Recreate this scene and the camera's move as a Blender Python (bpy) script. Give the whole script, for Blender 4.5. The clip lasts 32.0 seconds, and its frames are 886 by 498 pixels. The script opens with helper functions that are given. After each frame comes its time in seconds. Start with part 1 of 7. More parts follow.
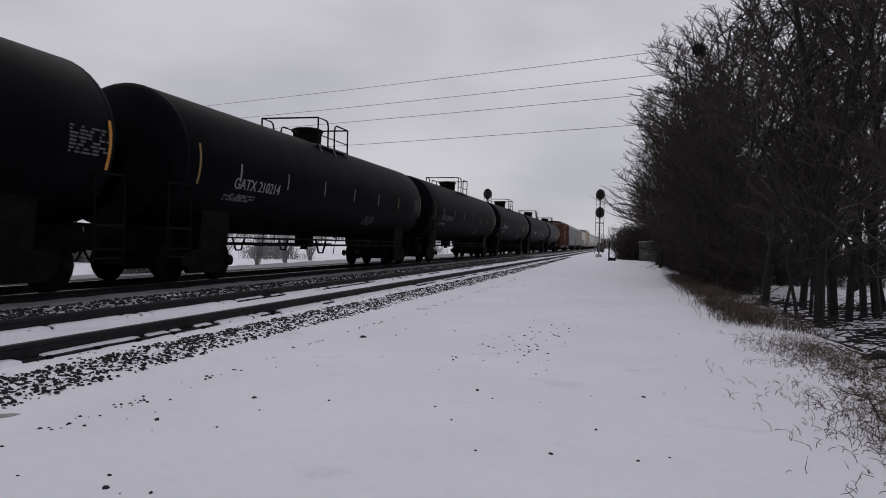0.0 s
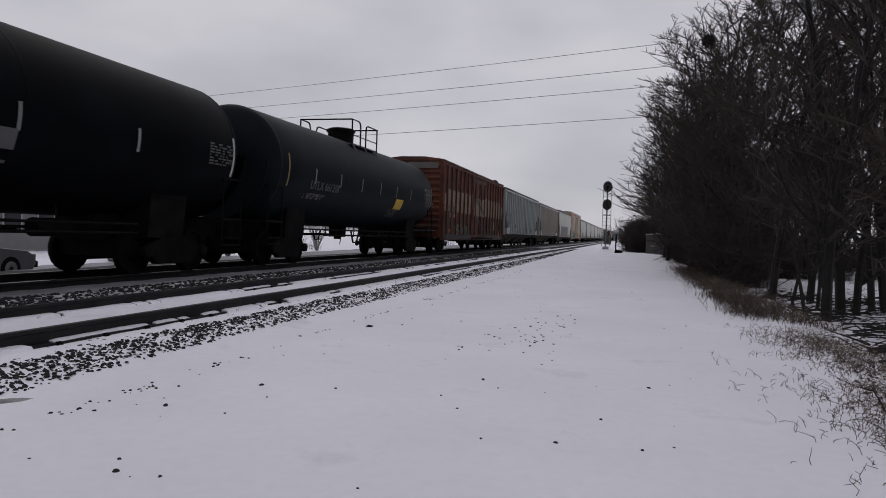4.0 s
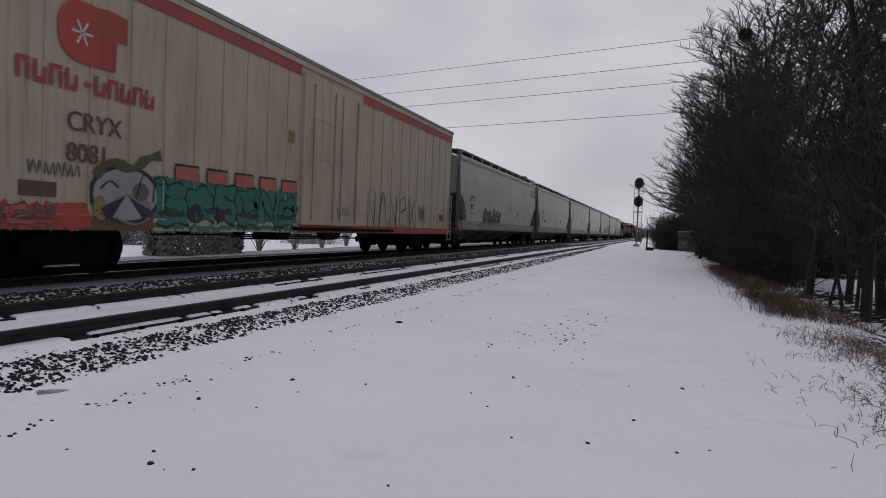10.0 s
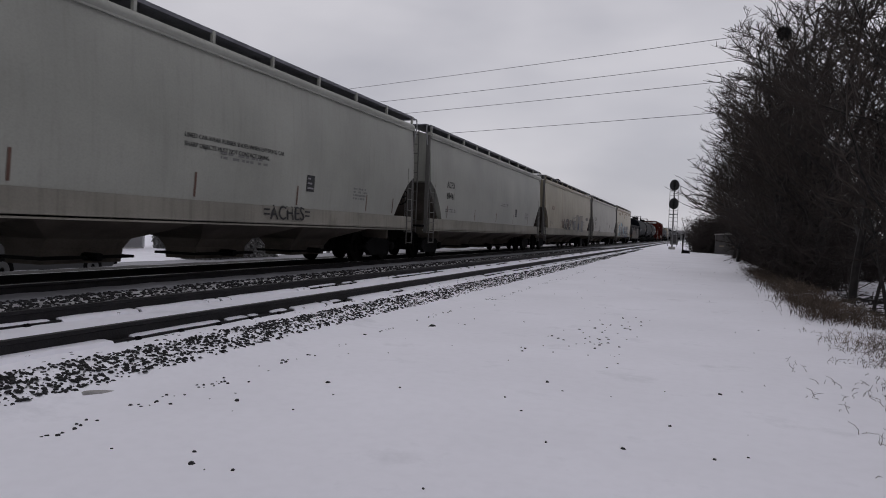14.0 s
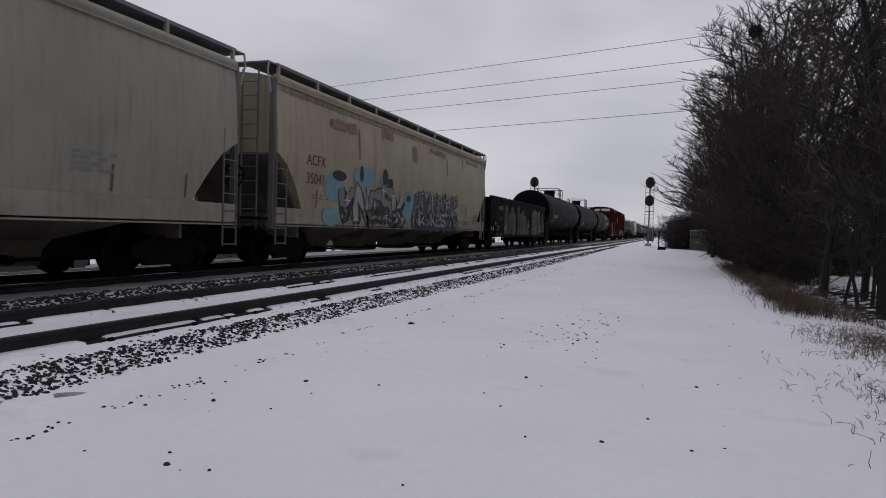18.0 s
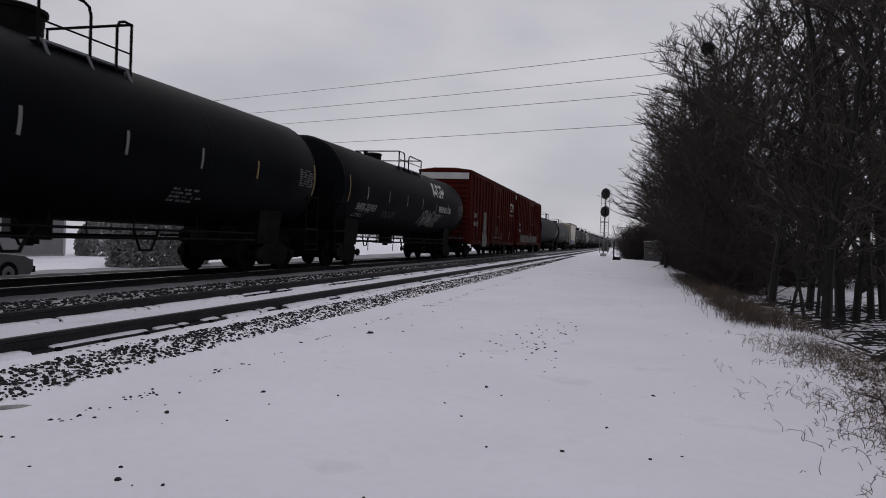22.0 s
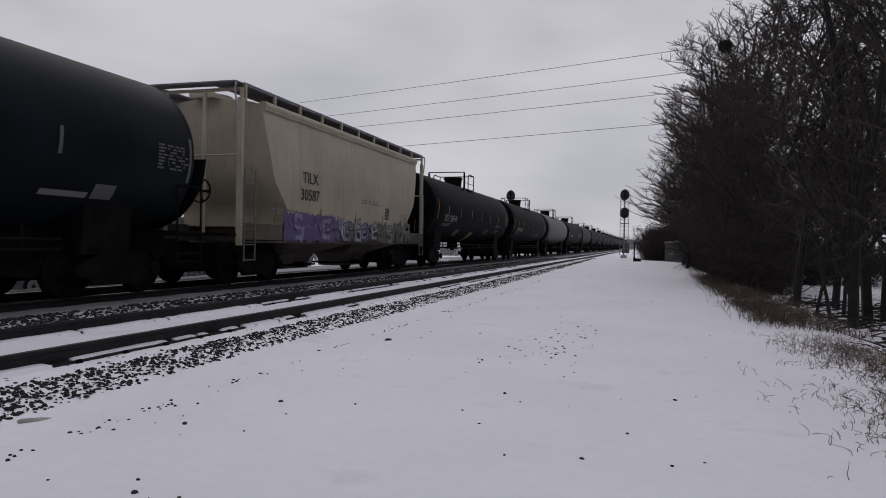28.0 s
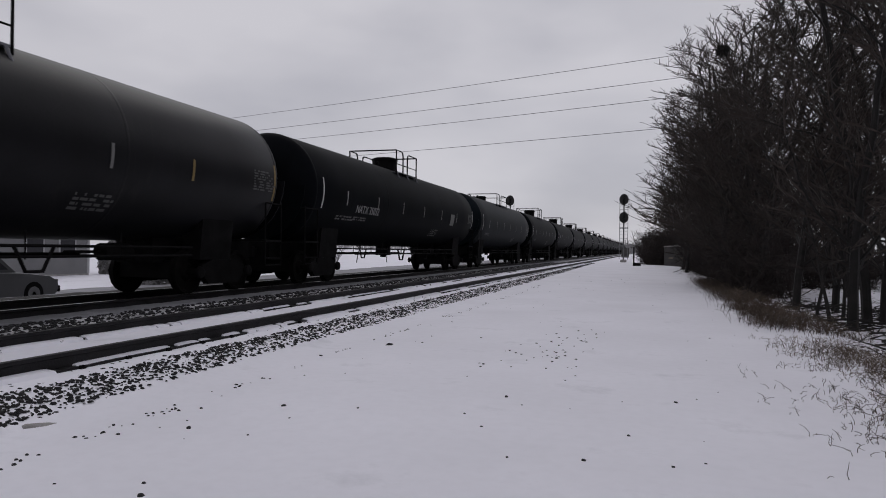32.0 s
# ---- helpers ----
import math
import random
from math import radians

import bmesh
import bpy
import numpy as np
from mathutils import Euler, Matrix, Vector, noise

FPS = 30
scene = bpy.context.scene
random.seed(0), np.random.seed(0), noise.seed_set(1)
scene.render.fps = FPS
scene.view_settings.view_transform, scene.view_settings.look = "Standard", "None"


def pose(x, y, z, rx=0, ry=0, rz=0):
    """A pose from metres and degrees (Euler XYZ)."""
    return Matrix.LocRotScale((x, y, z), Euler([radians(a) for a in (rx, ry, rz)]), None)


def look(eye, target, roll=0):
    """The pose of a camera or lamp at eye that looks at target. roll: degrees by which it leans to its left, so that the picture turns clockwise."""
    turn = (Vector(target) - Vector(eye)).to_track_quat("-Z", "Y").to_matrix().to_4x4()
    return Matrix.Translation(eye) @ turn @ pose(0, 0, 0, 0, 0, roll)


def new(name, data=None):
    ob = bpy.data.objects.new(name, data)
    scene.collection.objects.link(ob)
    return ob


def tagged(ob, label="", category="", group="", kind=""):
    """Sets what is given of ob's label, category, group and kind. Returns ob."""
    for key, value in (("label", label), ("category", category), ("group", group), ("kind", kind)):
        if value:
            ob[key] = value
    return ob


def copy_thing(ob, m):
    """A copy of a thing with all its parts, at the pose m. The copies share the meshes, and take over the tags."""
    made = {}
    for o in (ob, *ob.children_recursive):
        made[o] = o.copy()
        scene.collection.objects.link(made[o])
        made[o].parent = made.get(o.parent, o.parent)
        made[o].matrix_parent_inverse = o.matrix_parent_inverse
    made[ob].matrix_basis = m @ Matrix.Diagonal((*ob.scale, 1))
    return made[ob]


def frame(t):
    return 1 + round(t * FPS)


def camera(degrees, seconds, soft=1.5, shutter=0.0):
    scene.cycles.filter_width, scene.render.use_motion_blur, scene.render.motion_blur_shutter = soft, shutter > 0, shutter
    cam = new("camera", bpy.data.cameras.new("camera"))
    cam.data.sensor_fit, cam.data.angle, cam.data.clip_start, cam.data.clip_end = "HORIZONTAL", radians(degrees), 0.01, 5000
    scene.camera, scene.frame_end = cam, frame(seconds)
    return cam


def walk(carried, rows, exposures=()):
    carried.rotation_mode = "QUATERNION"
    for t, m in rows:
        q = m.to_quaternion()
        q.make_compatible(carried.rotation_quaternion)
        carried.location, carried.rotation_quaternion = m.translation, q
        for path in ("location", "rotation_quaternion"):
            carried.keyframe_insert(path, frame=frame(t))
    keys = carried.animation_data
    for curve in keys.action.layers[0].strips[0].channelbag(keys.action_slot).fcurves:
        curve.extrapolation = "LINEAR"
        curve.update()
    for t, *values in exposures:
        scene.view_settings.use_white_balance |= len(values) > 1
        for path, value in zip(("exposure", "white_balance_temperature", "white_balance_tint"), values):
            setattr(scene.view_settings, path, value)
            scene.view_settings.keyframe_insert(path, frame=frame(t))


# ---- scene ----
cam = camera(66.0, 32.0, soft=0.95, shutter=0.05)
# seconds, x, y, z, yaw, pitch, roll of the hand-held camera beside the line
ROWS = [
    (0, 0.024, -0.009, 1.360, 14.45, -0.61, -1.58),
    (0.5, 0.017, -0.008, 1.360, 15.26, -0.88, -2.00),
    (1, 0.010, -0.007, 1.371, 14.56, -0.68, -1.78),
    (1.5, 0.038, 0.014, 1.365, 13.84, -0.86, -2.82),
    (2, 0.024, 0.006, 1.367, 13.50, -0.71, -3.52),
    (2.5, 0.027, -0.011, 1.362, 14.47, -0.76, -1.87),
    (4.5, 0.023, -0.028, 1.347, 15.59, -1.46, -2.32),
    (5, -0.003, -0.024, 1.352, 17.64, -0.82, -1.42),
    (5.5, 0.006, -0.008, 1.361, 17.24, -1.76, -0.76),
    (6, -0.014, -0.010, 1.342, 17.02, -2.43, -2.35),
    (6.5, 0.009, 0.004, 1.351, 18.92, -1.54, -0.76),
    (7, -0.017, -0.032, 1.363, 18.44, -0.14, -1.86),
    (7.5, -0.003, -0.024, 1.355, 18.62, -0.44, -0.63),
    (8, -0.006, -0.002, 1.357, 16.88, -1.61, -2.07),
    (8.5, 0.003, -0.008, 1.356, 16.56, -0.92, -1.95),
    (9, 0.000, 0.000, 1.350, 16.66, -1.78, -2.00),
    (9.5, -0.035, 0.001, 1.352, 17.04, -0.76, -1.28),
    (10, -0.002, -0.003, 1.353, 17.41, -1.79, -2.31),
    (10.5, -0.004, -0.012, 1.362, 16.96, -0.59, -1.88),
    (11, -0.006, -0.018, 1.349, 17.97, 0.33, -2.44),
    (11.5, -0.004, -0.013, 1.357, 17.63, -0.75, -2.13),
    (12, 0.007, 0.008, 1.359, 17.42, -0.94, -2.01),
    (12.5, -0.006, -0.008, 1.350, 17.00, -1.17, -2.55),
    (13, -0.002, -0.012, 1.355, 17.81, -1.29, -1.75),
    (13.5, 0.005, -0.026, 1.357, 19.80, -1.72, -1.54),
    (14, -0.004, -0.028, 1.361, 20.13, -1.63, -2.13),
    (14.5, -0.000, -0.026, 1.356, 17.16, -0.35, -2.14),
    (16.5, -0.014, -0.021, 1.354, 17.81, -1.25, -2.48),
    (17, -0.002, -0.013, 1.354, 18.82, -1.45, -2.13),
    (17.5, 0.008, -0.006, 1.343, 19.07, -2.21, -0.99),
    (18, -0.004, -0.013, 1.341, 18.30, -1.67, -1.67),
    (18.5, -0.009, -0.013, 1.343, 18.15, -2.03, -2.57),
    (19, 0.005, -0.027, 1.341, 17.72, -1.22, -2.38),
    (19.5, -0.022, -0.026, 1.344, 16.99, -1.24, -3.27),
    (20, -0.026, -0.025, 1.345, 15.95, -1.49, -2.87),
    (20.5, -0.026, -0.032, 1.337, 15.74, -1.65, -3.34),
    (21, -0.025, 0.004, 1.337, 16.65, -1.65, -2.97),
    (21.5, -0.034, 0.007, 1.363, 14.86, -0.32, -3.38),
    (22, -0.038, -0.004, 1.343, 14.78, -0.82, -2.18),
    (22.5, 0.010, 0.011, 1.344, 16.67, -1.25, -3.92),
    (23, 0.024, 0.028, 1.360, 16.54, -0.86, -1.59),
    (23.5, -0.021, 0.013, 1.363, 17.59, -0.10, -3.31),
    (24, -0.026, 0.021, 1.353, 16.90, -0.26, -0.86),
    (24.5, -0.057, 0.016, 1.328, 16.65, -0.68, -1.99),
    (26.5, -0.016, 0.002, 1.349, 18.61, -0.65, -1.00),
    (27, -0.017, 0.024, 1.349, 17.53, -0.18, -1.22),
    (27.5, -0.007, 0.042, 1.352, 15.52, -0.74, -1.16),
    (28, -0.012, 0.043, 1.354, 16.39, -0.46, -1.05),
    (28.5, -0.020, 0.044, 1.351, 17.35, -0.36, -1.84),
    (29, -0.020, 0.046, 1.350, 17.76, -0.74, -1.83),
    (29.5, -0.024, 0.025, 1.354, 16.84, 1.06, -2.51),
    (30, -0.017, 0.018, 1.362, 17.77, 1.22, -2.28),
    (30.5, -0.018, 0.011, 1.358, 16.77, 0.23, -2.26),
    (31, -0.025, 0.008, 1.348, 15.78, 0.33, -2.08),
    (31.5, -0.027, 0.001, 1.349, 15.69, 0.42, -1.91),
    (32, -0.015, -0.001, 1.344, 16.35, -0.00, -0.77),
]
walk(cam, [(t, pose(x, y, z, 90 + p, r, w)) for t, x, y, z, w, p, r in ROWS], exposures=[(0, 0.0), (18, 0.0), (19, -0.01), (20, -0.17), (21, -0.05), (22, -0.01), (23, -0.02), (24, 0.13), (26.5, 0.0), (32, 0.0)])

# ---- sky and light ----
world = bpy.data.worlds.new("overcast_sky")
scene.world = world
world.use_nodes = True
wn, wl = world.node_tree.nodes, world.node_tree.links
wn.clear()
w_out = wn.new("ShaderNodeOutputWorld")
w_bg = wn.new("ShaderNodeBackground")
w_sky = wn.new("ShaderNodeTexSky")
w_sky.sky_type, w_sky.sun_disc = "NISHITA", False
w_sky.sun_elevation, w_sky.sun_rotation = radians(32), radians(200)
w_scale = wn.new("ShaderNodeMix")
w_scale.data_type, w_scale.blend_type = "RGBA", "MULTIPLY"
w_scale.inputs[0].default_value = 1.0
w_scale.inputs[7].default_value = (0.09, 0.09, 0.09, 1)
w_co = wn.new("ShaderNodeTexCoord")
w_map = wn.new("ShaderNodeMapping")
w_map.inputs["Scale"].default_value = (1.0, 1.0, 2.6)
w_noise = wn.new("ShaderNodeTexNoise")
w_noise.inputs["Scale"].default_value = 2.6
w_noise.inputs["Detail"].default_value = 4.0
w_noise.inputs["Roughness"].default_value = 0.45
w_ramp = wn.new("ShaderNodeValToRGB")
w_ramp.color_ramp.elements[0].position, w_ramp.color_ramp.elements[0].color = 0.36, (0.445, 0.440, 0.487, 1)
w_ramp.color_ramp.elements[1].position, w_ramp.color_ramp.elements[1].color = 0.62, (0.575, 0.563, 0.605, 1)
w_mix = wn.new("ShaderNodeMix")
w_mix.data_type = "RGBA"
w_mix.inputs[0].default_value = 0.96
wl.new(w_co.outputs["Generated"], w_map.inputs["Vector"])
wl.new(w_map.outputs["Vector"], w_noise.inputs["Vector"])
wl.new(w_noise.outputs["Fac"], w_ramp.inputs["Fac"])
wl.new(w_sky.outputs["Color"], w_scale.inputs[6])
wl.new(w_scale.outputs[2], w_mix.inputs[6])
wl.new(w_ramp.outputs["Color"], w_mix.inputs[7])
wl.new(w_mix.outputs[2], w_bg.inputs["Color"])
w_bg.inputs["Strength"].default_value = 1.04
wl.new(w_bg.outputs["Background"], w_out.inputs["Surface"])

sun_data = bpy.data.lights.new("veiled_sun", "SUN")
sun_data.energy, sun_data.angle, sun_data.color = 0.25, radians(40), (1.0, 0.97, 0.93)
sun = new("veiled_sun", sun_data)
sun.matrix_basis = look((-60, 120, 150), (0, 0, 0))
scene.view_settings.exposure = 0.0


# ---- materials ----
def mat(name, base, rough=0.7, metal=0.0, vary=0.25, scale=3.0, fine=40.0, bump=0.15, streak=0.0, second=None, amount=0.5, stretch=(1, 1, 0.15), world_space=False, rnd=0.0, spec=0.5):
    """A weathered surface: two scales of noise, optional streaks or patches of a second colour."""
    m = bpy.data.materials.new(name)
    m.use_nodes = True
    n, l = m.node_tree.nodes, m.node_tree.links
    b = n["Principled BSDF"]
    b.inputs["Roughness"].default_value, b.inputs["Metallic"].default_value = rough, metal
    b.inputs["Specular IOR Level"].default_value = spec
    co = n.new("ShaderNodeTexCoord")
    src = co.outputs["Object"]
    if world_space:
        src = n.new("ShaderNodeNewGeometry").outputs["Position"]
    big, small = n.new("ShaderNodeTexNoise"), n.new("ShaderNodeTexNoise")
    big.inputs["Scale"].default_value, big.inputs["Detail"].default_value = scale, 6
    small.inputs["Scale"].default_value, small.inputs["Detail"].default_value = fine, 3
    l.new(src, big.inputs["Vector"])
    l.new(src, small.inputs["Vector"])
    dark, light = [c * (1 - vary) for c in base], [min(1, c * (1 + vary)) for c in base]
    ramp = n.new("ShaderNodeValToRGB")
    ramp.color_ramp.elements[0].position, ramp.color_ramp.elements[0].color = 0.3, (*dark, 1)
    ramp.color_ramp.elements[1].position, ramp.color_ramp.elements[1].color = 0.7, (*light, 1)
    l.new(big.outputs["Fac"], ramp.inputs["Fac"])
    colour = ramp.outputs["Color"]
    if second:
        mp = n.new("ShaderNodeMapping")
        mp.inputs["Scale"].default_value = stretch
        l.new(src, mp.inputs["Vector"])
        sn = n.new("ShaderNodeTexNoise")
        sn.inputs["Scale"].default_value, sn.inputs["Detail"].default_value, sn.inputs["Roughness"].default_value = scale * 2, 8, 0.65
        l.new(mp.outputs["Vector"], sn.inputs["Vector"])
        sr = n.new("ShaderNodeValToRGB")
        sr.color_ramp.elements[0].position, sr.color_ramp.elements[1].position = 0.72 - 0.4 * amount, 0.92 - 0.4 * amount
        l.new(sn.outputs["Fac"], sr.inputs["Fac"])
        mx = n.new("ShaderNodeMix")
        mx.data_type = "RGBA"
        l.new(sr.outputs["Color"], mx.inputs[0])
        l.new(colour, mx.inputs[6])
        mx.inputs[7].default_value = (*second, 1)
        colour = mx.outputs[2]
    if streak:
        gm = n.new("ShaderNodeMapping")
        gm.inputs["Scale"].default_value = (5.0, 5.0, 0.35)
        l.new(src, gm.inputs["Vector"])
        gn = n.new("ShaderNodeTexNoise")
        gn.inputs["Scale"].default_value, gn.inputs["Detail"].default_value, gn.inputs["Roughness"].default_value = 1.6, 7, 0.62
        l.new(gm.outputs["Vector"], gn.inputs["Vector"])
        gr = n.new("ShaderNodeValToRGB")
        gr.color_ramp.elements[0].position, gr.color_ramp.elements[0].color = 0.50, (1, 1, 1, 1)
        gr.color_ramp.elements[1].position, gr.color_ramp.elements[1].color = 0.78, (1 - streak, 1 - streak * 1.08, 1 - streak * 1.15, 1)
        l.new(gn.outputs["Fac"], gr.inputs["Fac"])
        gx = n.new("ShaderNodeMix")
        gx.data_type, gx.blend_type = "RGBA", "MULTIPLY"
        gx.inputs[0].default_value = 1.0
        l.new(colour, gx.inputs[6])
        l.new(gr.outputs["Color"], gx.inputs[7])
        colour = gx.outputs[2]
    fm = n.new("ShaderNodeMix")
    fm.data_type, fm.blend_type = "RGBA", "MULTIPLY"
    fr = n.new("ShaderNodeValToRGB")
    fr.color_ramp.elements[0].position, fr.color_ramp.elements[0].color = 0.25, (1 - vary * 0.7,) * 3 + (1,)
    fr.color_ramp.elements[1].position, fr.color_ramp.elements[1].color = 0.6, (1, 1, 1, 1)
    l.new(small.outputs["Fac"], fr.inputs["Fac"])
    fm.inputs[0].default_value = 1.0
    l.new(colour, fm.inputs[6])
    l.new(fr.outputs["Color"], fm.inputs[7])
    colour = fm.outputs[2]
    if rnd:
        info = n.new("ShaderNodeObjectInfo")
        hsv = n.new("ShaderNodeHueSaturation")
        rr = n.new("ShaderNodeMapRange")
        rr.inputs["To Min"].default_value, rr.inputs["To Max"].default_value = 1 - rnd, 1 + rnd
        l.new(info.outputs["Random"], rr.inputs["Value"])
        l.new(rr.outputs["Result"], hsv.inputs["Value"])
        l.new(colour, hsv.inputs["Color"])
        colour = hsv.outputs["Color"]
    l.new(colour, b.inputs["Base Color"])
    if bump:
        bp = n.new("ShaderNodeBump")
        bp.inputs["Strength"].default_value, bp.inputs["Distance"].default_value = bump, 0.02
        l.new(small.outputs["Fac"], bp.inputs["Height"])
        l.new(bp.outputs["Normal"], b.inputs["Normal"])
    return m


SNOW = mat("snow", (0.84, 0.835, 0.895), 0.75, vary=0.04, scale=0.5, fine=9, bump=0.25, world_space=True, second=(0.66, 0.66, 0.71), amount=0.35, stretch=(1, 1, 1), spec=0.2)
BALLAST_BED = mat("ballast_grit", (0.46, 0.455, 0.47), 0.9, vary=0.5, scale=2.0, fine=26, bump=0.9, world_space=True, second=(0.62, 0.62, 0.65), amount=0.33, stretch=(3, 0.6, 1))
STRIP_SNOW = mat("grey_strip_snow", (0.22, 0.22, 0.235), 0.85, vary=0.2, scale=1.2, fine=20, bump=0.4, world_space=True, second=(0.16, 0.16, 0.17), amount=0.35, stretch=(2, 0.3, 1), spec=0.2)
DIMMED_SNOW = mat("dimmed_trackside_snow", (0.29, 0.29, 0.31), 0.85, vary=0.2, scale=0.8, fine=14, bump=0.4, world_space=True, second=(0.22, 0.22, 0.23), amount=0.42, stretch=(2, 0.4, 1), spec=0.2)
OILY_BED = mat("oily_ballast", (0.018, 0.0165, 0.017), 0.9, vary=0.5, scale=2.0, fine=24, bump=0.9, world_space=True, second=(0.06, 0.06, 0.063), amount=0.2, stretch=(2, 0.6, 1))
STONE = mat("ballast_stone", (0.014, 0.0135, 0.0155), 0.85, vary=0.5, scale=6, fine=60, bump=0.4)
STEEL_RAIL = mat("rail_steel", (0.013, 0.012, 0.0135), 0.6, 0.0, vary=0.4, scale=3, fine=50, bump=0.2, second=(0.028, 0.019, 0.016), amount=0.25, stretch=(1, 0.2, 1), spec=0.25)
RAIL_HEAD = mat("polished_rail_head", (0.16, 0.155, 0.155), 0.32, 0.9, vary=0.2, scale=2, fine=30, bump=0.05)
CONCRETE = mat("sleeper_concrete", (0.33, 0.32, 0.31), 0.85, vary=0.3, scale=4, fine=50, bump=0.3)
IRON = mat("dark_iron", (0.0066, 0.0063, 0.0066), 0.75, 0.0, vary=0.5, scale=3, fine=40, bump=0.2, second=(0.010, 0.009, 0.0085), amount=0.25, spec=0.06)
WHEEL = mat("wheel_steel", (0.0068, 0.0063, 0.0060), 0.7, 0.0, vary=0.4, scale=3, fine=40, bump=0.15, spec=0.04)
TANK_BLACK = mat("black_tank_paint", (0.0029, 0.0037, 0.0051), 0.55, vary=0.35, scale=0.9, fine=22, bump=0.04, second=(0.0045, 0.005, 0.0058), amount=0.32, stretch=(1, 1, 0.12), spec=0.03, streak=0.30)
TANK_TEAL = mat("blue_black_tank_paint", (0.0056, 0.0086, 0.0114), 0.52, vary=0.3, scale=0.8, fine=22, bump=0.04, second=(0.009, 0.0118, 0.0142), amount=0.32, stretch=(1, 1, 0.12), spec=0.06)
TANK_GREY = mat("dull_grey_black_tank_paint", (0.0085, 0.0085, 0.010), 0.40, vary=0.3, scale=0.8, fine=22, bump=0.04, second=(0.022, 0.0215, 0.021), amount=0.35, stretch=(1, 1, 0.12), spec=0.13)
HOP_GREY = mat("pale_grey_hopper_paint", (0.298, 0.302, 0.270), 0.42, vary=0.15, scale=0.5, fine=30, bump=0.04, second=(0.235, 0.22, 0.185), amount=0.22, stretch=(1.2, 1.2, 0.10), streak=0.12)
HOP_DUSTY = mat("dusty_dark_grey_hopper_paint", (0.245, 0.235, 0.195), 0.42, vary=0.16, scale=0.5, fine=30, bump=0.05, second=(0.13, 0.125, 0.105), amount=0.38, stretch=(1.2, 1.2, 0.12), streak=0.30)
HOP_BLUE = mat("bluish_grey_hopper_paint", (0.30, 0.325, 0.325), 0.42, vary=0.10, scale=0.5, fine=30, bump=0.04, second=(0.20, 0.21, 0.21), amount=0.28, stretch=(1.2, 1.2, 0.10), streak=0.26)
HOP_CREAM = mat("cream_hopper_paint", (0.288, 0.255, 0.180), 0.42, vary=0.14, scale=0.6, fine=30, bump=0.04, second=(0.20, 0.13, 0.08), amount=0.33, stretch=(1.2, 1.2, 0.14), streak=0.34)
HOP_BEIGE = mat("beige_hopper_paint", (0.35, 0.305, 0.232), 0.42, vary=0.12, scale=0.6, fine=30, bump=0.04, second=(0.28, 0.24, 0.19), amount=0.28, stretch=(1.2, 1.2, 0.12), streak=0.28)
HOP_RIB = mat("weathered_white_hopper_paint", (0.345, 0.318, 0.290), 0.65, vary=0.12, scale=0.6, fine=30, bump=0.05, second=(0.25, 0.21, 0.16), amount=0.34, stretch=(1.5, 1.5, 0.08), streak=0.34)
HOP_UNDER = mat("grimy_discharge_bay", (0.092, 0.079, 0.067), 0.8, vary=0.35, scale=1.2, fine=30, bump=0.08, second=(0.060, 0.050, 0.040), amount=0.3, spec=0.15)
RUST_STAIN = mat("rust_stained_paint", (0.17, 0.115, 0.070), 0.75, vary=0.3, scale=2.0, fine=30, bump=0.05, second=(0.26, 0.23, 0.16), amount=0.5, stretch=(1.4, 1.4, 0.3))
# sill grime, with the weaker light low on the side darkened into the colour
HOP_SILL = mat("grimy_dimmed_sill_paint", (0.235, 0.222, 0.188), 0.7, vary=0.2, scale=0.8, fine=30, bump=0.05, second=(0.12, 0.105, 0.085), amount=0.40, stretch=(1.2, 0.5, 0.6), streak=0.35)
BAND_GREY = mat("slate_grey_band_paint", (0.094, 0.090, 0.085), 0.6, vary=0.12, scale=0.7, fine=30, bump=0.03)
GRATING = mat("galvanised_grating", (0.15, 0.152, 0.172), 0.65, 0.2, vary=0.3, scale=2, fine=60, bump=0.3)
RUST_BOX = mat("rusty_orange_boxcar_paint", (0.088, 0.0200, 0.0072), 0.75, vary=0.5, scale=0.9, fine=26, bump=0.1, second=(0.020, 0.0065, 0.0042), amount=0.52, stretch=(1.4, 1.4, 0.3), streak=0.40)
FLAKED = mat("flaked_cream_paint", (0.225, 0.175, 0.122), 0.75, vary=0.2, scale=1.6, fine=30, bump=0.1, second=(0.06, 0.02, 0.012), amount=0.48, stretch=(2, 2, 0.6))
RED_BOX = mat("oxide_red_boxcar_paint", (0.056, 0.0078, 0.0050), 0.8, vary=0.22, scale=0.7, fine=26, bump=0.05, second=(0.020, 0.0045, 0.0035), amount=0.44, stretch=(1.2, 1.2, 0.12), spec=0.06, streak=0.35)
REEFER = mat("dirty_white_reefer_paint", (0.372, 0.312, 0.238), 0.55, vary=0.10, scale=0.6, fine=26, bump=0.03, second=(0.22, 0.165, 0.11), amount=0.36, stretch=(1.4, 1.4, 0.08), streak=0.34)
REEFER_RED = mat("faded_red_reefer_paint", (0.27, 0.042, 0.034), 0.55, vary=0.15, scale=0.8, fine=26, bump=0.03)
REEFER_ORANGE = mat("faded_orange_end_paint", (0.42, 0.15, 0.04), 0.6, vary=0.15, scale=0.8, fine=26, bump=0.03)
GONDOLA = mat("rusted_black_gondola", (0.007, 0.006, 0.006), 0.75, vary=0.4, scale=1.0, fine=26, bump=0.1, second=(0.022, 0.013, 0.009), amount=0.36, stretch=(1.4, 1.4, 0.3), spec=0.08)
ROOF = mat("galvanised_roof", (0.20, 0.19, 0.18), 0.55, 0.3, vary=0.2, scale=1.0, fine=30, bump=0.05)
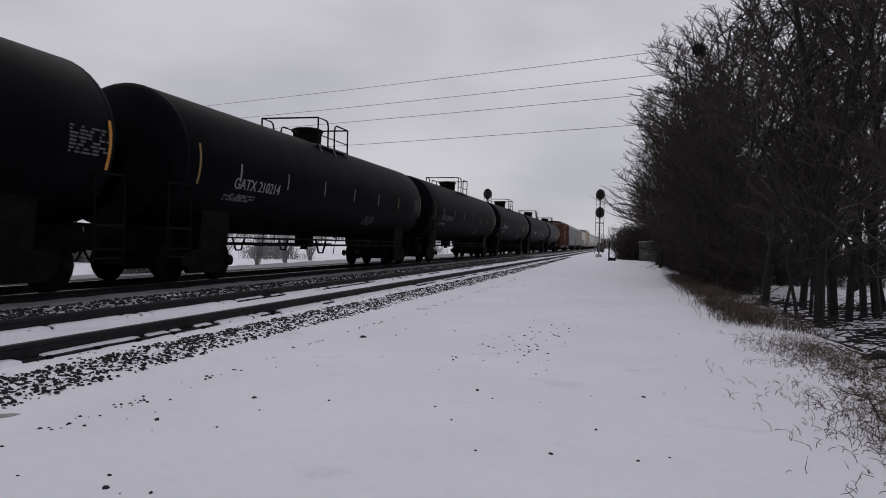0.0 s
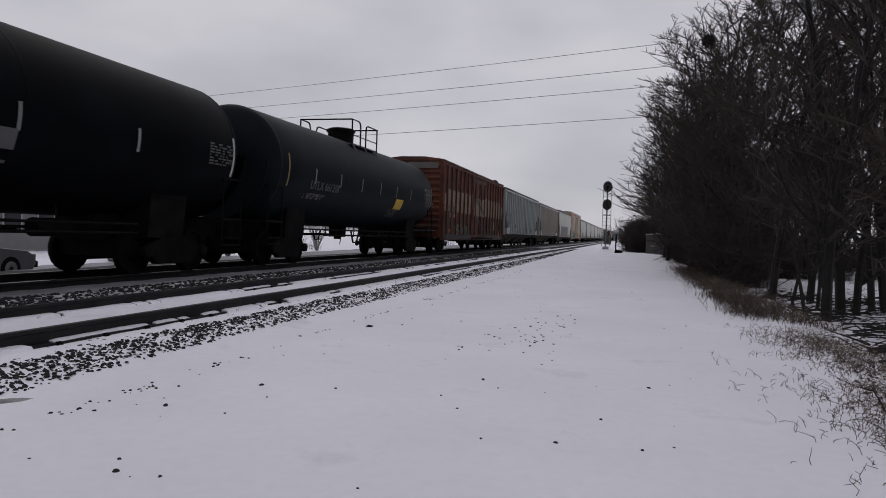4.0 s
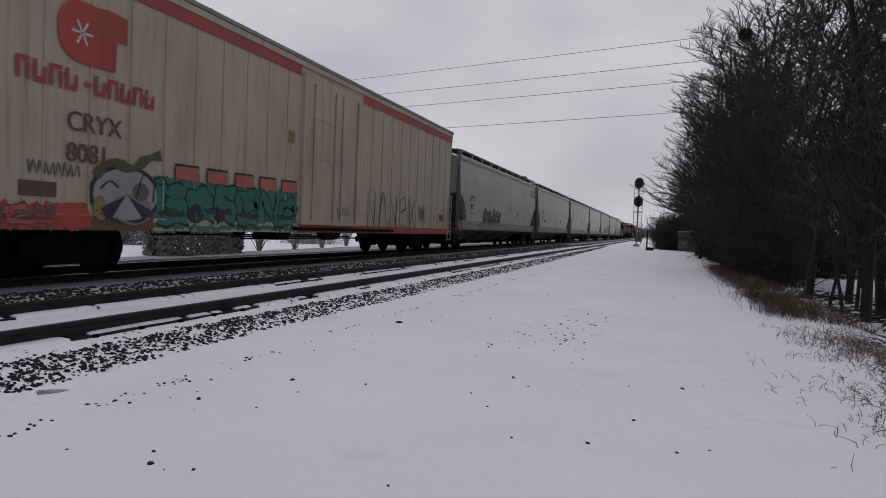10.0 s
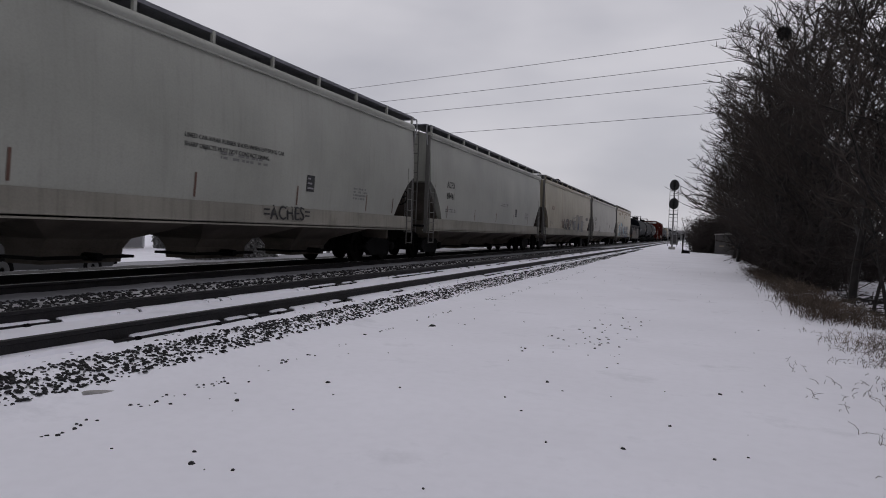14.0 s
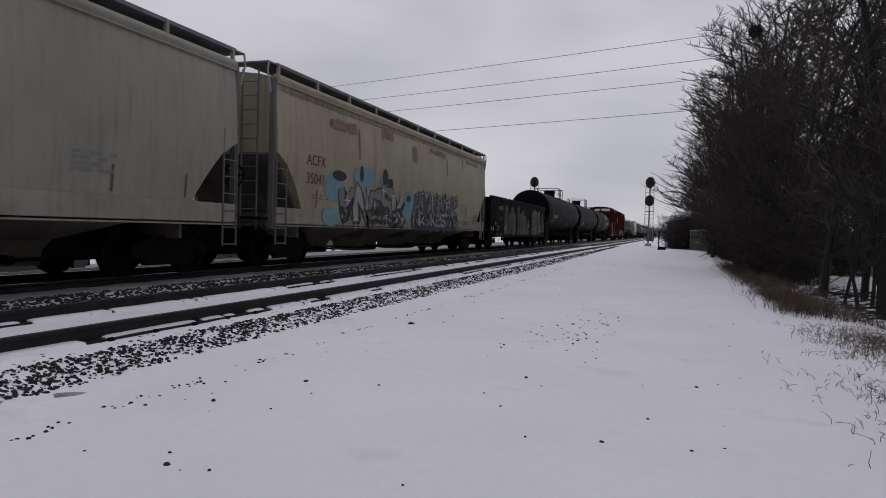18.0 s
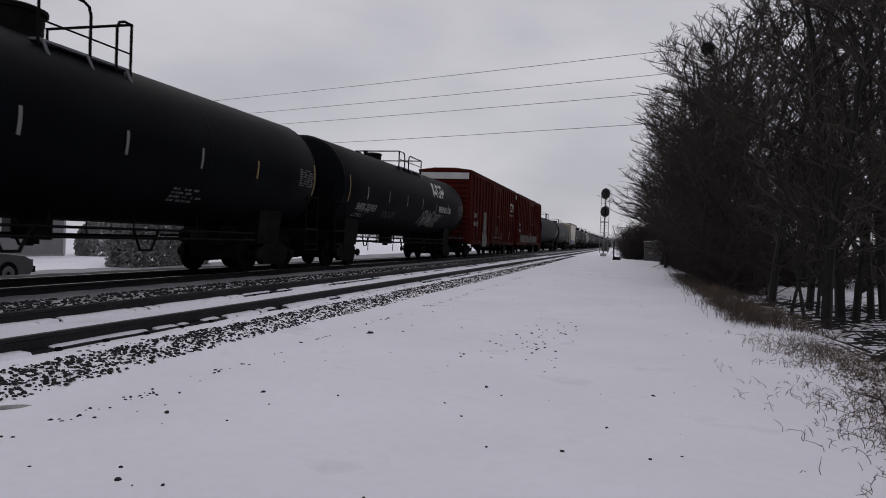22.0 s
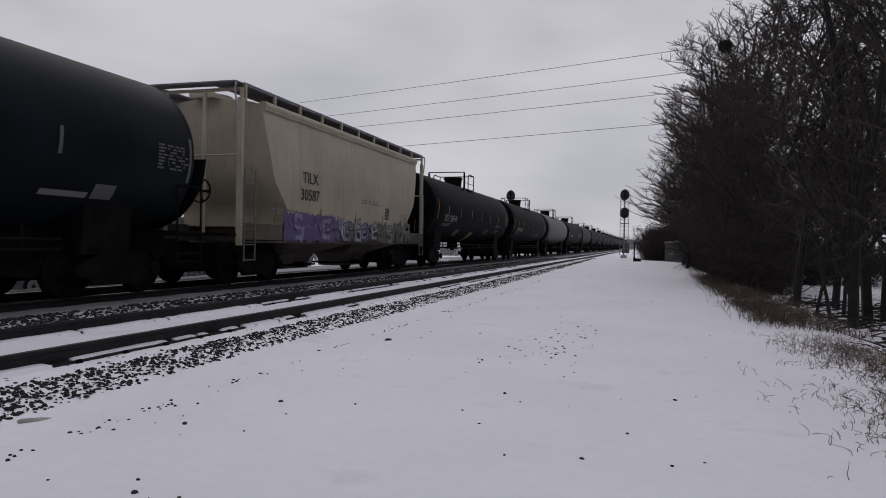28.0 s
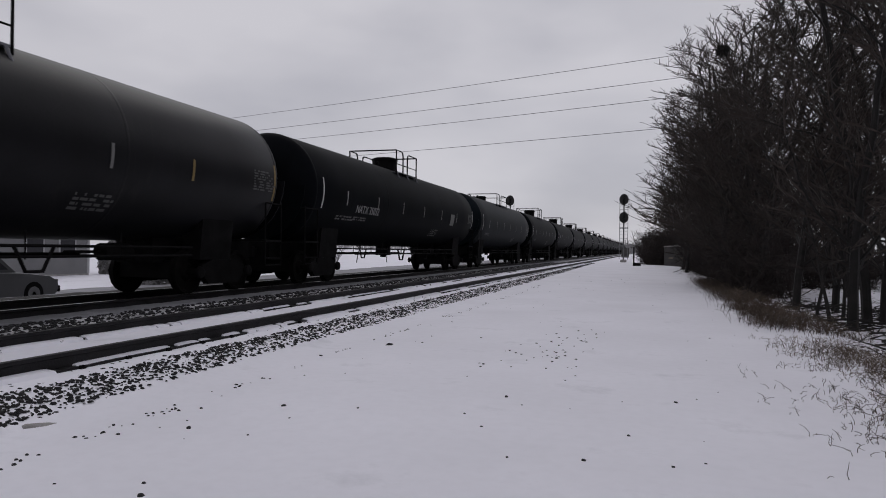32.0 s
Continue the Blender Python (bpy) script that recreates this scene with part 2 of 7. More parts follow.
INK = {k: mat(k + "_paint", c, 0.6, vary=0.12, scale=2, fine=30, bump=0.0) for k, c in {
    "white": (0.48, 0.48, 0.47), "grey": (0.085, 0.085, 0.085), "black": (0.015, 0.015, 0.016), "yellow": (0.55, 0.36, 0.03), "amber": (0.50, 0.22, 0.03),
    "orange": (0.42, 0.12, 0.02), "teal": (0.015, 0.13, 0.10), "sky": (0.13, 0.24, 0.29), "violet": (0.085, 0.06, 0.15), "lilac": (0.18, 0.165, 0.26), "navy": (0.02, 0.03, 0.09),
    "red": (0.33, 0.05, 0.04), "brown": (0.10, 0.05, 0.035), "silver": (0.25, 0.25, 0.255), "faded": (0.16, 0.16, 0.155), "mustard": (0.21, 0.145, 0.05), "salmon": (0.34, 0.10, 0.075), "olive": (0.06, 0.065, 0.035), "soot": (0.013, 0.008, 0.0065), "umber": (0.032, 0.019, 0.013), "ochre": (0.088, 0.062, 0.027), "ash": (0.10, 0.093, 0.080), "putty": (0.205, 0.185, 0.150), "slate": (0.03, 0.045, 0.07), "grime": (0.018, 0.0085, 0.0055), "rosy": (0.085, 0.066, 0.060)}.items()}
BARK = mat("wet_bark", (0.015, 0.013, 0.012), 0.9, vary=0.4, scale=5, fine=60, bump=0.5, rnd=0.25)
TWIG = mat("bare_twig", (0.034, 0.026, 0.022), 0.9, vary=0.3, scale=2, fine=30, bump=0.0, rnd=0.25)
BRUSH = mat("tangled_brush_twig", (0.026, 0.019, 0.017), 0.9, vary=0.35, scale=2, fine=30, bump=0.0, rnd=0.3)
STRAW = mat("dry_grass", (0.15, 0.118, 0.088), 0.9, vary=0.4, scale=1.5, fine=20, bump=0.0, world_space=True)
RUSSET = mat("russet_dead_grass", (0.058, 0.040, 0.029), 0.9, vary=0.4, scale=1.5, fine=20, bump=0.0, world_space=True)
LITTER = mat("leaf_litter", (0.07, 0.05, 0.04), 0.95, vary=0.5, scale=3, fine=30, bump=0.3, world_space=True)
SIGNAL_BLACK = mat("matt_black_signal", (0.013, 0.013, 0.014), 0.6, vary=0.3, scale=3, fine=40, bump=0.1)
MAST_GREY = mat("galvanised_mast", (0.20, 0.20, 0.205), 0.5, 0.6, vary=0.2, scale=3, fine=40, bump=0.1)
HUT = mat("grey_relay_case", (0.070, 0.066, 0.064), 0.6, vary=0.2, scale=2, fine=30, bump=0.05)
LENS = mat("dark_signal_lens", (0.05, 0.05, 0.055), 0.12, vary=0.1, bump=0.0)
WIRE = mat("weathered_cable", (0.10, 0.10, 0.105), 0.6, 0.3, vary=0.2, bump=0.0)
POLE = mat("weathered_pole_wood", (0.13, 0.10, 0.08), 0.9, vary=0.4, scale=3, fine=40, bump=0.4)
# hedge and shrub grey, lightened to hold the haze over the field
HEDGE = mat("haze_grey_hedge", (0.23, 0.225, 0.225), 0.95, vary=0.3, scale=2, fine=30, bump=0.6)
SIDING = mat("pale_siding", (0.42, 0.42, 0.43), 0.7, vary=0.1, scale=1, fine=20, bump=0.1)
SIDING_GREY = mat("grey_siding", (0.20, 0.20, 0.205), 0.7, vary=0.1, scale=1, fine=20, bump=0.1)
HAZED_WOOD = mat("hazed_far_woods", (0.26, 0.255, 0.265), 0.95, vary=0.25, scale=0.05, fine=1.0, bump=0.0, world_space=True)
CAR_PAINT = mat("grey_car_paint", (0.085, 0.086, 0.090), 0.4, vary=0.15, scale=1.0, fine=30, bump=0.0)
TAN_HUT = mat("tan_louvre", (0.22, 0.18, 0.14), 0.6, vary=0.2, bump=0.05)


# ---- mesh tools ----
class Shape:
    """Collects vertices and faces for one mesh."""

    def __init__(self):
        self.v, self.f = [], []

    def box(self, x0, x1, y0, y1, z0, z1):
        k = len(self.v)
        self.v += [(x, y, z) for x in (x0, x1) for y in (y0, y1) for z in (z0, z1)]
        self.f += [tuple(k + i for i in q) for q in ((0, 1, 3, 2), (4, 6, 7, 5), (0, 4, 5, 1), (2, 3, 7, 6), (0, 2, 6, 4), (1, 5, 7, 3))]
        return self

    def rings(self, rings, caps=True, closed=False):
        k, n, c = len(self.v), len(rings[0]), len(rings)
        for r in rings:
            self.v += [tuple(p) for p in r]
        for i in range(c if closed else c - 1):
            a, b = k + i * n, k + ((i + 1) % c) * n
            self.f += [(a + j, a + (j + 1) % n, b + (j + 1) % n, b + j) for j in range(n)]
        if caps and not closed:
            self.f += [tuple(k + j for j in reversed(range(n))), tuple(k + (c - 1) * n + j for j in range(n))]
        return self

    def tube(self, pts, r, n=6, r_end=None, caps=True):
        pts = [Vector(p) for p in pts]
        rings, last, ref = [], len(pts) - 1, None
        for i, p in enumerate(pts):
            t = (pts[min(i + 1, last)] - pts[max(i - 1, 0)]).normalized()
            if ref is None:
                ref = Vector((0, 0, 1)) if abs(t.z) < 0.9 else Vector((1, 0, 0))
            u = t.cross(ref).normalized()
            w = t.cross(u)
            rr = r if r_end is None else r + (r_end - r) * i / max(last, 1)
            rings.append([p + (u * math.cos(6.2832 * k / n) + w * math.sin(6.2832 * k / n)) * rr for k in range(n)])
        return self.rings(rings, caps)

    def bar(self, a, b, r, n=6):
        return self.tube([a, b], r, n)

    def prism(self, outline, axis, a, b):
        """An outline of 2D points pushed out along an axis from a to b."""
        put = {"x": lambda p, d: (d, p[0], p[1]), "y": lambda p, d: (p[0], d, p[1]), "z": lambda p, d: (p[0], p[1], d)}[axis]
        return self.rings([[put(p, a) for p in outline], [put(p, b) for p in outline]])

    def mesh(self, name, material, smooth=False):
        me = bpy.data.meshes.new(name)
        me.from_pydata(self.v, [], self.f)
        me.validate()
        bm = bmesh.new()
        bm.from_mesh(me)
        bmesh.ops.recalc_face_normals(bm, faces=bm.faces)
        if smooth:
            for f in bm.faces:
                f.smooth = True
            for e in bm.edges:
                if len(e.link_faces) == 2 and e.calc_face_angle(0) > 0.7:
                    e.smooth = False
        bm.to_mesh(me)
        bm.free()
        me.materials.append(material)
        return me


def part(name, shape, material, parent, label="", smooth=False, m=None):
    """Links a shape, or a ready mesh, as one mesh object under a thing or a part."""
    me = shape if isinstance(shape, bpy.types.Mesh) else shape.mesh(name, material, smooth)
    ob = new(name, me)
    ob.parent = parent
    if m is not None:
        ob.matrix_basis = m
    if label:
        ob["label"] = label
    return ob


def thing(name, label, category, group="", kind=""):
    return tagged(new(name), label, category, group, kind)


def smooth01(a, b, x):
    t = min(1, max(0, (x - a) / (b - a)))
    return t * t * (3 - 2 * t)


RAIL_TOP, NEAR_LINE, FAR_LINE = 0.33, -5.98, -10.0


# ---- ground ----
def ground_height(x, y):
    z = 0.20 * smooth01(18, 70, y) - 0.10 * smooth01(60, 400, y)
    z -= 0.30 * smooth01(2.6, 4.6, x) * (1 - 0.6 * smooth01(8, 16, x))
    z += 0.035 * noise.noise((x * 0.35, y * 0.35, 0)) + 0.012 * noise.noise((x * 1.7, y * 1.7, 3))
    bed = smooth01(-4.05, -4.90, x) * smooth01(-14.6, -13.0, x)
    z = z * (1 - bed) + bed * (0.162 + 0.012 * noise.noise((x * 2.2, y * 2.2, 7)))
    return z - 0.35 * smooth01(-13.6, -16.5, x)


def spaced(stops):
    out = []
    for a, b, step in stops:
        k = max(1, round((b - a) / step))
        out += [a + (b - a) * i / k for i in range(k)]
    return out + [stops[-1][1]]


xs = spaced([(-3000, -300, 300), (-300, -60, 30), (-60, -20, 5), (-20, -14, 0.6), (-14, -7.5, 0.5), (-7.5, -3.4, 0.14), (-3.4, 6, 0.25), (6, 20, 1.5), (20, 80, 10), (80, 3000, 400)])
ys = spaced([(-900, -60, 60), (-60, -6, 6), (-6, 1, 0.5), (1, 16, 0.22), (16, 40, 0.5), (40, 90, 1.5), (90, 300, 10), (300, 1200, 60), (1200, 3000, 300)])
me = bpy.data.meshes.new("ground")
nx, ny = len(xs), len(ys)
me.from_pydata([(x, y, ground_height(x, y)) for y in ys for x in xs], [], [(j * nx + i, j * nx + i + 1, (j + 1) * nx + i + 1, (j + 1) * nx + i) for j in range(ny - 1) for i in range(nx - 1)])
me.shade_smooth()
me.materials.append(SNOW)
tagged(new("ground", me), "wide snow-covered ground beside the railway line", "ground", kind="structure")

# blown-clear stone bed under the far line, and the grey strip between the lines
bed_ys = spaced([(-700, -10, 30), (-10, 60, 0.35), (60, 200, 4), (200, 900, 25)])


def bed(name, label, x0, x1, z, step, material, rough):
    cols = spaced([(x0, x1, step)])
    me = bpy.data.meshes.new(name)
    c = len(cols)
    pts = []
    for y in bed_ys:
        for i, x in enumerate(cols):
            edge = i in (0, c - 1)
            pts.append((x + (0.12 * noise.noise((y * 0.8, x, 2)) if edge else 0), y, z - (0.16 if edge else 0) + rough * noise.noise((x * 4, y * 4, 5))))
    me.from_pydata(pts, [], [(j * c + i, j * c + i + 1, (j + 1) * c + i + 1, (j + 1) * c + i) for j in range(len(bed_ys) - 1) for i in range(c - 1)])
    me.materials.append(material)
    return tagged(new(name, me), label, "ballast", kind="structure")


# far edge widened to -13.3: dark colour there stands in for haze beyond the rails
bed("ballast_far_line", "dark oily ballast blown clear of snow under the train", -13.3, -9.0, 0.185, 0.35, OILY_BED, 0.02)
bed("ballast_between_lines", "grey ballast dusted with snow between the two lines", -8.45, -7.3, 0.200, 0.2, BALLAST_BED, 0.03)
# even grey strip, darker than the open snow
bed("snow_strip", "smooth grey snow strip beside the far track", -9.25, -8.38, 0.212, 0.15, STRIP_SNOW, 0.02)

# snow sheet whose grey colour stands in for haze and the train's shade
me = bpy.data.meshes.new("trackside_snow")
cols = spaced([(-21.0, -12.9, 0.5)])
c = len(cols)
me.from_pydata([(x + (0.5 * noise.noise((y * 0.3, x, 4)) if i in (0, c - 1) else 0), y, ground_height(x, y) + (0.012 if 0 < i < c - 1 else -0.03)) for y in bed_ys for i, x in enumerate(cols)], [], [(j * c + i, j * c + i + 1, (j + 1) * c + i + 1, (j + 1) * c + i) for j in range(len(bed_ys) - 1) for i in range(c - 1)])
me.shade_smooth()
me.materials.append(DIMMED_SNOW)
tagged(new("trackside_snow", me), "snow beyond the far track, greyed in colour for haze and shade", "snow", kind="structure")

# ---- the two lines ----
def rail_profile():
    h = [(-0.07, 0), (0.07, 0), (0.07, 0.012), (0.012, 0.03), (0.010, 0.125), (0.036, 0.14), (0.036, 0.172), (-0.036, 0.172), (-0.036, 0.14), (-0.010, 0.125), (-0.012, 0.03), (-0.07, 0.012)]
    return [(x, z + RAIL_TOP - 0.176) for x, z in h]


rail_mesh = Shape().prism(rail_profile(), "y", -700, 900).mesh("rail", STEEL_RAIL)
head_mesh = Shape().box(-0.033, 0.033, -700, 900, RAIL_TOP - 0.004, RAIL_TOP).mesh("rail_head", RAIL_HEAD)
sleeper_mesh = Shape().rings([[(-1.3, -0.13 + i, -0.16), (1.3, -0.13 + i, -0.16), (1.3, 0.13 - i, -0.16), (-1.3, 0.13 - i, -0.16)] if k == 0 else [(-1.29, -0.10, 0), (1.29, -0.10, 0), (1.29, 0.10, 0), (-1.29, 0.10, 0)] for k, i in ((0, 0), (1, 0))]).mesh("sleeper", CONCRETE)
foot_mesh = Shape().box(-0.098, 0.098, -60, 200, 0.140, 0.183).mesh("rail_foot", STEEL_RAIL)
clip_mesh = Shape().box(-0.022, 0.022, -0.032, 0.032, 0.0, 0.020).box(-0.014, 0.014, -0.024, -0.008, 0.020, 0.036).box(-0.014, 0.014, 0.008, 0.024, 0.020, 0.036).mesh("rail_clip", IRON)
for name, label, line, far_end in (("near_line", "empty near track with dark rails half buried in snow", NEAR_LINE, 66), ("far_line", "far track under the train with dark rails on ballast", FAR_LINE, 50)):
    line_ob = tagged(new(name), label, "track", kind="structure")
    line_ob.location = (line, 0, 0)
    for sx in (-0.7525, 0.7525):
        r = part("rail", rail_mesh, None, line_ob, m=Matrix.Translation((sx, 0, 0)))
        if line == NEAR_LINE:
            part("rail_foot", foot_mesh, None, r)
            continue
        part("rail_head", head_mesh, None, r, "bright worn running surface", m=Matrix.Translation((0, 0, 0.001)))
    k, y = 0, -8.15
    while y < far_end:
        part("sleeper", sleeper_mesh, None, line_ob, m=pose(0, y, RAIL_TOP - 0.176 - (0.06 if line == NEAR_LINE else 0.004)))
        if line == NEAR_LINE and y < 45:
            for sx in (-0.7525, 0.7525):
                for side in (-0.100, 0.100):
                    if math.sin(k * 12.9898 + sx * 7 + side * 78) > 0.45:
                        continue
                    part("rail_clip", clip_mesh, None, line_ob, m=pose(sx + side * 1.08, y + 0.01 * math.sin(k * 5.1), RAIL_TOP - 0.172, 0, 0, 4 * math.sin(k * 2.7 + sx)))
        k += 1
        y += 0.61


def foot_snow(seed, x0):
    """Thin snow banked on the foot of a rail, broken at the clips."""
    rng = random.Random(seed)
    s = Shape()
    for side in (-1, 1):
        y = -8.0
        while y < 64:
            long = rng.choice((0.25, 0.5, 0.9, 1.6)) * rng.uniform(0.7, 1.3)
            n = max(3, int(long / 0.06))
            over = rng.random() < 0.6
            rows = []
            for i in range(n + 1):
                yy = y + long * i / n
                taper = min(1.0, 0.45 + 10 * i / n, 0.45 + 10 * (n - i) / n)
                out = (0.150 if over else 0.066) + 0.022 * noise.noise((yy * 5, x0, side))
                top = 0.187 + (0.014 + 0.006 * noise.noise((yy * 1.7, x0, side + 5))) * taper
                rows.append([(side * 0.008, yy, 0.180 - 0.03 * over), (side * 0.008, yy, top + 0.008), (side * out * 0.75, yy, top), (side * out, yy, 0.150 if over else 0.1835)])
            s.rings(rows)
            y += long + rng.choice((0.03, 0.06, 0.12, 0.3))
    return s


for sx in (-0.7525, 0.7525):
    ob = tagged(new("snow_on_rail_foot", foot_snow(60 + int(sx > 0), sx).mesh("snow_on_rail_foot", SNOW, True)), "thin broken snow lying along the foot of a rail", "snow", kind="stuff")
    ob.location = (NEAR_LINE + sx, 0, 0)


# ---- loose stones ----
def stone_shape(shape, x, y, z, s, rng):
    """A broken stone: five uneven sides and a slanted flat top."""
    a, long, turn = rng.uniform(0, 6.28), rng.uniform(0.75, 1.35), rng.uniform(0, 3.14)
    c, d = math.cos(turn), math.sin(turn)
    k, slant = len(shape.v), rng.uniform(-0.25, 0.25)
    for grow_by, height in ((1.0, -0.2), (rng.uniform(0.45, 0.7), rng.uniform(0.35, 0.6))):
        for q in range(5):
            r = s * grow_by * rng.uniform(0.78, 1.2)
            u, v = r * long * math.cos(a + q * 1.2566), r / long * math.sin(a + q * 1.2566)
            shape.v.append((x + u * c - v * d, y + u * d + v * c, z + s * height + slant * u))
    shape.f += [(k + i, k + (i + 1) % 5, k + 5 + (i + 1) % 5, k + 5 + i) for i in range(5)] + [tuple(k + 5 + i for i in range(5))]


rng = random.Random(5)
shoulder = Shape()
for _ in range(21000):
    y = 1.2 + 66 * ((rng.random() + 0.12) ** 1.9 - 0.0178) / 1.222
    u = rng.random()
    edge = 0.10 * noise.noise((0, y * 0.9, 1)) + 0.07 * noise.noise((2, y * 3.1, 1))
    bare = noise.noise((u * 3, y * 1.4, 6)) + 0.6 * noise.noise((u * 7, y * 4.5, 9))
    if rng.random() < 0.20 + 0.9 * max(0, u - 0.66 + edge) + 0.8 * max(0, 0.10 - u) + 0.55 * bare:
        continue
    x = -4.82 + 0.47 * u + 0.03 * noise.noise((0, y * 0.5, 1))
    stone_shape(shoulder, x, y, ground_height(x, y) + rng.uniform(-0.008, 0.010), rng.choice((0.009, 0.013, 0.017, 0.023)) * rng.uniform(0.85, 1.15), rng)
for _ in range(7500):
    y = rng.uniform(-9, 1.3)
    x = -4.82 + 0.47 * rng.random() + 0.05 * noise.noise((0, y * 0.5, 1))
    stone_shape(shoulder, x, y, ground_height(x, y) - 0.004, rng.uniform(0.012, 0.025), rng)
me = shoulder.mesh("ballast_stones", STONE)
tagged(new("ballast_stones", me), "dark ballast stones showing through snow on the shoulder", "ballast", kind="stuff")
between = Shape()
for _ in range(6500):
    y = 2.5 + 62 * rng.random() ** 1.7
    x = rng.uniform(-8.42, -7.40) + 0.06 * noise.noise((1, y * 1.5, 8))
    stone_shape(between, x, y, 0.207, rng.uniform(0.014, 0.040), rng)
for _ in range(700):
    y = 2.5 + 40 * rng.random() ** 1.7
    x = NEAR_LINE + rng.choice((-1, 1)) * rng.uniform(0.85, 1.15)
    stone_shape(between, x, y, ground_height(x, y) - 0.01, rng.uniform(0.015, 0.03), rng)
me = between.mesh("stones_between_lines", STONE)
tagged(new("stones_between_lines", me), "grey ballast stones between the tracks", "ballast", kind="stuff")
specks = Shape()
for x, y, s in ((-2.57, 3.04, 0.022), (-2.70, 3.22, 0.016), (-0.36, 4.39, 0.02), (0.18, 4.41, 0.014), (0.28, 6.42, 0.025), (-3.35, 8.83, 0.06), (-2.92, 5.17, 0.026), (-3.24, 4.34, 0.026), (-1.19, 6.11, 0.02), (-0.1, 5.1, 0.016)):
    stone_shape(specks, x, y, ground_height(x, y), s, rng)
for _ in range(95):
    y = 3.0 + 34 * rng.random() ** 1.6
    x = rng.uniform(-3.6, 1.6)
    stone_shape(specks, x, y, ground_height(x, y), rng.uniform(0.006, 0.018), rng)
for _ in range(250):
    y = 2.4 + 24 * rng.random() ** 1.7
    x = -3.72 + rng.gauss(0, 0.06)
    if noise.noise((3, y * 1.3, 4)) < -0.05:
        continue
    stone_shape(specks, x, y, ground_height(x, y), rng.uniform(0.008, 0.021), rng)
for _ in range(60):
    x, y = rng.gauss(-1.2, 0.3), rng.gauss(9.5, 1.2)
    stone_shape(specks, x, y, ground_height(x, y), rng.uniform(0.008, 0.024), rng)
slab = Shape().rings([[(a * q, b * q, z) for a, b in ((-0.24, -0.05), (0.02, -0.08), (0.25, -0.03), (0.22, 0.05), (-0.05, 0.08), (-0.22, 0.05))] for z, q in ((-0.03, 1.0), (0.025, 0.96), (0.04, 0.8))])
ob = tagged(new("flat_stone", slab.mesh("flat_stone", CONCRETE)), "pale flat broken stone lying at the foot of the ballast", "stone")
ob.matrix_basis = pose(-4.24, 3.98, ground_height(-4.24, 3.98) - 0.018, 0, 8, 74) @ Matrix.Diagonal((0.6, 0.55, 0.7, 1))
me = specks.mesh("scattered_stones", STONE)
tagged(new("scattered_stones", me), "small dark stones scattered on the snow", "stone", kind="stuff")


# ---- lettering ----
def lettering_meshes(lines):
    made, out = {}, {}
    for s in lines:
        cu = bpy.data.curves.new("lettering", "FONT")
        cu.body, cu.size, cu.resolution_u = s, 1.0, 3
        made[s] = new("lettering", cu)
    graph = bpy.context.evaluated_depsgraph_get()
    for s, ob in made.items():
        me = bpy.data.meshes.new_from_object(ob.evaluated_get(graph))
        out[s] = ([tuple(v.co) for v in me.vertices], [tuple(p.vertices) for p in me.polygons])
        cu = ob.data
        bpy.data.objects.remove(ob)
        bpy.data.curves.remove(cu)
        bpy.data.meshes.remove(me)
    return out


WORDS = lettering_meshes(["GATX", "T", "776", "CBTX 715991", "7034", "AEX", "CRYX", "8081", "GPLX", "78053", "DOWX", "DCNX", "67347", "ACFX", "69441", "CCBX", "71546", "35041", "TILX 260224", "TILX", "30587", "TILX 285144", "CBTX 738110", "UTLX 208569", "AAR ST-470", "REFINED OIL", "UTLX 661208", "DC", "LX", "70", "34", "GATX 210214", "GATX 290148", "CNA", "406137", "AMGX", "GATX 227021", "NATX 35032", "CU", "OH", "772", "44", "SHPX 207453", "SHQX 10079", "PROPYLENE", "GLYCOL", "USP", "22189", "=ACHES=", "LINED CAR-WEAR RUBBER SHOES WHEN ENTERING CAR.", "SHARP OBJECTS MUST NOT CONTACT LINING"])


def write(words, size, y, z, surface):
    """Letters on the side of a car. surface gives x for a height; y is the left end."""
    verts, faces = WORDS[words]
    s = Shape()
    n = len(verts)
    s.v = [(surface(z + b * size), y + a * size, z + b * size) for a, b, _ in verts]
    s.v += [(surface(z + b * size) + 0.002, y + a * size + 0.03 * size, z + b * size) for a, b, _ in verts]
    s.f = list(faces) + [tuple(i + n for i in f) for f in faces]
    return s


def fine_print(y, z, rows, width, surface, rng, h=0.045):
    """Lines too small to read, as plain bars."""
    s = Shape()
    for r in range(rows):
        a, zz = y, z - r * h * 1.7
        while a < y + width * rng.uniform(0.75, 1.0):
            w = rng.uniform(0.03, 0.20)
            x = surface(zz)
            s.rings([[(x, a, zz), (x, a + w, zz)], [(surface(zz + h), a, zz + h), (surface(zz + h), a + w, zz + h)]], caps=False)
            a += w + rng.choice((0.03, 0.04, 0.09, 0.16))
    return s


def small_print(shape, material, car):
    return tagged(part("small_print", shape, material, car), kind="stuff")


def stroke(s, pts, width, surface, lift):
    """A flat painted ribbon along points (y, z) of a car's side."""
    left, right = [], []
    for i, (y, z) in enumerate(pts):
        a, b = pts[max(i - 1, 0)], pts[min(i + 1, len(pts) - 1)]
        dy, dz = b[0] - a[0], b[1] - a[1]
        d = math.hypot(dy, dz) or 1
        w = width * (0.75 + 0.25 * math.sin(i * 1.3))
        oy, oz = -dz / d * w / 2, dy / d * w / 2
        left.append((surface(z + oz) + lift, y + oy, z + oz))
        right.append((surface(z - oz) + lift, y - oy, z - oz))
    k, n = len(s.v), len(pts)
    s.v += left + right
    s.f += [(k + i, k + i + 1, k + n + i + 1, k + n + i) for i in range(n - 1)]


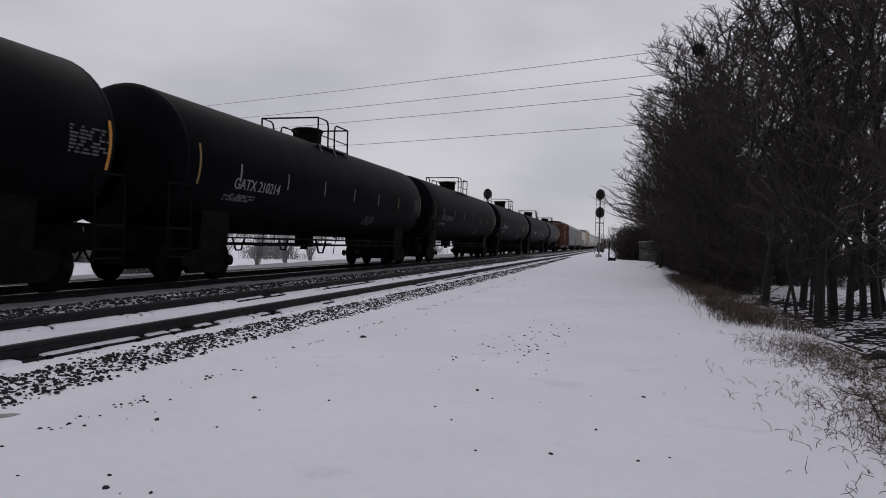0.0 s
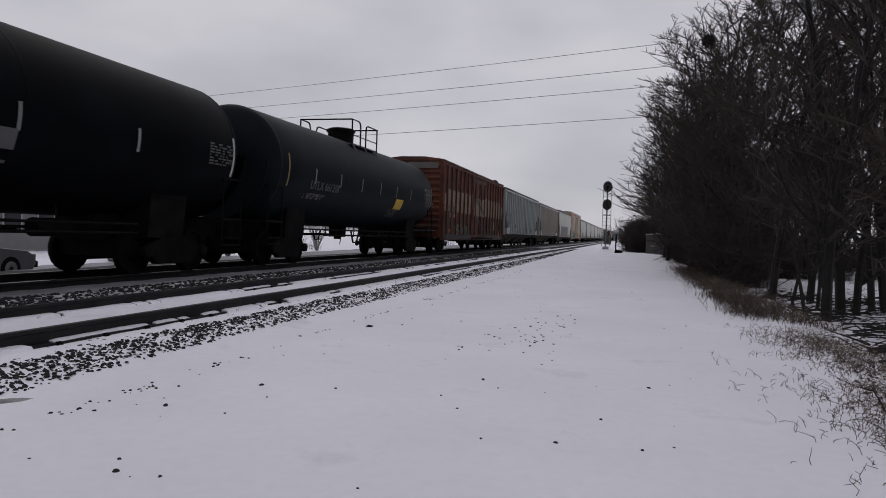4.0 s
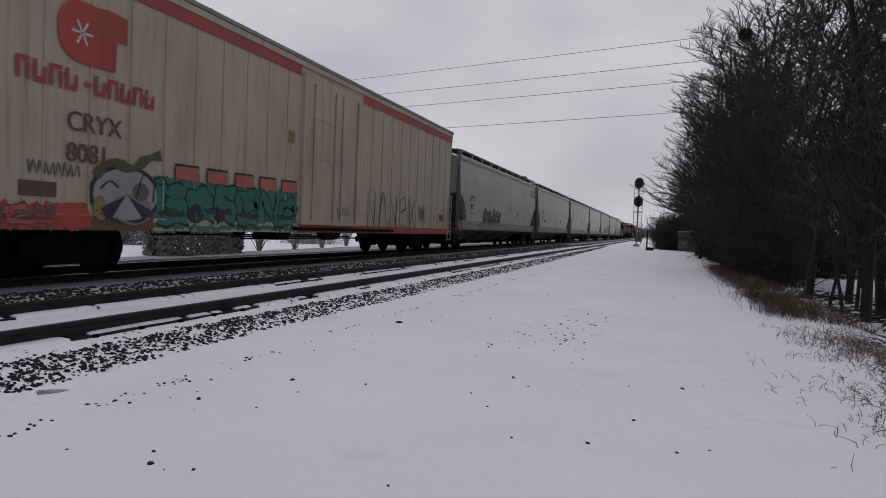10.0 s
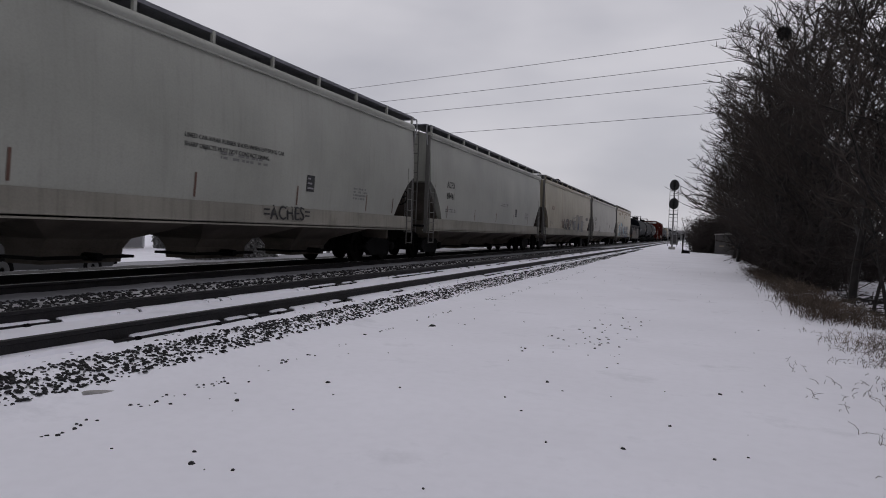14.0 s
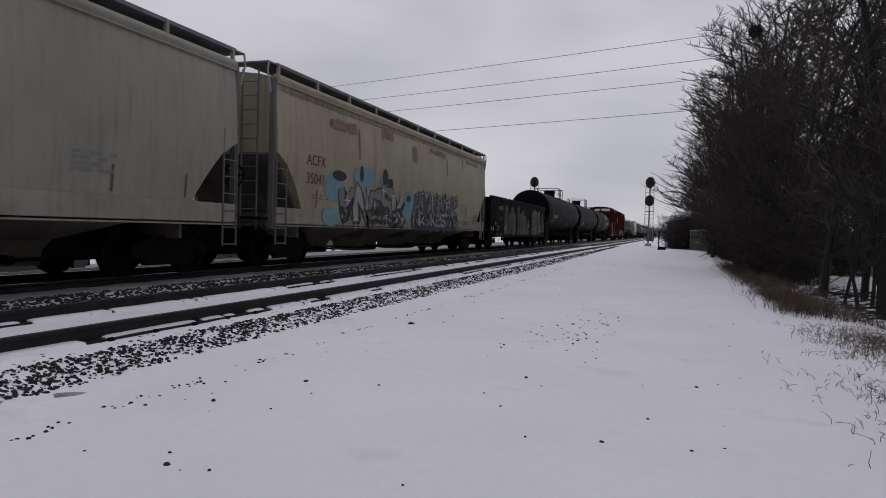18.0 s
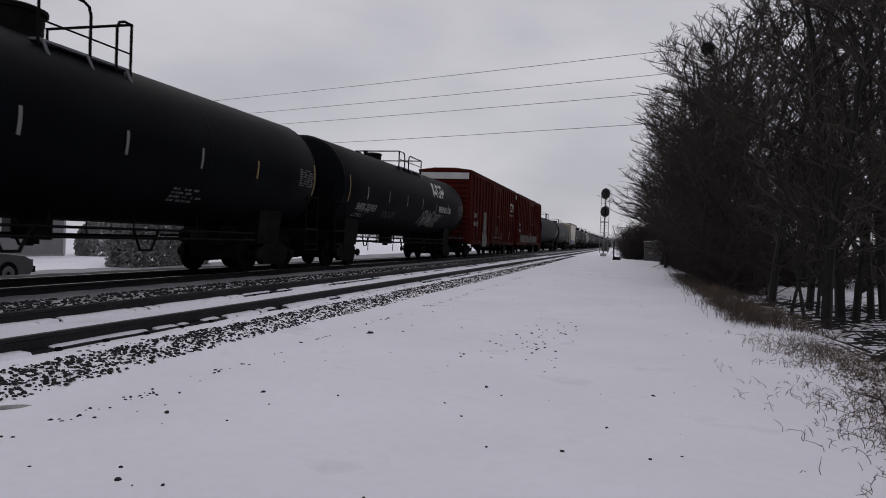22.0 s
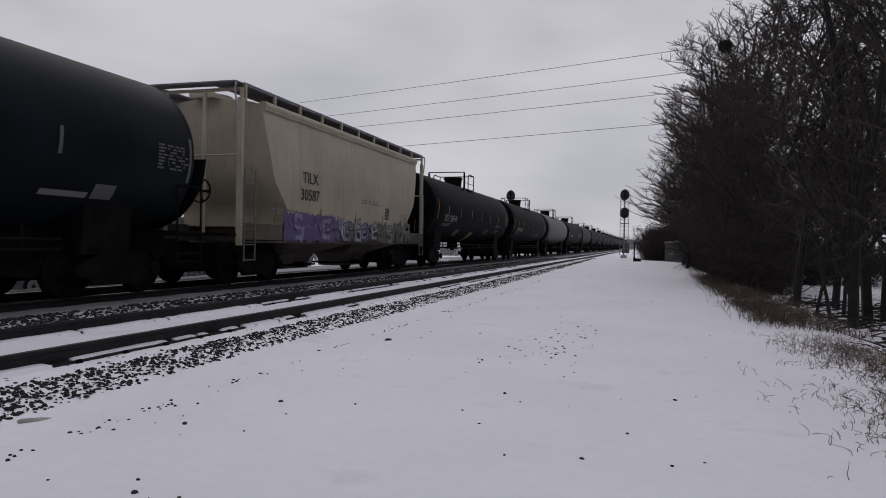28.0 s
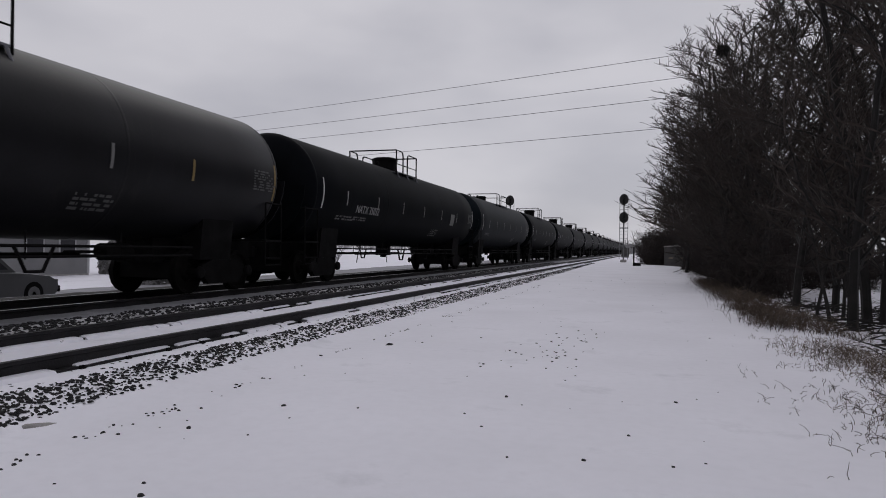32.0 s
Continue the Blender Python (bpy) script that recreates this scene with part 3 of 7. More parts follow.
GLYPHS = (
    ((0.15, 0), (0.1, 0.6), (0.35, 1), (0.75, 0.95), (0.9, 0.55), (0.85, 0)),
    ((0.85, 0.9), (0.4, 1), (0.12, 0.7), (0.15, 0.25), (0.5, 0), (0.85, 0.12), (0.9, 0.45), (0.55, 0.5)),
    ((0.85, 0.92), (0.4, 1), (0.15, 0.75), (0.45, 0.52), (0.8, 0.35), (0.7, 0.05), (0.15, 0.05)),
    ((0.1, 0.95), (0.2, 0.1), (0.5, 0.6), (0.75, 0.05), (0.92, 1)),
    ((0.5, 0), (0.12, 0.3), (0.15, 0.75), (0.5, 1), (0.86, 0.75), (0.88, 0.3), (0.55, 0.02)),
    ((0.08, 0), (0.35, 0.95), (0.6, 1), (0.92, 0)),
    ((0.12, 1), (0.15, 0), (0.55, 0.35), (0.9, 0.05)),
)


def rounded(pts, steps):
    """The same line with its corners eased."""
    out = []
    for i in range(len(pts) - 1):
        p0, p1, p2, p3 = pts[max(i - 1, 0)], pts[i], pts[i + 1], pts[min(i + 2, len(pts) - 1)]
        for q in range(steps):
            t = q / steps
            out.append(tuple(0.5 * (2 * b + (c - a) * t + (2 * a - 5 * b + 4 * c - d) * t * t + (3 * b - a - 3 * c + d) * t ** 3) for a, b, c, d in zip(p0, p1, p2, p3)))
    return out + [pts[-1]]


def graffiti(car, y0, y1, z0, z1, fills, outline, surface, seed, letters=6, wild=0.4, base=None, thick=0.2):
    """Spray-painted letter shapes: fills, then a thin outline, as painted layers."""
    rng = random.Random(seed)
    w, h = (y1 - y0) / letters, z1 - z0
    if base:
        s = Shape()
        n = 26
        up = [(y0 + (y1 - y0) * i / n, z1 - h * 0.25 * rng.random()) for i in range(n + 1)]
        dn = [(y0 + (y1 - y0) * i / n, z0 + h * 0.12 * rng.random()) for i in range(n + 1)]
        for i in range(n):
            k = len(s.v)
            mids = [[(y, za + (zb - za) * q / 4) for q in range(5)] for (y, za), (_, zb) in ((dn[i], up[i]), (dn[i + 1], up[i + 1]))]
            s.v += [(surface(z) + 0.004, y, z) for y, z in mids[0] + mids[1]]
            s.f += [(k + q, k + q + 1, k + 6 + q, k + 5 + q) for q in range(4)]
        part("graffiti", s, INK[base], car, "sprayed background colour")
    if thick <= 0.1:
        # a thin scrawl in one line
        scrawl, pts, up = Shape(), [], True
        for i in range(letters * 3):
            pts.append((y0 + (y1 - y0) * i / (letters * 3) + rng.uniform(-0.1, 0.1) * w, (z1 - h * 0.15 * rng.random()) if up else (z0 + h * 0.15 * rng.random())))
            up = not up
        stroke(scrawl, rounded(pts, 3), thick * h, surface, 0.008)
        part("painted_scrawl", scrawl, INK[fills[0]], car, fills[0] + " thin sprayed scrawl")
        return
    for i in range(letters):
        form = GLYPHS[rng.randrange(len(GLYPHS))]
        left, wide = y0 + i * w - 0.06 * w, w * 1.12
        low, high = z0 + h * rng.uniform(0, 0.06), z1 - h * rng.uniform(0, 0.16)
        tilt = rng.uniform(-0.12, 0.12) * (0.5 + wild)
        t = max(0.06, min(0.30 * h, thick * h, w * 0.42))
        pts = [(left + wide * (0.5 + 0.80 * (a - 0.5) + tilt * (b - 0.5)), low + t * 0.5 + (high - low - t) * b) for a, b in form]
        pts = rounded(pts, 4)
        fill, shape, lines = fills[i % len(fills)], Shape(), Shape()
        lift = 0.006 + 0.0016 * i
        stroke(lines, pts, t * 1.25 + 0.10, surface, lift)
        stroke(shape, pts, t, surface, lift + 0.0008)
        part("painted_outline", lines, INK[outline], car, outline + " sprayed outline")
        part("painted_letter", shape, INK[fill], car, fill + " sprayed letter shape")


BAR_FORMS = (
    ((0.12, 0), (0.08, 1), (0.85, 0.92), (0.8, 0.55), (0.22, 0.5), (0.95, 0.02)),
    ((0.1, 0), (0.12, 1), (0.8, 0.08), (0.9, 1)),
    ((0.9, 0.85), (0.2, 1), (0.1, 0.6), (0.85, 0.45), (0.8, 0.08), (0.08, 0.1)),
    ((0.05, 0), (0.4, 1), (0.62, 0.98), (0.95, 0)),
    ((0.9, 0.95), (0.15, 0.9), (0.1, 0.1), (0.9, 0.05), (0.92, 0.42), (0.4, 0.5)),
    ((0.1, 1), (0.15, 0.02), (0.5, 0.5), (0.9, 0.95), (0.52, 0.45), (0.95, 0)),
    ((0.2, 0.5), (0.85, 0.6), (0.75, 0.98), (0.15, 0.85), (0.12, 0.12), (0.9, 0.08)),
)


def disc(car, cy, cz, ry, rz, ink, surface, lift, label, power=2.0, n=22):
    """A painted rounded shape; a high power squares it off."""
    s = Shape()
    ring = []
    for q in range(n):
        a = 6.2832 * q / n
        k = (abs(math.cos(a)) ** power + abs(math.sin(a)) ** power) ** (-1 / power)
        ring.append((cy + ry * k * math.cos(a), cz + rz * k * math.sin(a)))
    s.v = [(surface(cz) + lift, cy, cz)] + [(surface(z) + lift, y, z) for y, z in ring]
    s.f = [(0, 1 + q, 1 + (q + 1) % n) for q in range(n)]
    return part("painted_shape", s, INK[ink], car, label)


def wild(car, y0, y1, z0, z1, fills, outline, surface, seed, letters, thick=0.2, shine="", shade=""):
    """Angular overlapping sprayed letters with dark edges, a cast block shade and bright nicks."""
    rng = random.Random(seed)
    w, h = (y1 - y0) / letters, z1 - z0
    nicks = Shape()
    for i in range(letters):
        form = BAR_FORMS[(i * 3 + rng.randrange(3) + seed) % len(BAR_FORMS)]
        left, wide = y0 + i * w - 0.12 * w, w * 1.25
        low, high = z0 + h * rng.uniform(0, 0.12), z1 - h * rng.uniform(0, 0.22)
        tilt = rng.uniform(-0.25, 0.35)
        t = max(0.05, min(thick * h, wide * 0.30))
        knots = [(left + wide * (0.08 + 0.84 * a + tilt * (b - 0.5) * 0.4 + rng.uniform(-0.05, 0.05)), low + t * 0.5 + (high - low - t) * min(1, max(0, b + rng.uniform(-0.05, 0.05)))) for a, b in form]
        pts = []
        for (ya, za), (yb, zb) in zip(knots, knots[1:]):
            pts += [(ya + (yb - ya) * q / 5, za + (zb - za) * q / 5) for q in range(5)]
        pts.append(knots[-1])
        lift = 0.007 + 0.0022 * i
        if shade:
            under = Shape()
            stroke(under, [(y + 0.35 * t, z - 0.3 * t) for y, z in pts], t * 1.35, surface, lift - 0.0006)
            part("painted_shade", under, INK[shade], car, shade + " sprayed block shade")
        edge, body = Shape(), Shape()
        stroke(edge, pts, t * 1.15 + 0.07, surface, lift)
        stroke(body, pts, t, surface, lift + 0.0008)
        part("painted_outline", edge, INK[outline], car, outline + " sprayed outline")
        part("painted_letter", body, INK[fills[i % len(fills)]], car, fills[i % len(fills)] + " sprayed letter shape")
        for _ in range(2):
            y, z = pts[rng.randrange(len(pts))]
            r = rng.uniform(0.3, 0.6) * t
            stroke(nicks, [(y - r, z), (y, z + 0.1 * r), (y + r, z)], 0.16 * r, surface, lift + 0.0015)
            stroke(nicks, [(y, z - r * 1.5), (y + 0.05 * r, z), (y, z + r * 1.5)], 0.16 * r, surface, lift + 0.0016)
    if shine:
        tagged(part("painted_sparkle", nicks, INK[shine], car, shine + " sprayed sparkles"), kind="stuff")


def hump(car, y0, y1, z0, z1, fill, edge, surface, lift, line=0.04):
    """A tall rounded sprayed letter block with a thin outline."""
    w = (y1 - y0) / 2
    arch = [(y0, z0), (y0 - 0.02 * w, (z0 + z1) / 2)] + [(y0 + w - w * math.cos(math.pi * q / 10), z1 - w * 0.8 + w * 0.8 * math.sin(math.pi * q / 10)) for q in range(11)] + [(y1 + 0.02 * w, (z0 + z1) / 2), (y1, z0)]
    arch = [(y + 0.07 * w * noise.noise((y * 9, z * 5, 1)), max(z + 0.10 * noise.noise((y * 6, z * 6, 7)), z0)) for y, z in arch]
    s = Shape()
    s.v = [(surface(z0) + lift, y0 + w, (z0 + z1) / 2)] + [(surface(z) + lift, y, z) for y, z in arch]
    s.f = [(0, 1 + q, 1 + (q + 1) % len(arch)) for q in range(len(arch))]
    part("painted_letter", s, INK[fill], car, fill.replace("_", " ") + " sprayed letter block")
    rim = Shape()
    stroke(rim, arch, line, surface, lift + 0.0015)
    part("painted_outline", rim, INK[edge], car, edge + " sprayed outline")


# ---- running gear, shared by all cars ----
def disc_profile(x_list, n=18):
    return [[(x, r * math.cos(6.2832 * k / n), r * math.sin(6.2832 * k / n)) for k in range(n)] for x, r in x_list]


WHEEL_R = 0.457
wheel_shape = Shape()
for sx in (-1, 1):
    wheel_shape.rings(disc_profile([(sx * 0.69, 0.485), (sx * 0.715, 0.485), (sx * 0.725, WHEEL_R + 0.003), (sx * 0.82, WHEEL_R), (sx * 0.825, 0.40), (sx * 0.77, 0.37), (sx * 0.76, 0.20), (sx * 0.83, 0.15), (sx * 0.83, 0.10)]))
wheel_shape.rings(disc_profile([(-1.08, 0.075), (1.08, 0.075)], 10))
for k in range(3):
    a = k * 2.0944
    for sx in (-1, 1):
        wheel_shape.bar((sx * 1.06, 0.04 * math.cos(a), 0.04 * math.sin(a)), (sx * 1.115, 0.04 * math.cos(a), 0.04 * math.sin(a)), 0.015, 5)
WHEELSET = wheel_shape.mesh("wheelset", WHEEL, True)
frame_shape = Shape().prism([(-0.74, 0.36), (-0.72, 0.36), (-0.55, 0.20), (0.55, 0.20), (0.72, 0.36), (0.74, 0.36), (0.74, 0.52), (0.78, 0.60), (0.42, 0.72), (-0.42, 0.72), (-0.78, 0.60), (-0.74, 0.52)], "x", -0.07, 0.07)
for sy in (-0.89, 0.89):
    frame_shape.rings([[(0.07 + d, sy + r * math.cos(6.2832 * k / 10), WHEEL_R + r * math.sin(6.2832 * k / 10)) for k in range(10)] for d, r in ((0, 0.13), (0.07, 0.12), (0.08, 0.07))])
SIDE_FRAME = frame_shape.mesh("side_frame", IRON)
spring_shape = Shape()
for k in range(3):
    pts = [(0.06 * math.cos(t * 1.05), -0.16 + k * 0.16 + 0.06 * math.sin(t * 1.05), 0.27 + 0.0095 * t) for t in range(0, 26, 2)]
    spring_shape.tube(pts, 0.016, 3)
SPRING = spring_shape.mesh("spring_nest", IRON)
BOLSTER = Shape().prism([(-1.0, 0.50), (1.0, 0.50), (1.0, 0.66), (0.4, 0.78), (-0.4, 0.78), (-1.0, 0.66)], "y", -0.22, 0.22).mesh("truck", IRON)
COUPLER = Shape().box(-0.08, 0.08, -0.55, 0.02, 0.80, 0.98).prism([(-0.16, 0.02), (0.16, 0.02), (0.18, 0.22), (0.07, 0.28), (0.02, 0.16), (-0.06, 0.16), (-0.14, 0.26), (-0.18, 0.18)], "z", 0.74, 1.02).mesh("coupler", IRON)
BEAM_AND_SHOES = Shape().box(-0.95, 0.95, -0.42, 0.42, 0.26, 0.62).box(-0.62, 0.62, -1.25, 1.25, 0.34, 0.70).mesh("brake_beam", IRON)
HOSE = Shape().tube([(0.3, -0.1, 0.85), (0.32, 0.1, 0.72), (0.3, 0.25, 0.52), (0.24, 0.38, 0.46)], 0.025, 6).mesh("air_hose", IRON)
wheelsets = []


def running_gear(car, half, inset):
    for sy in (-1, 1):
        truck = part("truck", BOLSTER, None, car, "dark iron four-wheel truck", m=pose(0, sy * (half - inset), 0))
        part("brake_beam", BEAM_AND_SHOES, None, truck)
        for sx in (-1, 1):
            part("side_frame", SIDE_FRAME, None, truck, m=pose(sx * 1.0, 0, 0, 0, 0, 0 if sx > 0 else 180))
            part("spring_nest", SPRING, None, truck, m=pose(sx * 1.0, 0, 0))
            ws = part("wheelset", WHEELSET, None, truck, "steel wheels on an axle", m=pose(0, sx * 0.89, WHEEL_R))
            wheelsets.append((car, ws, sy * (half - inset)))
        part("coupler", COUPLER, None, car, m=pose(0, sy * (half - 0.27), 0, 0, 0, 0 if sy > 0 else 180))
        part("air_hose", HOSE, None, car, m=pose(0, sy * (half - 0.45), 0, 0, 0, 0 if sy > 0 else 180))


def ladder(car, x, y, z0, z1, w=0.42, label="", axis="y", material=None, step=0.32):
    s = Shape()
    d = (0, w / 2) if axis == "y" else (w / 2, 0)
    for q in (-1, 1):
        s.bar((x + q * d[0], y + q * d[1], z0), (x + q * d[0], y + q * d[1], z1), 0.022, 5)
    z = z0 + 0.12
    while z < z1:
        s.bar((x - d[0], y - d[1], z), (x + d[0], y + d[1], z), 0.014, 5)
        z += step
    return part("ladder", s, material or IRON, car, label)


# ---- tank cars ----
TANK_Z, TANK_R = 2.62, 1.53


def on_tank(lift=0.012):
    return lambda z: math.sqrt(max(0.01, TANK_R ** 2 - (z - TANK_Z) ** 2)) + lift


def tank_car(length, paint, label, seed, strip="yellow", words=(), panels=(), wide_platform=False, deck=(-1.1, -0.35, 0.15, 1.25, 0.15, 0.60)):
    rng = random.Random(seed)
    car = thing("tank_car", label, "tank car", "cars of the passing freight train")
    half = length / 2
    ty = half - 0.58
    n = 44
    prof = [(-ty, 0.02)] + [(-ty + 0.48 * (1 - math.cos(i / 9 * math.pi / 2)), TANK_R * math.sin(i / 9 * math.pi / 2)) for i in range(1, 10)]
    prof += [(-ty + 0.48 + (2 * ty - 0.96) * k / 10, TANK_R) for k in range(1, 10)]
    prof += [(-y, r) for y, r in reversed(prof[:10])]
    shell = Shape().rings([[(r * math.cos(6.2832 * k / n), y, TANK_Z + r * math.sin(6.2832 * k / n)) for k in range(n)] for y, r in prof])
    part("tank_shell", shell, paint, car, smooth=True)
    for y in [-ty + 0.50, -ty * 0.36, ty * 0.36, ty - 0.50]:
        band = Shape().rings([[((TANK_R + o) * math.cos(6.2832 * k / n), y + q, TANK_Z + (TANK_R + o) * math.sin(6.2832 * k / n)) for k in range(n)] for q, o in ((-0.05, -0.002), (-0.03, 0.002), (0.03, 0.002), (0.05, -0.002))], caps=False)
        part("weld_band", band, paint, car, smooth=True)
    top = TANK_Z + TANK_R
    # manway, valve housing and platform
    p0, p_gap, p_back, p1, hatch, rise = deck
    part("manway_housing", Shape().rings([[(r * math.cos(0.2618 * k), hatch + r * math.sin(0.2618 * k), z) for k in range(24)] for z, r in ((top - 0.14, 0.44), (top + 0.34, 0.47), (top + 0.35, 0.52), (top + 0.42, 0.52), (top + 0.47, 0.40), (top + 0.48, 0.05))] if not wide_platform else [[(r * math.cos(0.2618 * k), hatch + r * math.sin(0.2618 * k), z) for k in range(24)] for z, r in ((top - 0.14, 0.32), (top + 0.16, 0.34), (top + 0.20, 0.38), (top + 0.25, 0.30), (top + 0.26, 0.05))]), IRON, car, "dark round manway housing", True)
    part("valve", Shape().bar((0, hatch - 0.85, top - 0.05), (0, hatch - 0.85, top + 0.20), 0.08, 10).bar((0, hatch - 0.95, top + 0.20), (0, hatch - 0.75, top + 0.20), 0.05, 8).bar((0.25, hatch - 0.7, top - 0.05), (0.25, hatch - 0.7, top + 0.14), 0.06, 8), IRON, car)
    hw = 0.96
    foot = TANK_Z + math.sqrt(TANK_R ** 2 - hw ** 2)
    for sx in (-1, 1):
        plat = Shape()
        plat.box(min(sx * 0.62, sx * hw), max(sx * 0.62, sx * hw), p0, p1, foot + 0.10, foot + 0.14)
        for y in (p0 + 0.1, (p0 + p1) / 2, p1 - 0.1):
            plat.bar((sx * hw, y, foot + 0.10), (sx * (hw + 0.12), y, foot - 0.14), 0.028, 5)
        part("platform", plat, GRATING, car, "steel grating platform beside the manway")
    zt = top + rise
    for sx in (-1, 1):
        x = sx * hw
        rail = Shape().tube([(x, p0, foot), (x, p0, zt), (x, p_gap - 0.16, zt), (x, p_gap - 0.05, zt - 0.05), (x, p_gap, zt - 0.18), (x, p_gap, foot)], 0.027, 6)
        part("handrail", rail, IRON, car, "bent pipe safety rail")
        rail = Shape().tube([(x, p_back, foot), (x, p_back, zt - 0.20), (x, p_back + 0.05, zt - 0.08), (x, p_back + 0.18, zt - 0.03), (x, p1, zt - 0.03), (x, p1, foot)], 0.027, 6)
        rail.bar((x, p0, foot + 0.42), (x, p1, foot + 0.42), 0.018, 5)
        part("handrail", rail, IRON, car, "bent pipe safety rail")
    for y, z in ((p0, zt), (p1, zt - 0.03)):
        part("handrail", Shape().bar((-hw, y, z), (hw, y, z), 0.027, 6), IRON, car)
    # stub sills, saddles, end decks and rails
    for sy in (-1, 1):
        a, b = sorted((sy * (half - 4.0), sy * (half - 0.5)))
        part("stub_sill", Shape().box(-0.45, 0.45, a, b, 0.66, 1.20), IRON, car)
        yc = sy * (half - 2.75)
        saddle = Shape().prism([(1.32 * math.cos(q), TANK_Z - 0.02 + 1.52 * math.sin(q)) for q in [(-2.62 + 2.1 * k / 12) for k in range(13)]] + [(1.05, 0.72), (-1.05, 0.72)], "y", yc - 0.55, yc + 0.55)
        part("saddle", saddle, IRON, car)
        e = sy * (half - 0.62)
        part("end_deck", Shape().box(-1.45, 1.45, min(e, e - sy * 0.75), max(e, e - sy * 0.75), 1.13, 1.18), IRON, car)
        er = Shape()
        for sx in (-1, 1):
            er.bar((sx * 1.42, e, 0.55), (sx * 1.42, e, 2.10), 0.022, 5)
            er.bar((sx * 1.42, e - sy * 0.72, 0.55), (sx * 1.42, e - sy * 0.72, 2.05), 0.022, 5)
            er.bar((sx * 1.42, e, 2.05), (sx * 1.42, e - sy * 0.72, 2.05), 0.02, 5)
            for z in (0.58, 0.74):
                er.bar((sx * 1.42, e, z), (sx * 1.42, e - sy * 0.72, z), 0.02, 5)
        er.bar((-1.42, e, 2.05), (1.42, e, 2.05), 0.022, 5)
        sh = [(1.46 * math.cos(q), TANK_Z + 0.02 + 1.46 * math.sin(q)) for q in [math.pi + math.pi * k / 14 for k in range(15)]]
        part("head_shield", Shape().prism(sh, "y", *sorted((sy * (ty + 0.03), sy * (ty + 0.055)))), paint, car, "half-round steel shield over the tank head")
        part("end_rail", er, IRON, car, "pipe rail and steps at the car end")
    # pipe guards along the sides, brake gear and bottom outlet
    for sx in (-1, 1):
        s = Shape()
        a = half - 4.4
        for z in (0.98, 0.82):
            s.bar((sx * 1.38, -a - 0.4, z), (sx * 1.38, a + 0.4, z), 0.024, 5)
        y = -a
        while y <= a:
            s.bar((sx * 1.38, y, 0.78), (sx * 1.38, y, 1.22), 0.018, 4)
            y += 1.9
        for y in (-1.6, 1.3):
            s.tube([(sx * 1.38, y - 0.35, 0.98), (sx * 1.38, y - 0.15, 0.60), (sx * 1.38, y + 0.15, 0.60), (sx * 1.38, y + 0.35, 0.98)], 0.03, 5)
        part("side_pipe_rail", s, IRON, car, "long pipe rail below the tank")
    part("bottom_outlet", Shape().rings([[(r * math.cos(0.5236 * k), 0.1 + r * math.sin(0.5236 * k), z) for k in range(12)] for z, r in ((1.14, 0.30), (0.94, 0.24), (0.78, 0.12), (0.66, 0.12))]).box(-0.24, -0.20, -0.1, 0.3, 0.74, 1.2).box(0.20, 0.24, -0.1, 0.3, 0.74, 1.2), IRON, car)
    part("brake_cylinder", Shape().bar((0.45, half - 5.4, 0.88), (0.45, half - 4.7, 0.88), 0.16, 12).bar((0.45, half - 6.2, 0.88), (0.45, half - 5.4, 0.88), 0.03, 6).bar((-0.2, -half + 4.2, 0.80), (-0.2, half - 4.2, 0.80), 0.022, 5), IRON, car)
    # reflective strips, hugging the shell
    surf = on_tank(0.014)
    yy = [-ty + 0.90] + [-ty + 2.5 + (2 * ty - 6.1) * k / 5 for k in range(6)] + [ty - 0.55]
    for k, y in enumerate(yy):
        c = strip if k in (0, 7) or (k == 6 and strip != "white") else ("silver" if k in (1, 6) else "faded")
        z0, z1 = (2.10, 2.95) if k in (0, 7) else (2.28, 2.70)
        s = Shape()
        scale = 1.0 if k not in (0, 7) else 1.0
        zs = [z0 + (z1 - z0) * q / 4 for q in range(5)]
        s.rings([[(surf(z) * scale, y - 0.034, z), (surf(z) * scale, y + 0.034, z)] for z in zs], caps=False)
        part("reflector", s, INK[c], car, c + " reflective strip")
    for text, size, y, z, ink in words:
        part("lettering", write(text, size, y, z, on_tank(0.016)), INK[ink], car, "painted car marks")
        small_print(fine_print(y, z - 0.16, 3 if size < 0.3 else 2, 1.2, surf, rng, 0.04), INK["grey"], car)
    small_print(fine_print(-ty + 2.0, 1.92, 2, 1.3, surf, rng), INK["grey"], car)
    small_print(fine_print(ty - 1.45, 2.72, 8, 0.85, surf, rng, 0.035), INK["grey"], car)
    small_print(fine_print(ty * 0.25, 1.8, 4, 0.9, surf, rng), INK["grey"], car)
    for y, z, w, h, ink in panels:
        zs = [z + h * q / 4 for q in range(5)]
        part("placard", Shape().rings([[(surf(q) + 0.004, y, q), (surf(q) + 0.004, y + w, q)] for q in zs], caps=False), INK[ink], car, ink + " painted panel")
    running_gear(car, half, 2.45)
    return car


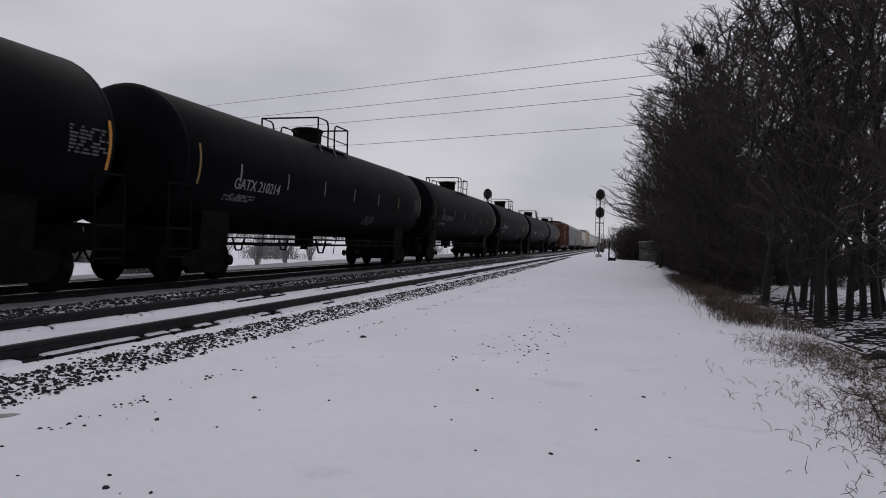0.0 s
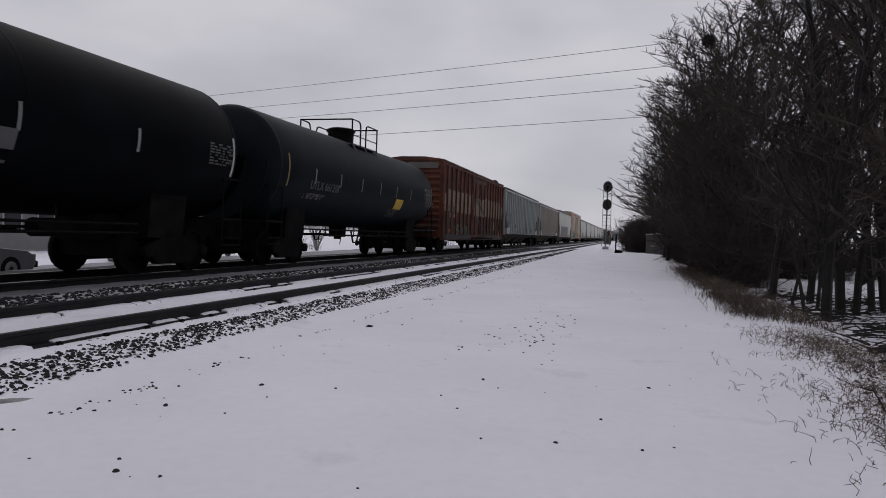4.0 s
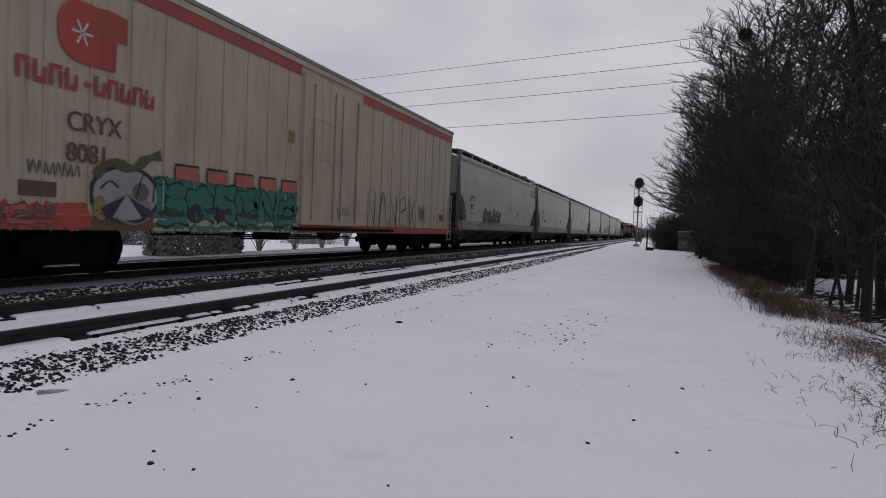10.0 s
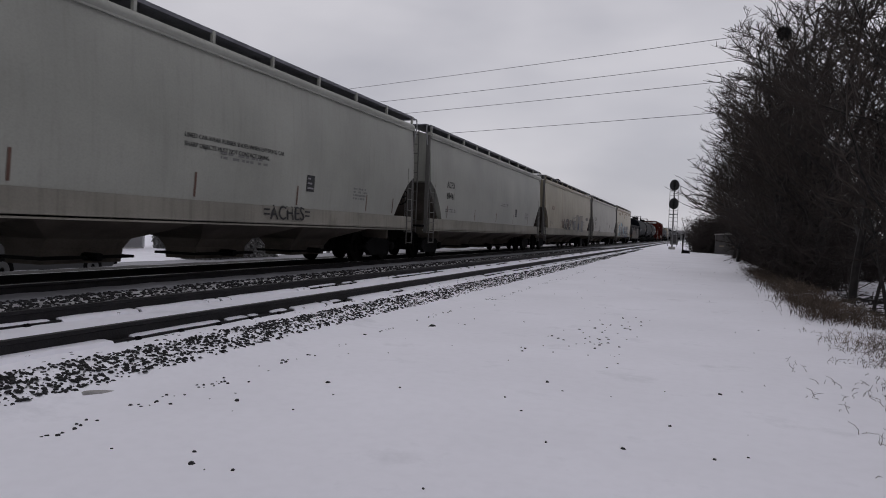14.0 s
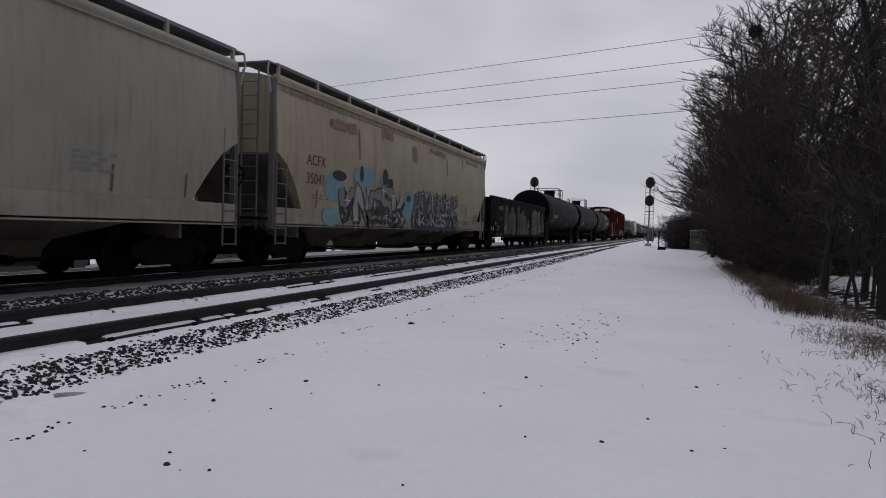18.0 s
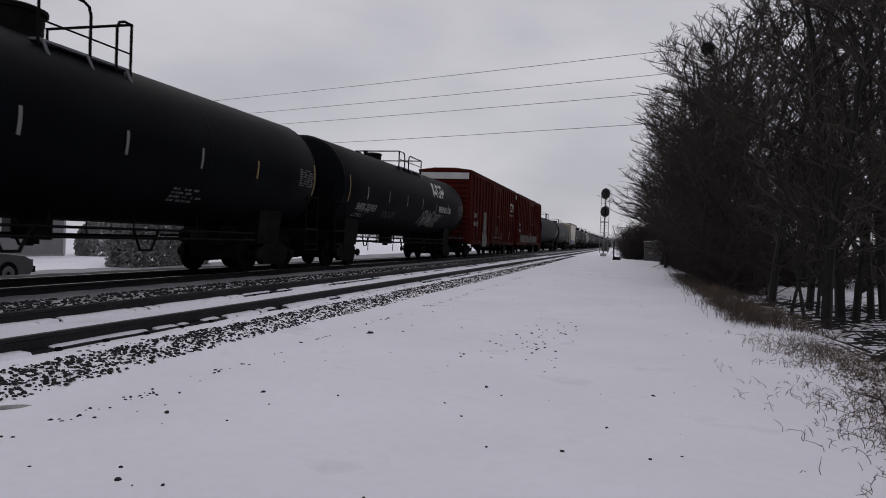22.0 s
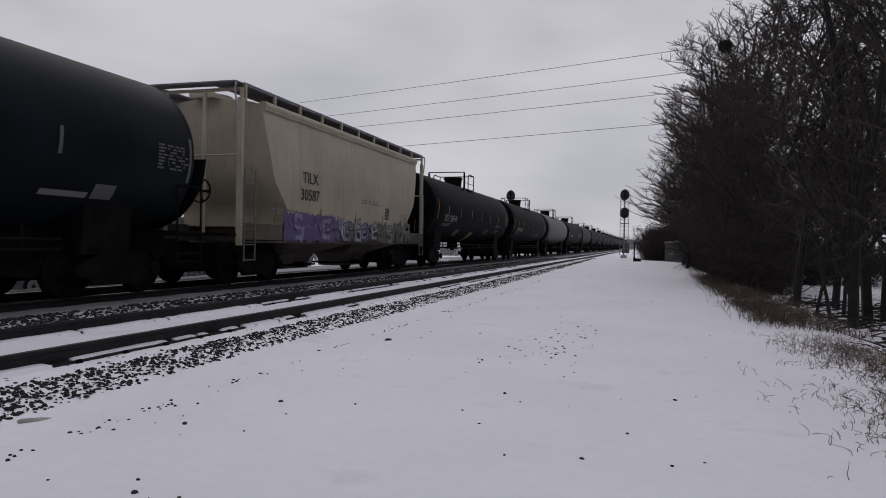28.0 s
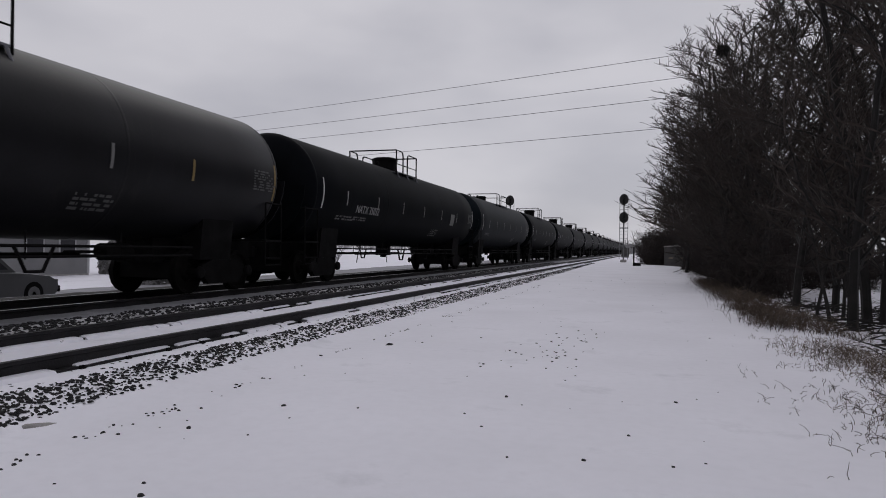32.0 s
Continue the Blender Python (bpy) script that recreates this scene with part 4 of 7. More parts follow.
# ---- covered hoppers ----
def hopper_car(length, paint, label, seed, ribs=0, bays=4, words=(), band=None, tall=4.22, open_end=False, cut=1.35):
    rng = random.Random(seed)
    car = thing("covered_hopper", label, "hopper car", "cars of the passing freight train")
    half = length / 2
    ye, sill = half - 0.76, (1.14 if ribs else 1.0)
    bulge = 0.0 if ribs else 0.10
    apex = 3.35 if ribs else 2.65

    def side(z):
        t = (z - sill) / (tall - sill)
        return 1.46 + bulge * math.sin(math.pi * min(1, max(0, t)) ** 0.9)

    def end(z):
        if open_end:
            return ye - 1.25 + 0.45 * smooth01(2.0, tall, z) - 0.75 * smooth01(2.6, 1.5, z)
        return ye - cut * max(0.0, (apex - z) / (apex - sill - 0.36)) ** (1.0 if ribs else 0.66) if z < apex else ye

    levels = [sill + 0.36 + (min(apex, 2.95) - sill - 0.36) * k / 5 for k in range(6)] + [2.95] * (apex < 2.9) + [2.95 + (apex - 2.95) * k / 2 for k in (1, 2)] * (apex > 3) + [max(apex, 2.95) + (tall - max(apex, 2.95)) * k / 6 for k in range(1, 7)]
    ring = []
    for z in levels:
        w, e = side(z), end(z)
        ring.append([(w, -e + 2 * e * k / 12, z) for k in range(13)] + [(-w, e - 2 * e * k / 12, z) for k in range(13)])
    w = side(tall)
    for dz, ww in ((0.05, w - 0.10), (0.13, w - 0.45), (0.19, w - 0.95), (0.20, 0.02)):
        e = end(tall)
        ring.append([(ww, -e + 2 * e * k / 12, tall + dz) for k in range(13)] + [(-ww, e - 2 * e * k / 12, tall + dz) for k in range(13)])
    part("hopper_body", Shape().rings(ring), paint, car, smooth=True)
    for sx in (-1, 1):
        a, b = sorted((sx * 1.42, sx * (1.462 if ribs else 1.53)))
        part("side_sill", Shape().box(a, b, -ye, ye, sill, sill + 0.40).box(min(a, sx * 1.3), max(b, sx * 1.3), -ye, ye, sill - 0.03, sill + 0.03), HOP_UNDER if open_end else (paint if ribs else HOP_SILL), car)
        a, b = sorted((sx * (w - 0.03), sx * (w + 0.06)))
        part("top_chord", Shape().box(a, b, -end(tall), end(tall), tall - 0.10, tall + 0.04), paint, car)
    if not ribs:
        for sx in (-1, 1):
            e = end(tall) - 0.02
            part("roof_edge", Shape().tube([(sx * (w - 0.01), -e, tall + 0.01), (sx * (w - 0.01), e, tall + 0.01)], 0.105, 12), paint, car, "rounded roof edge", True)
    if ribs:
        for k in range(1, ribs):
            y = -ye + 2 * ye * k / ribs
            zl = sill + 0.02
            if abs(y) > ye - cut:
                zl = apex - (ye - abs(y)) / cut * (apex - sill - 0.36)
            for sx in (-1, 1):
                a, b = sorted((sx * 1.46, sx * 1.545))
                part("rib", Shape().box(a, b, y - 0.032, y + 0.032, zl, tall - 0.08), paint, car)
    if band:
        b0, b1, y0, y1 = band
        s = Shape().rings([[((1.542 if z < sill + 0.42 else side(z) + 0.012), y0 * ye, z), ((1.542 if z < sill + 0.42 else side(z) + 0.012), y1 * ye, z)] for z in [b0 + (b1 - b0) * k / 8 for k in range(9)]], caps=False)
        part("painted_band", s, BAND_GREY, car, "broad dark grey band along the side")
    # corner posts, ladders, end decks
    for sy in (-1, 1):
        for sx in (-1, 1):
            a, b = sorted((sx * 1.38, sx * 1.50))
            c, d = sorted((sy * ye, sy * (ye + 0.10)))
            part("corner_post", Shape().box(a, b, c, d, sill - 0.1, tall), paint if open_end or ribs else BAND_GREY, car)
            lad = Shape()
            for y in (sy * (ye + 0.02), sy * (ye - 0.42)):
                lad.bar((sx * 1.545, y, 0.55), (sx * 1.545, y, 2.9 if sy * sx > 0 else 2.6), 0.02, 5)
            z = 0.58
            while z < 2.7:
                lad.bar((sx * 1.545, sy * (ye + 0.02), z), (sx * 1.545, sy * (ye - 0.42), z), 0.014, 5)
                z += 0.34
            part("ladder", lad, BAND_GREY, car, "side ladder at the car corner")
        c, d = sorted((sy * (ye - 0.1), sy * (half - 0.38)))
        part("end_deck", Shape().box(-1.4, 1.4, c, d, 1.10, 1.17), IRON, car)
        # sloped end sheet and dark framing behind the openings
        e2 = ye - cut
        # on ribbed cars the slate colour carries the recess's shade
        if not open_end:
            part("slope_sheet", Shape().prism([(sy * (ye - 0.05), apex - 0.02), (sy * (e2 + 0.02), sill + 0.34), (sy * (e2 - 0.2), sill + 0.34), (sy * (ye - 0.25), apex - 0.02)], "x", -1.34, 1.34), BAND_GREY if ribs else HOP_UNDER, car)
            part("end_bulkhead", Shape().box(-1.36, 1.36, *sorted((sy * (e2 - 0.05), sy * (e2 - 0.12))), sill - 0.3, sill + 0.40), HOP_UNDER, car)
        part("centre_sill", Shape().box(-0.3, 0.3, *sorted((sy * (half - 0.5), sy * (half - 4.2))), 0.62, 0.95), IRON, car)
        if open_end:
            for x in (-1.44, -0.5, 0.5, 1.44):
                part("end_post", Shape().bar((x, sy * (ye + 0.03), 1.1), (x, sy * (ye + 0.03), tall + 0.22), 0.045, 6), paint, car)
            part("end_brace", Shape().bar((-1.44, sy * (ye + 0.03), 2.9), (1.44, sy * (ye + 0.03), 2.9), 0.03, 6).bar((-1.44, sy * (ye + 0.03), tall + 0.2), (1.44, sy * (ye + 0.03), tall + 0.2), 0.04, 6), paint, car)
            ladder(car, -0.9, sy * (ye + 0.08), 0.9, tall + 0.2, axis="x", material=IRON)
        else:
            ladder(car, -0.9 * sy, sy * (ye + 0.14), 0.9, tall + 0.2, axis="x", material=BAND_GREY)
    # discharge bays
    bl, y_first = (2 * (ye - cut) - 1.2) / bays, -(ye - cut) + 0.6
    if bays > 2:
        bays, bl = 4, (4.0 if ribs else 3.56)
        y_first = -2 * bl
    for k in range(bays):
        y0 = y_first + k * bl
        y1 = y0 + bl
        wb = min(1.05, bl * 0.225)
        m0, m1 = (y0 + y1) / 2 - wb, (y0 + y1) / 2 + wb
        bay = Shape().rings([[(-1.44, y0 + 0.02, sill + 0.36), (1.44, y0 + 0.02, sill + 0.36), (1.44, y1 - 0.02, sill + 0.36), (-1.44, y1 - 0.02, sill + 0.36)], [(-1.32, y0 + 0.06, sill - 0.02), (1.32, y0 + 0.06, sill - 0.02), (1.32, y1 - 0.06, sill - 0.02), (-1.32, y1 - 0.06, sill - 0.02)], [(-0.55, m0 - 0.06, 0.66), (0.55, m0 - 0.06, 0.66), (0.55, m1 + 0.06, 0.66), (-0.55, m1 + 0.06, 0.66)], [(-0.40, m0 - 0.02, 0.48), (0.40, m0 - 0.02, 0.48), (0.40, m1 + 0.02, 0.48), (-0.40, m1 + 0.02, 0.48)], [(-0.38, m0, 0.24), (0.38, m0, 0.24), (0.38, m1, 0.24), (-0.38, m1, 0.24)]])
        b_ob = part("discharge_bay", bay, HOP_UNDER, car, "grimy sloped discharge bay")
        part("outlet_gate", Shape().bar((-0.75, (m0 + m1) / 2, 0.36), (0.75, (m0 + m1) / 2, 0.36), 0.07, 8).box(-0.55, 0.55, m0 - 0.14, m1 + 0.14, 0.32, 0.37), IRON, b_ob)
    # roof: hatch trough, walkway on brackets
    part("roof_trough", Shape().box(-0.32, 0.32, -ye * 0.92, ye * 0.92, tall + 0.19, tall + 0.30), paint, car)
    for k in range(6):
        y = ye * (-0.8 + 0.32 * k)
        part("hatch", Shape().rings([[(0.26 * math.cos(0.5236 * q), y + 0.4 * math.sin(0.5236 * q), z) for q in range(12)] for z in (tall + 0.29, tall + 0.36)]), ROOF, car)
    zw = tall + (0.13 if ribs else 0.30)
    for sx in (-1, 1):
        a, b = sorted((sx * 0.72, sx * 1.47))
        slab = Shape().box(a, b, -ye, ye, zw, zw + 0.03)
        slab.box(*sorted((sx * 1.455, sx * 1.485)), -ye, ye, zw - 0.02, zw + 0.05)
        part("running_board", slab, GRATING, car, "steel grating walkway along the roof edge")
        k = 0
        while k <= 10:
            y = -ye * 0.99 + 2 * ye * 0.99 * k / 10
            part("walkway_bracket", Shape().box(*sorted((sx * 1.44, sx * 1.50)), y - 0.035, y + 0.035, tall - 0.05, zw + 0.03), paint, car)
            k += 1
    for sy in (-1, 1):
        part("running_board", Shape().box(-1.47, 1.47, *sorted((sy * (ye - 0.05), sy * (ye + 0.32))), zw, zw + 0.03), GRATING, car)
        for sx in (-1, 1):
            part("grab_iron", Shape().tube([(sx * 1.47, sy * (ye + 0.3), zw), (sx * 1.47, sy * (ye + 0.34), zw - 0.2), (sx * 1.47, sy * (ye + 0.20), tall - 0.35)], 0.022, 5), INK["silver"], car)
    surf = lambda z: (1.54 if z < sill + 0.41 else side(z)) + (0.010 if not ribs else 0.012)
    for text, size, y, z, ink in words:
        part("lettering", write(text, size, y, z, surf), INK[ink], car, "painted car marks")
    small_print(fine_print(-ye * 0.82, 1.75, 2, 1.1, surf, rng), INK["faded"], car)
    small_print(fine_print(ye * 0.58, 2.0, 4, 0.8, surf, rng, 0.05), INK["faded"], car)
    small_print(fine_print(ye * 0.02, 2.3, 2, 1.7, surf, rng, 0.05), INK["faded"], car)
    s = Shape()
    yb, zb = ye * 0.34, 1.80
    s.rings([[(surf(z), yb, z), (surf(z), yb + 0.34, z)] for z in (zb, zb + 0.19, zb + 0.38)], caps=False)
    part("data_square", s, INK["black"], car, "black consolidated stencil square")
    s = Shape()
    for q in range(3):
        s.rings([[(surf(zb + 0.06 + 0.11 * q) + 0.003, yb + 0.04, zb + 0.06 + 0.11 * q), (surf(zb + 0.06 + 0.11 * q) + 0.003, yb + 0.30 - 0.07 * q, zb + 0.06 + 0.11 * q)], [(surf(zb + 0.10 + 0.11 * q) + 0.003, yb + 0.04, zb + 0.10 + 0.11 * q), (surf(zb + 0.10 + 0.11 * q) + 0.003, yb + 0.30 - 0.07 * q, zb + 0.10 + 0.11 * q)]], caps=False)
    tagged(part("stencil_rows", s, INK["silver"], car), kind="stuff")
    for k, f in enumerate((-0.80, -0.42, -0.05, 0.30, 0.66, 0.84)):
        s = Shape().rings([[(surf(z), f * ye, z), (surf(z), f * ye + 0.055, z)] for z in (sill + 0.46, sill + 0.65, sill + 0.9)], caps=False)
        part("reflector", s, INK["brown"], car, "dull reflective strip")
    bw = Shape().tube([(0.55 + 0.26 * math.cos(0.3927 * k), -(ye + 0.22), 2.1 + 0.26 * math.sin(0.3927 * k)) for k in range(17)], 0.022, 5)
    for k in range(5):
        bw.bar((0.55, -(ye + 0.22), 2.1), (0.55 + 0.25 * math.cos(1.2566 * k), -(ye + 0.22), 2.1 + 0.25 * math.sin(1.2566 * k)), 0.014, 4)
    bw.bar((0.55, -(ye + 0.22), 2.1), (0.55, -(ye - 0.1), 2.1), 0.03, 6)
    part("brake_wheel", bw, IRON, car, "spoked hand brake wheel")
    running_gear(car, half, 2.15)
    return car, surf, ye


# ---- box cars ----
def box_car(length, paint, label, seed, ribs=22, tall=4.75, sill=0.92, door=(-1.6, 1.6), roof=None, smooth_side=False, end_paint=None, name="box_car", inset=2.35):
    car = thing(name, label, "box car", "cars of the passing freight train")
    half = length / 2
    ye = half - 0.72
    part("body", Shape().rings([[(x, y, z) for x, y in ((1.50, -ye), (1.50, ye), (-1.50, ye), (-1.50, -ye))] for z in (sill + 0.12, tall)]), paint, car)
    part("roof", Shape().prism([(-1.56, tall - 0.02), (1.56, tall - 0.02), (1.56, tall + 0.06), (0.6, tall + 0.18), (-0.6, tall + 0.18), (-1.56, tall + 0.06)], "y", -ye - 0.04, ye + 0.04), roof or paint, car)
    for k in range(14):
        y = -ye + 2 * ye * (k + 0.5) / 14
        part("roof_seam", Shape().prism([(-1.5, tall + 0.07), (-0.6, tall + 0.185), (0.6, tall + 0.185), (1.5, tall + 0.07), (1.5, tall + 0.10), (0.6, tall + 0.22), (-0.6, tall + 0.22), (-1.5, tall + 0.10)], "y", y - 0.03, y + 0.03), roof or paint, car)
    for sx in (-1, 1):
        a, b = sorted((sx * 1.48, sx * 1.54))
        s = Shape().box(a, b, -ye, ye, sill, sill + 0.22)
        part("side_sill", s, paint, car)
        part("top_chord", Shape().box(a, b, -ye, ye, tall - 0.16, tall - 0.03), paint, car)
        for k in range(ribs + 1):
            y = -ye + 2 * ye * k / ribs
            if door[0] - 0.15 < y < door[1] + 0.15:
                continue
            d = 0.02 if smooth_side else 0.075
            w = 0.012 if smooth_side else 0.055
            y = max(-ye + 0.06, min(ye - 0.06, y))
            part("rib", Shape().box(*sorted((sx * 1.495, sx * (1.50 + d))), y - w, y + w, sill + 0.22, tall - 0.15), paint, car)
        dr = part("door", Shape().box(*sorted((sx * 1.50, sx * 1.585)), door[0], door[1], sill + 0.20, tall - 0.30), paint, car, "plug door in the middle of the side")
        for y in (door[0] + 0.5, (door[0] + door[1]) / 2 - 0.05, (door[0] + door[1]) / 2 + 0.4, door[1] - 0.35):
            part("lock_bar", Shape().bar((sx * 1.615, y, sill + 0.3), (sx * 1.615, y, tall - 0.5), 0.03, 6), paint, dr)
        for z in (sill + 0.9, sill + 1.9, sill + 2.9):
            part("door_rib", Shape().box(*sorted((sx * 1.584, sx * 1.60)), door[0] + 0.08, door[1] - 0.08, z, z + 0.06), paint, dr)
        part("door_track", Shape().box(*sorted((sx * 1.50, sx * 1.66)), door[0] - 0.3, door[1] + 2.6, sill + 0.05, sill + 0.13), IRON, car)
        for y in (door[0] - 0.6, 0, door[1] + 0.6):
            part("sill_bracket", Shape().prism([(y - 0.35, sill), (y + 0.35, sill), (y + 0.2, sill - 0.18), (y - 0.2, sill - 0.18)], "x", *sorted((sx * 1.38, sx * 1.46))), IRON, car)
    for sy in (-1, 1):
        z = sill + 0.35
        while z < tall - 0.25:
            part("end_corrugation", Shape().prism([(sy * ye, z - 0.10), (sy * (ye + 0.06), z - 0.03), (sy * (ye + 0.06), z + 0.03), (sy * ye, z + 0.10)], "x", -1.38, 1.38), end_paint or paint, car)
            z += 0.29
        for sx in (-1, 1):
            lad = Shape()
            for y in (sy * (ye - 0.06), sy * (ye - 0.50)):
                lad.bar((sx * 1.60, y, 0.5), (sx * 1.60, y, 2.4), 0.02, 5)
            for k in range(6):
                lad.bar((sx * 1.60, sy * (ye - 0.06), 0.52 + 0.36 * k), (sx * 1.60, sy * (ye - 0.50), 0.52 + 0.36 * k), 0.014, 5)
            part("ladder", lad, paint, car, "side ladder at the car corner")
        part("crossover_deck", Shape().box(-1.2, 1.2, *sorted((sy * (ye + 0.02), sy * (ye + 0.42))), 1.08, 1.13), GRATING, car)
    under = Shape().box(-0.3, 0.3, -half + 0.6, half - 0.6, 0.78, sill + 0.1)
    part("centre_sill", under, IRON, car)
    gear = Shape().bar((0.6, 1.2, 0.72), (0.6, 2.0, 0.72), 0.2, 12).bar((0.5, -3.2, 0.62), (0.5, 3.2, 0.62), 0.025, 5).box(0.3, 0.9, -2.0, -1.3, 0.55, 0.95)
    for sx in (-1, 1):
        gear.tube([(sx * 1.2, -4.0, 0.78), (sx * 1.2, -3.8, 0.60), (sx * 1.2, 3.8, 0.60), (sx * 1.2, 4.0, 0.78)], 0.02, 5)
    part("brake_gear", gear, IRON, car)
    running_gear(car, half, inset)
    return car, (lambda z: 1.545 if z < sill + 0.225 else 1.512), ye


def side_patch(car, surf, y0, y1, z0, z1, material, label="", ragged=0.0, seed=1, lift=0.003, name="painted_patch"):
    rng = random.Random(seed)
    n = max(2, int((y1 - y0) / (0.07 if ragged else 0.3)))
    s = Shape()
    for i in range(n + 1):
        y = y0 + (y1 - y0) * i / n
        a, b = z0 + ragged * rng.uniform(-1, 1), z1 + ragged * rng.uniform(-1, 1)
        s.v += [(surf(a + (b - a) * q / 3) + lift, y, a + (b - a) * q / 3) for q in range(4)]
    s.f += [(4 * i + q, 4 * i + q + 1, 4 * i + 5 + q, 4 * i + 4 + q) for i in range(n) for q in range(3)]
    return part(name, s, material, car, label)


def gondola_car(length, label, seed):
    car = thing("gondola_car", label, "gondola car", "cars of the passing freight train")
    half, tall = length / 2, 2.66
    ye = half - 0.72
    wall = [((1.50, -ye), (1.50, ye)), ((-1.50, -ye), (-1.50, ye))]
    for sx in (-1, 1):
        part("side_wall", Shape().box(*sorted((sx * 1.42, sx * 1.48)), -ye, ye, 0.72, tall), GONDOLA, car, "rust-streaked side wall")
        part("top_chord", Shape().box(*sorted((sx * 1.40, sx * 1.56)), -ye, ye, tall - 0.02, tall + 0.12), GONDOLA, car)
        part("side_sill", Shape().box(*sorted((sx * 1.42, sx * 1.55)), -ye, ye, 0.68, 0.80), GONDOLA, car)
        for k in range(15):
            y = -ye + 0.08 + (2 * ye - 0.16) * k / 14
            part("rib", Shape().box(*sorted((sx * 1.47, sx * 1.495)), y - 0.06, y + 0.06, 0.80, tall - 0.02), GONDOLA, car)
    for sy in (-1, 1):
        part("end_wall", Shape().box(-1.42, 1.42, *sorted((sy * ye, sy * (ye - 0.06))), 0.95, tall + 0.05), GONDOLA, car)
        for z in (1.3, 1.7, 2.1):
            part("end_corrugation", Shape().box(-1.4, 1.4, *sorted((sy * ye, sy * (ye + 0.06))), z, z + 0.12), GONDOLA, car)
        ladder(car, 1.58, sy * (ye - 0.3), 0.5, 2.3, material=GONDOLA)
    part("floor", Shape().box(-1.42, 1.42, -ye, ye, 0.90, 0.98), IRON, car)
    part("centre_sill", Shape().box(-0.3, 0.3, -half + 0.6, half - 0.6, 0.66, 0.90), IRON, car)
    part("load", Shape().rings([[(-1.4, -ye + 0.1, 1.0), (1.4, -ye + 0.1, 1.0), (1.4, ye - 0.1, 1.0), (-1.4, ye - 0.1, 1.0)], [(-1.1, -ye + 0.8, 2.1), (1.1, -ye + 0.8, 2.1), (1.1, ye - 0.8, 2.1), (-1.1, ye - 0.8, 2.1)]]), OILY_BED, car, "dark scrap load below the rim")
    surf = lambda z: 1.497
    running_gear(car, half, 2.2)
    return car, surf, ye


# ---- the train, in running order; each row is the joint behind a car ----
JOINTS = [-7.17, 11.03, 29.93, 48.9, 67.11, 86.86, 102.89, 120.71, 141.38, 162.03, 182.98, 206.31, 227.21, 247.09, 267.91, 287.08, 307.78, 328.7, 348.51, 365.77, 384.88, 403.17, 421.38, 439.18, 456.84, 477.29, 497.79, 511.93, 530.03, 547.82, 565.74, 585.36, 603.13, 620.43, 637.38]
cars = []


def couple(made, k):
    car = made[0] if isinstance(made, tuple) else made
    front = JOINTS[k] if k < len(JOINTS) else JOINTS[-1] + 17.6 * (k - len(JOINTS) + 1)
    back = JOINTS[k + 1] if k + 1 < len(JOINTS) else JOINTS[-1] + 17.6 * (k - len(JOINTS) + 2)
    cars.append((car, (front + back) / 2))
    return made


def span(k):
    return JOINTS[k + 1] - JOINTS[k]


BLACK_TANK = "black tank car with top platform and reflective strips"
couple(tank_car(span(0), TANK_BLACK, BLACK_TANK, 10, "amber", [("AAR ST-470", 0.2, 3.4, 2.0, "grey")]), 0)
couple(tank_car(span(1), TANK_BLACK, "black tank car with white marks and worn reflectors", 11, "mustard", [("GATX 210214", 0.36, -6.6, 2.12, "silver")]), 1)
couple(tank_car(span(2), TANK_BLACK, "black tank car with faint dirty marks", 12, "mustard", [("GATX 290148", 0.36, -6.6, 2.12, "grey")]), 2)
couple(tank_car(span(3), TANK_BLACK, "black tank car with a small yellow placard", 13, "white", [("CBTX 715991", 0.38, -6.66, 2.15, "silver")], [(4.4, 2.15, 0.3, 0.38, "mustard")]), 3)
couple(tank_car(span(4), TANK_BLACK, "black tank car with grey stencils along its side", 14, "white", [("GATX 227021", 0.34, -6.4, 2.12, "silver")], [(2.4, 2.0, 0.8, 0.3, "grey"), (-1.0, 2.0, 0.6, 0.35, "grey")]), 4)
couple(tank_car(span(5), TANK_TEAL, "blue-black tank car with a yellow hazard panel", 15, "mustard", [("UTLX 661208", 0.34, -5.2, 2.12, "grey"), ("PROPYLENE", 0.16, 5.75, 2.78, "faded"), ("GLYCOL", 0.16, 5.95, 2.60, "faded"), ("USP", 0.16, 6.05, 2.42, "faded")], [(2.15, 1.86, 0.86, 0.38, "yellow")]), 5)

made = couple(box_car(span(6), RUST_BOX, "rusty orange box car with flaked cream panel and tags", 16, ribs=18, tall=4.46, sill=0.66, door=(-1.65, 1.75)), 6)
car, surf, ye = made
step = 2 * ye / 18
for k in range(18):
    a, b = -ye + step * k + 0.13, -ye + step * (k + 1) - 0.12
    if b < -1.6 or a > 1.75:
        side_patch(car, surf, a + (0.35 if k == 0 else 0), b, 2.10, 3.19 - (0.25 if k in (0, 17) else 0), FLAKED, "flaked cream paint field", 0.025, 40 + k)
        if k != 14:
            side_patch(car, surf, a, b, 0.94, 1.45 + 0.4 * math.sin(k * 2.1), INK["grime"], "dark overpainted field", 0.06, 70 + k, 0.004)
for k in range(19):
    y = max(-ye + 0.1, min(ye - 0.1, -ye + step * k))
    if y < -1.7 or y > 1.85:
        side_patch(car, surf, y - 0.12, y - 0.05, 1.05 + 0.3 * (k % 3), 3.7 - 0.25 * (k % 4), INK["grime"], "dark grime beside a rib", 0.012, 90 + k, 0.0055)
        side_patch(car, surf, y + 0.05, y + 0.13, 0.95 + 0.2 * (k % 4), 3.5 + 0.2 * (k % 3), INK["grime"], "dark grime beside a rib", 0.012, 120 + k, 0.0055)
